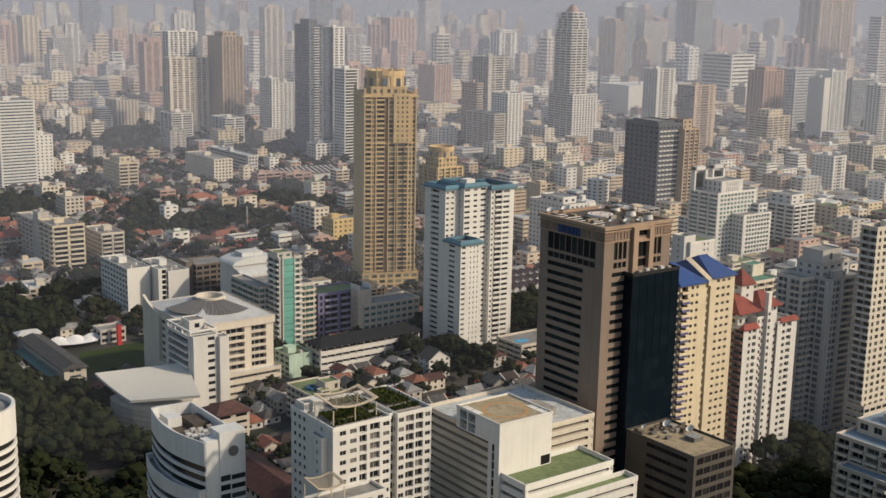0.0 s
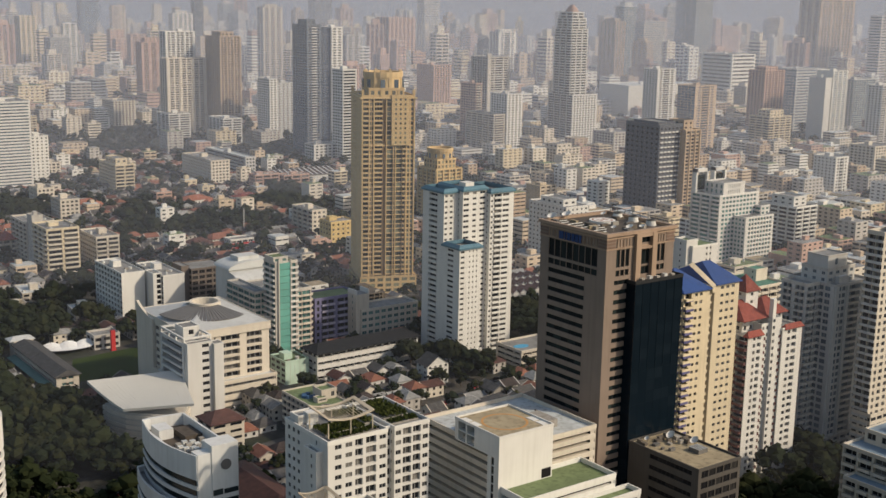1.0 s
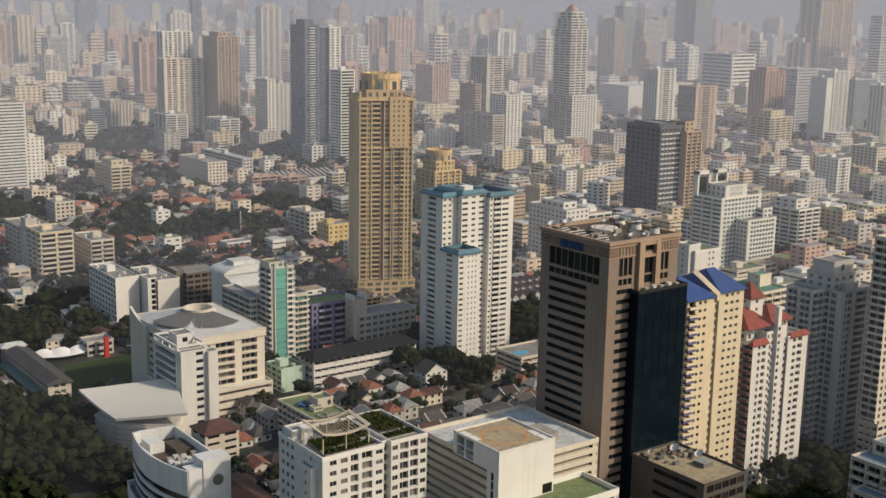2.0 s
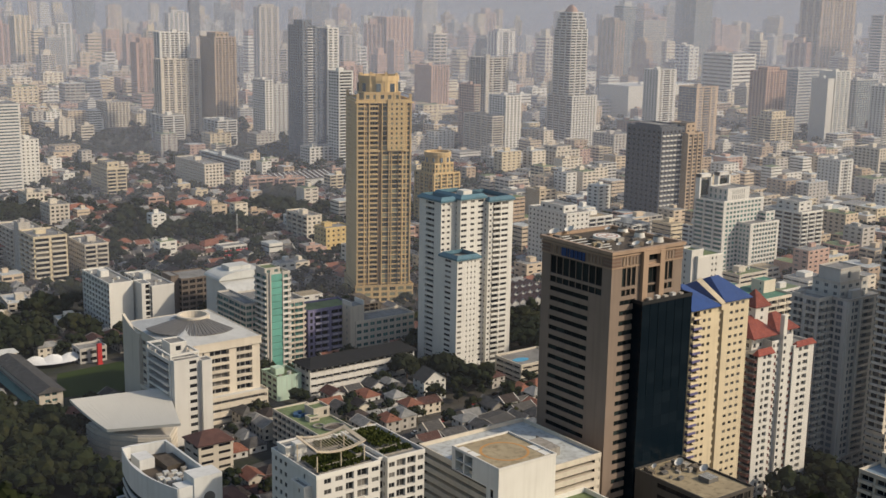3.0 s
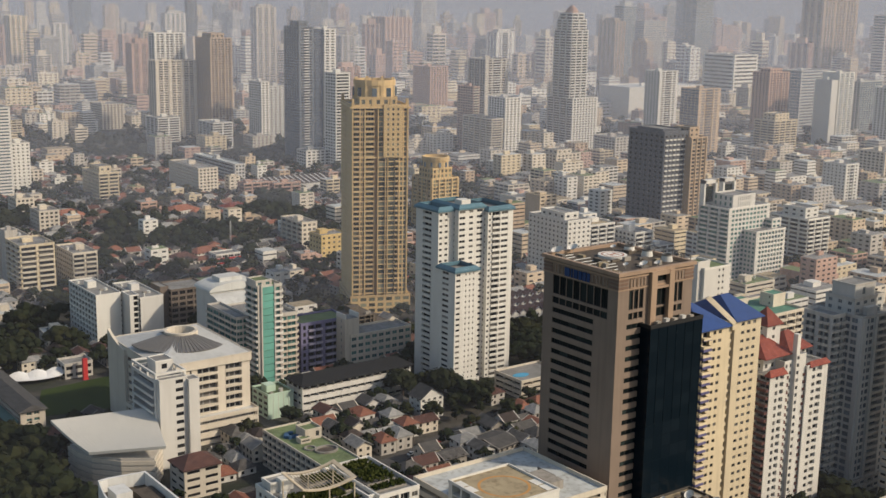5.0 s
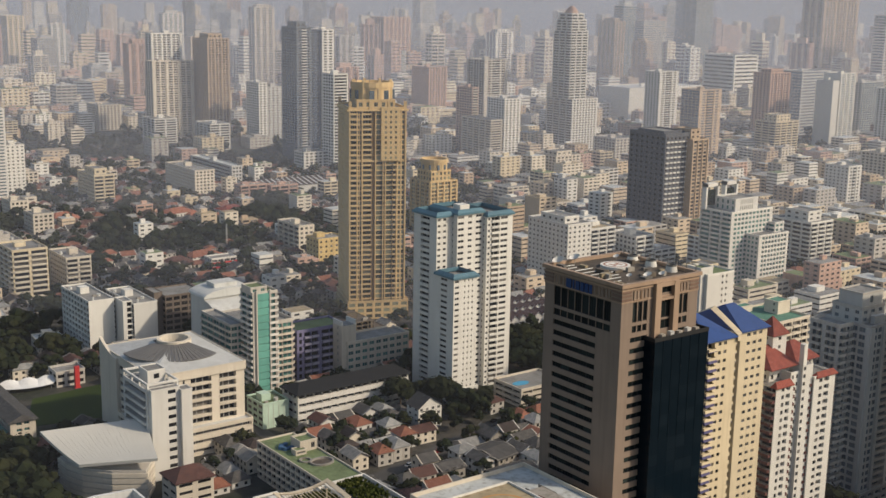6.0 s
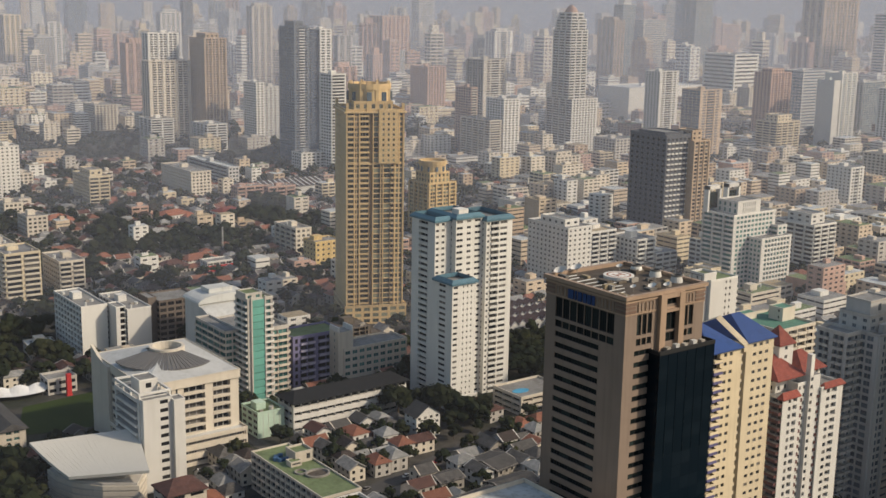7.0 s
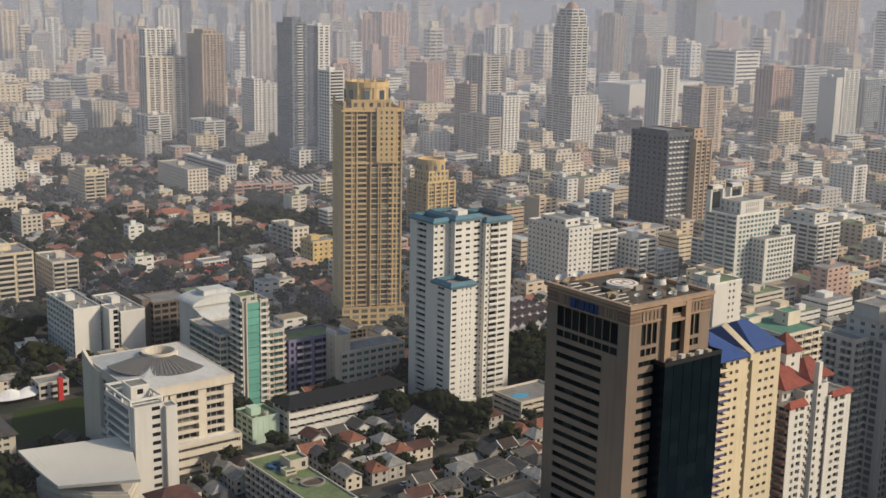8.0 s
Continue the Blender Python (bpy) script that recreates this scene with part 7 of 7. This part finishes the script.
# large dark trees beside the town house and the white tower
for tx, ty, sc in ((366, 519, 1.2), (373, 516, 1.1), (380, 517, 1.3), (384, 509, 1.2), (347, 480, 0.6), (372, 482, 0.7), (302, 521, 0.8), (390, 503, 1.2), (398, 495, 1.1), (338, 470, 0.6)):
    copy_thing(TREES[rng.choice((0, 1, 3, 5))][0], pose(tx, ty, 0, 0, 0, rng.uniform(0, 360)) @ Matrix.Diagonal((sc, sc, sc, 1)))

# the wide belt beyond: blocks and groves as far as the haze
for i in range(5200):
    s = 1480 + 3300 * rng.random() ** 1.05
    a = rng.uniform(-0.46, 0.46) * s
    x, y = along(s, a)
    if near_haze(s, 12) or not is_free(x, y, 6):
        continue
    if woodland(x, y) or rng.random() < 0.46:
        for _ in range(2 if s < 2400 else 1):
            woods[rng.random() < 0.35].append((x + rng.uniform(-14, 14), y + rng.uniform(-14, 14), 0, rng.uniform(0.9, 1.6) * (1 if s < 2400 else 1.6), rng.uniform(0, 6.28), rng.randrange(4)))
    else:
        block(x, y, rng.uniform(14, 34) * (1 if s < 2000 else 1.3), rng.uniform(12, 28) * (1 if s < 2000 else 1.3), rng.choice((9, 12, 15, 18, 24, 30)) * (1 if s < 2000 else 1.4 if s < 3200 else 1.9), rng, 3.3 if s < 2000 else 5.0)

# tall hazy blocks that crowd the far edge of the city
far_spots = []
for i in range(2600):
    s = rng.uniform(2500, 4750)
    a = rng.uniform(-0.44, 0.44) * s
    x, y = along(s, a)
    if near_haze(s, 26) or not is_free(x, y, 22) or any((x - p) ** 2 + (y - q) ** 2 < 44 ** 2 for p, q in far_spots):
        continue
    far_spots.append((x, y))
    block(x, y, rng.uniform(18, 36), rng.uniform(16, 30), rng.choice((45, 55, 70, 85, 100, 120, 150)) * (0.7 if s < 3200 else 1.0), rng, 6.6)
    if len(far_spots) > 330:
        break

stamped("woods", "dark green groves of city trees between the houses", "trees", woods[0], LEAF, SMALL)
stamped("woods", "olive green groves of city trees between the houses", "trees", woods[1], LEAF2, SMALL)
for g, mat in zip(far_wall, WALLS):
    if g.f:
        tagged(new("distant_house_walls", g.mesh("distant_house_walls", mat)), "pale walls of many small distant houses", "houses", kind="stuff")
for g, mat in zip(far_roof, TILE_MATS):
    if g.f:
        tagged(new("distant_house_roofs", g.mesh("distant_house_roofs", mat)), "weathered roofs of many small distant houses", "roofs", kind="stuff")
tagged(new("distant_house_windows", far_win.mesh("distant_house_windows", NEARBLACK)), "small dark windows of distant houses", "windows", kind="stuff")
for g, mat in zip(block_wall, BLOCKWALLS):
    tagged(new("city_blocks", g.mesh("city_blocks", mat)), "weathered low-rise city blocks with flat roofs", "city blocks", kind="stuff")
tagged(new("city_block_windows", block_win.mesh("city_block_windows", GLASS)), "dark ribbon windows of low-rise city blocks", "windows", kind="stuff")
for g, mat, label in zip(block_roof, (ROOFGREY, ROOFPALE, ROOFTAN, ROOFGREEN), ("stained grey", "pale bluish", "stained tan", "mossy green")):
    tagged(new("city_block_roofs", g.mesh("city_block_roofs", mat)), label + " flat roofs of city blocks", "roofs", kind="stuff")


# ---- cars on the lanes ----
def car(x, y, turn, colour):
    t = thing("car", colour[1] + " car on the lane", "car", x, y, 0.06, turn, "cars on the lanes")
    g = Geo()
    g.prism([(-2.1, -0.85), (2.1, -0.85), (2.25, -0.5), (2.25, 0.5), (2.1, 0.85), (-2.1, 0.85), (-2.2, 0.5), (-2.2, -0.5)], 0.3, 0.85)
    part("body", g, colour[0], t)
    g = Geo()
    n = [(-1.6, -0.78, 0.85), (1.0, -0.78, 0.85), (1.0, 0.78, 0.85), (-1.6, 0.78, 0.85), (-1.1, -0.65, 1.42), (0.35, -0.65, 1.42), (0.35, 0.65, 1.42), (-1.1, 0.65, 1.42)]
    for f in ((0, 1, 5, 4), (1, 2, 6, 5), (2, 3, 7, 6), (3, 0, 4, 7)):
        g.quad(*[n[i] for i in f])
    part("windows", g, NEARBLACK, t)
    g = Geo()
    g.box(-1.12, 0.37, -0.67, 0.67, 1.4, 1.46)
    part("roof", g, colour[0], t)
    for wx in (-1.35, 1.35):
        for wy in (-0.8, 0.8):
            g = Geo()
            g.tube((wx, wy - 0.1, 0.32), (wx, wy + 0.1, 0.32), 0.32, 12)
            part("wheel", g, BLACKROOF, t)


PAINTS = [(WHITE, "small white parked"), (METALGREY, "dark grey sedan"), (METALPALE, "pale silver sedan"), (REDPAINT, "bright red compact"), (NEARBLACK, "glossy black sedan")]
rng = random.Random(8)
for x0, y0, x1, y1, n in ((300, 452, 470, 500, 8), (140, 444, 255, 461, 6), (340, 344, 600, 460, 6)):
    for k in range(n):
        u = (k + rng.uniform(0.2, 0.8)) / n
        d = Vector((x1 - x0, y1 - y0, 0)).normalized()
        side = rng.choice((-1, 1)) * 2.0
        car(x0 + (x1 - x0) * u - d.y * side, y0 + (y1 - y0) * u + d.x * side, math.degrees(math.atan2(d.y, d.x)), PAINTS[rng.randrange(5)])
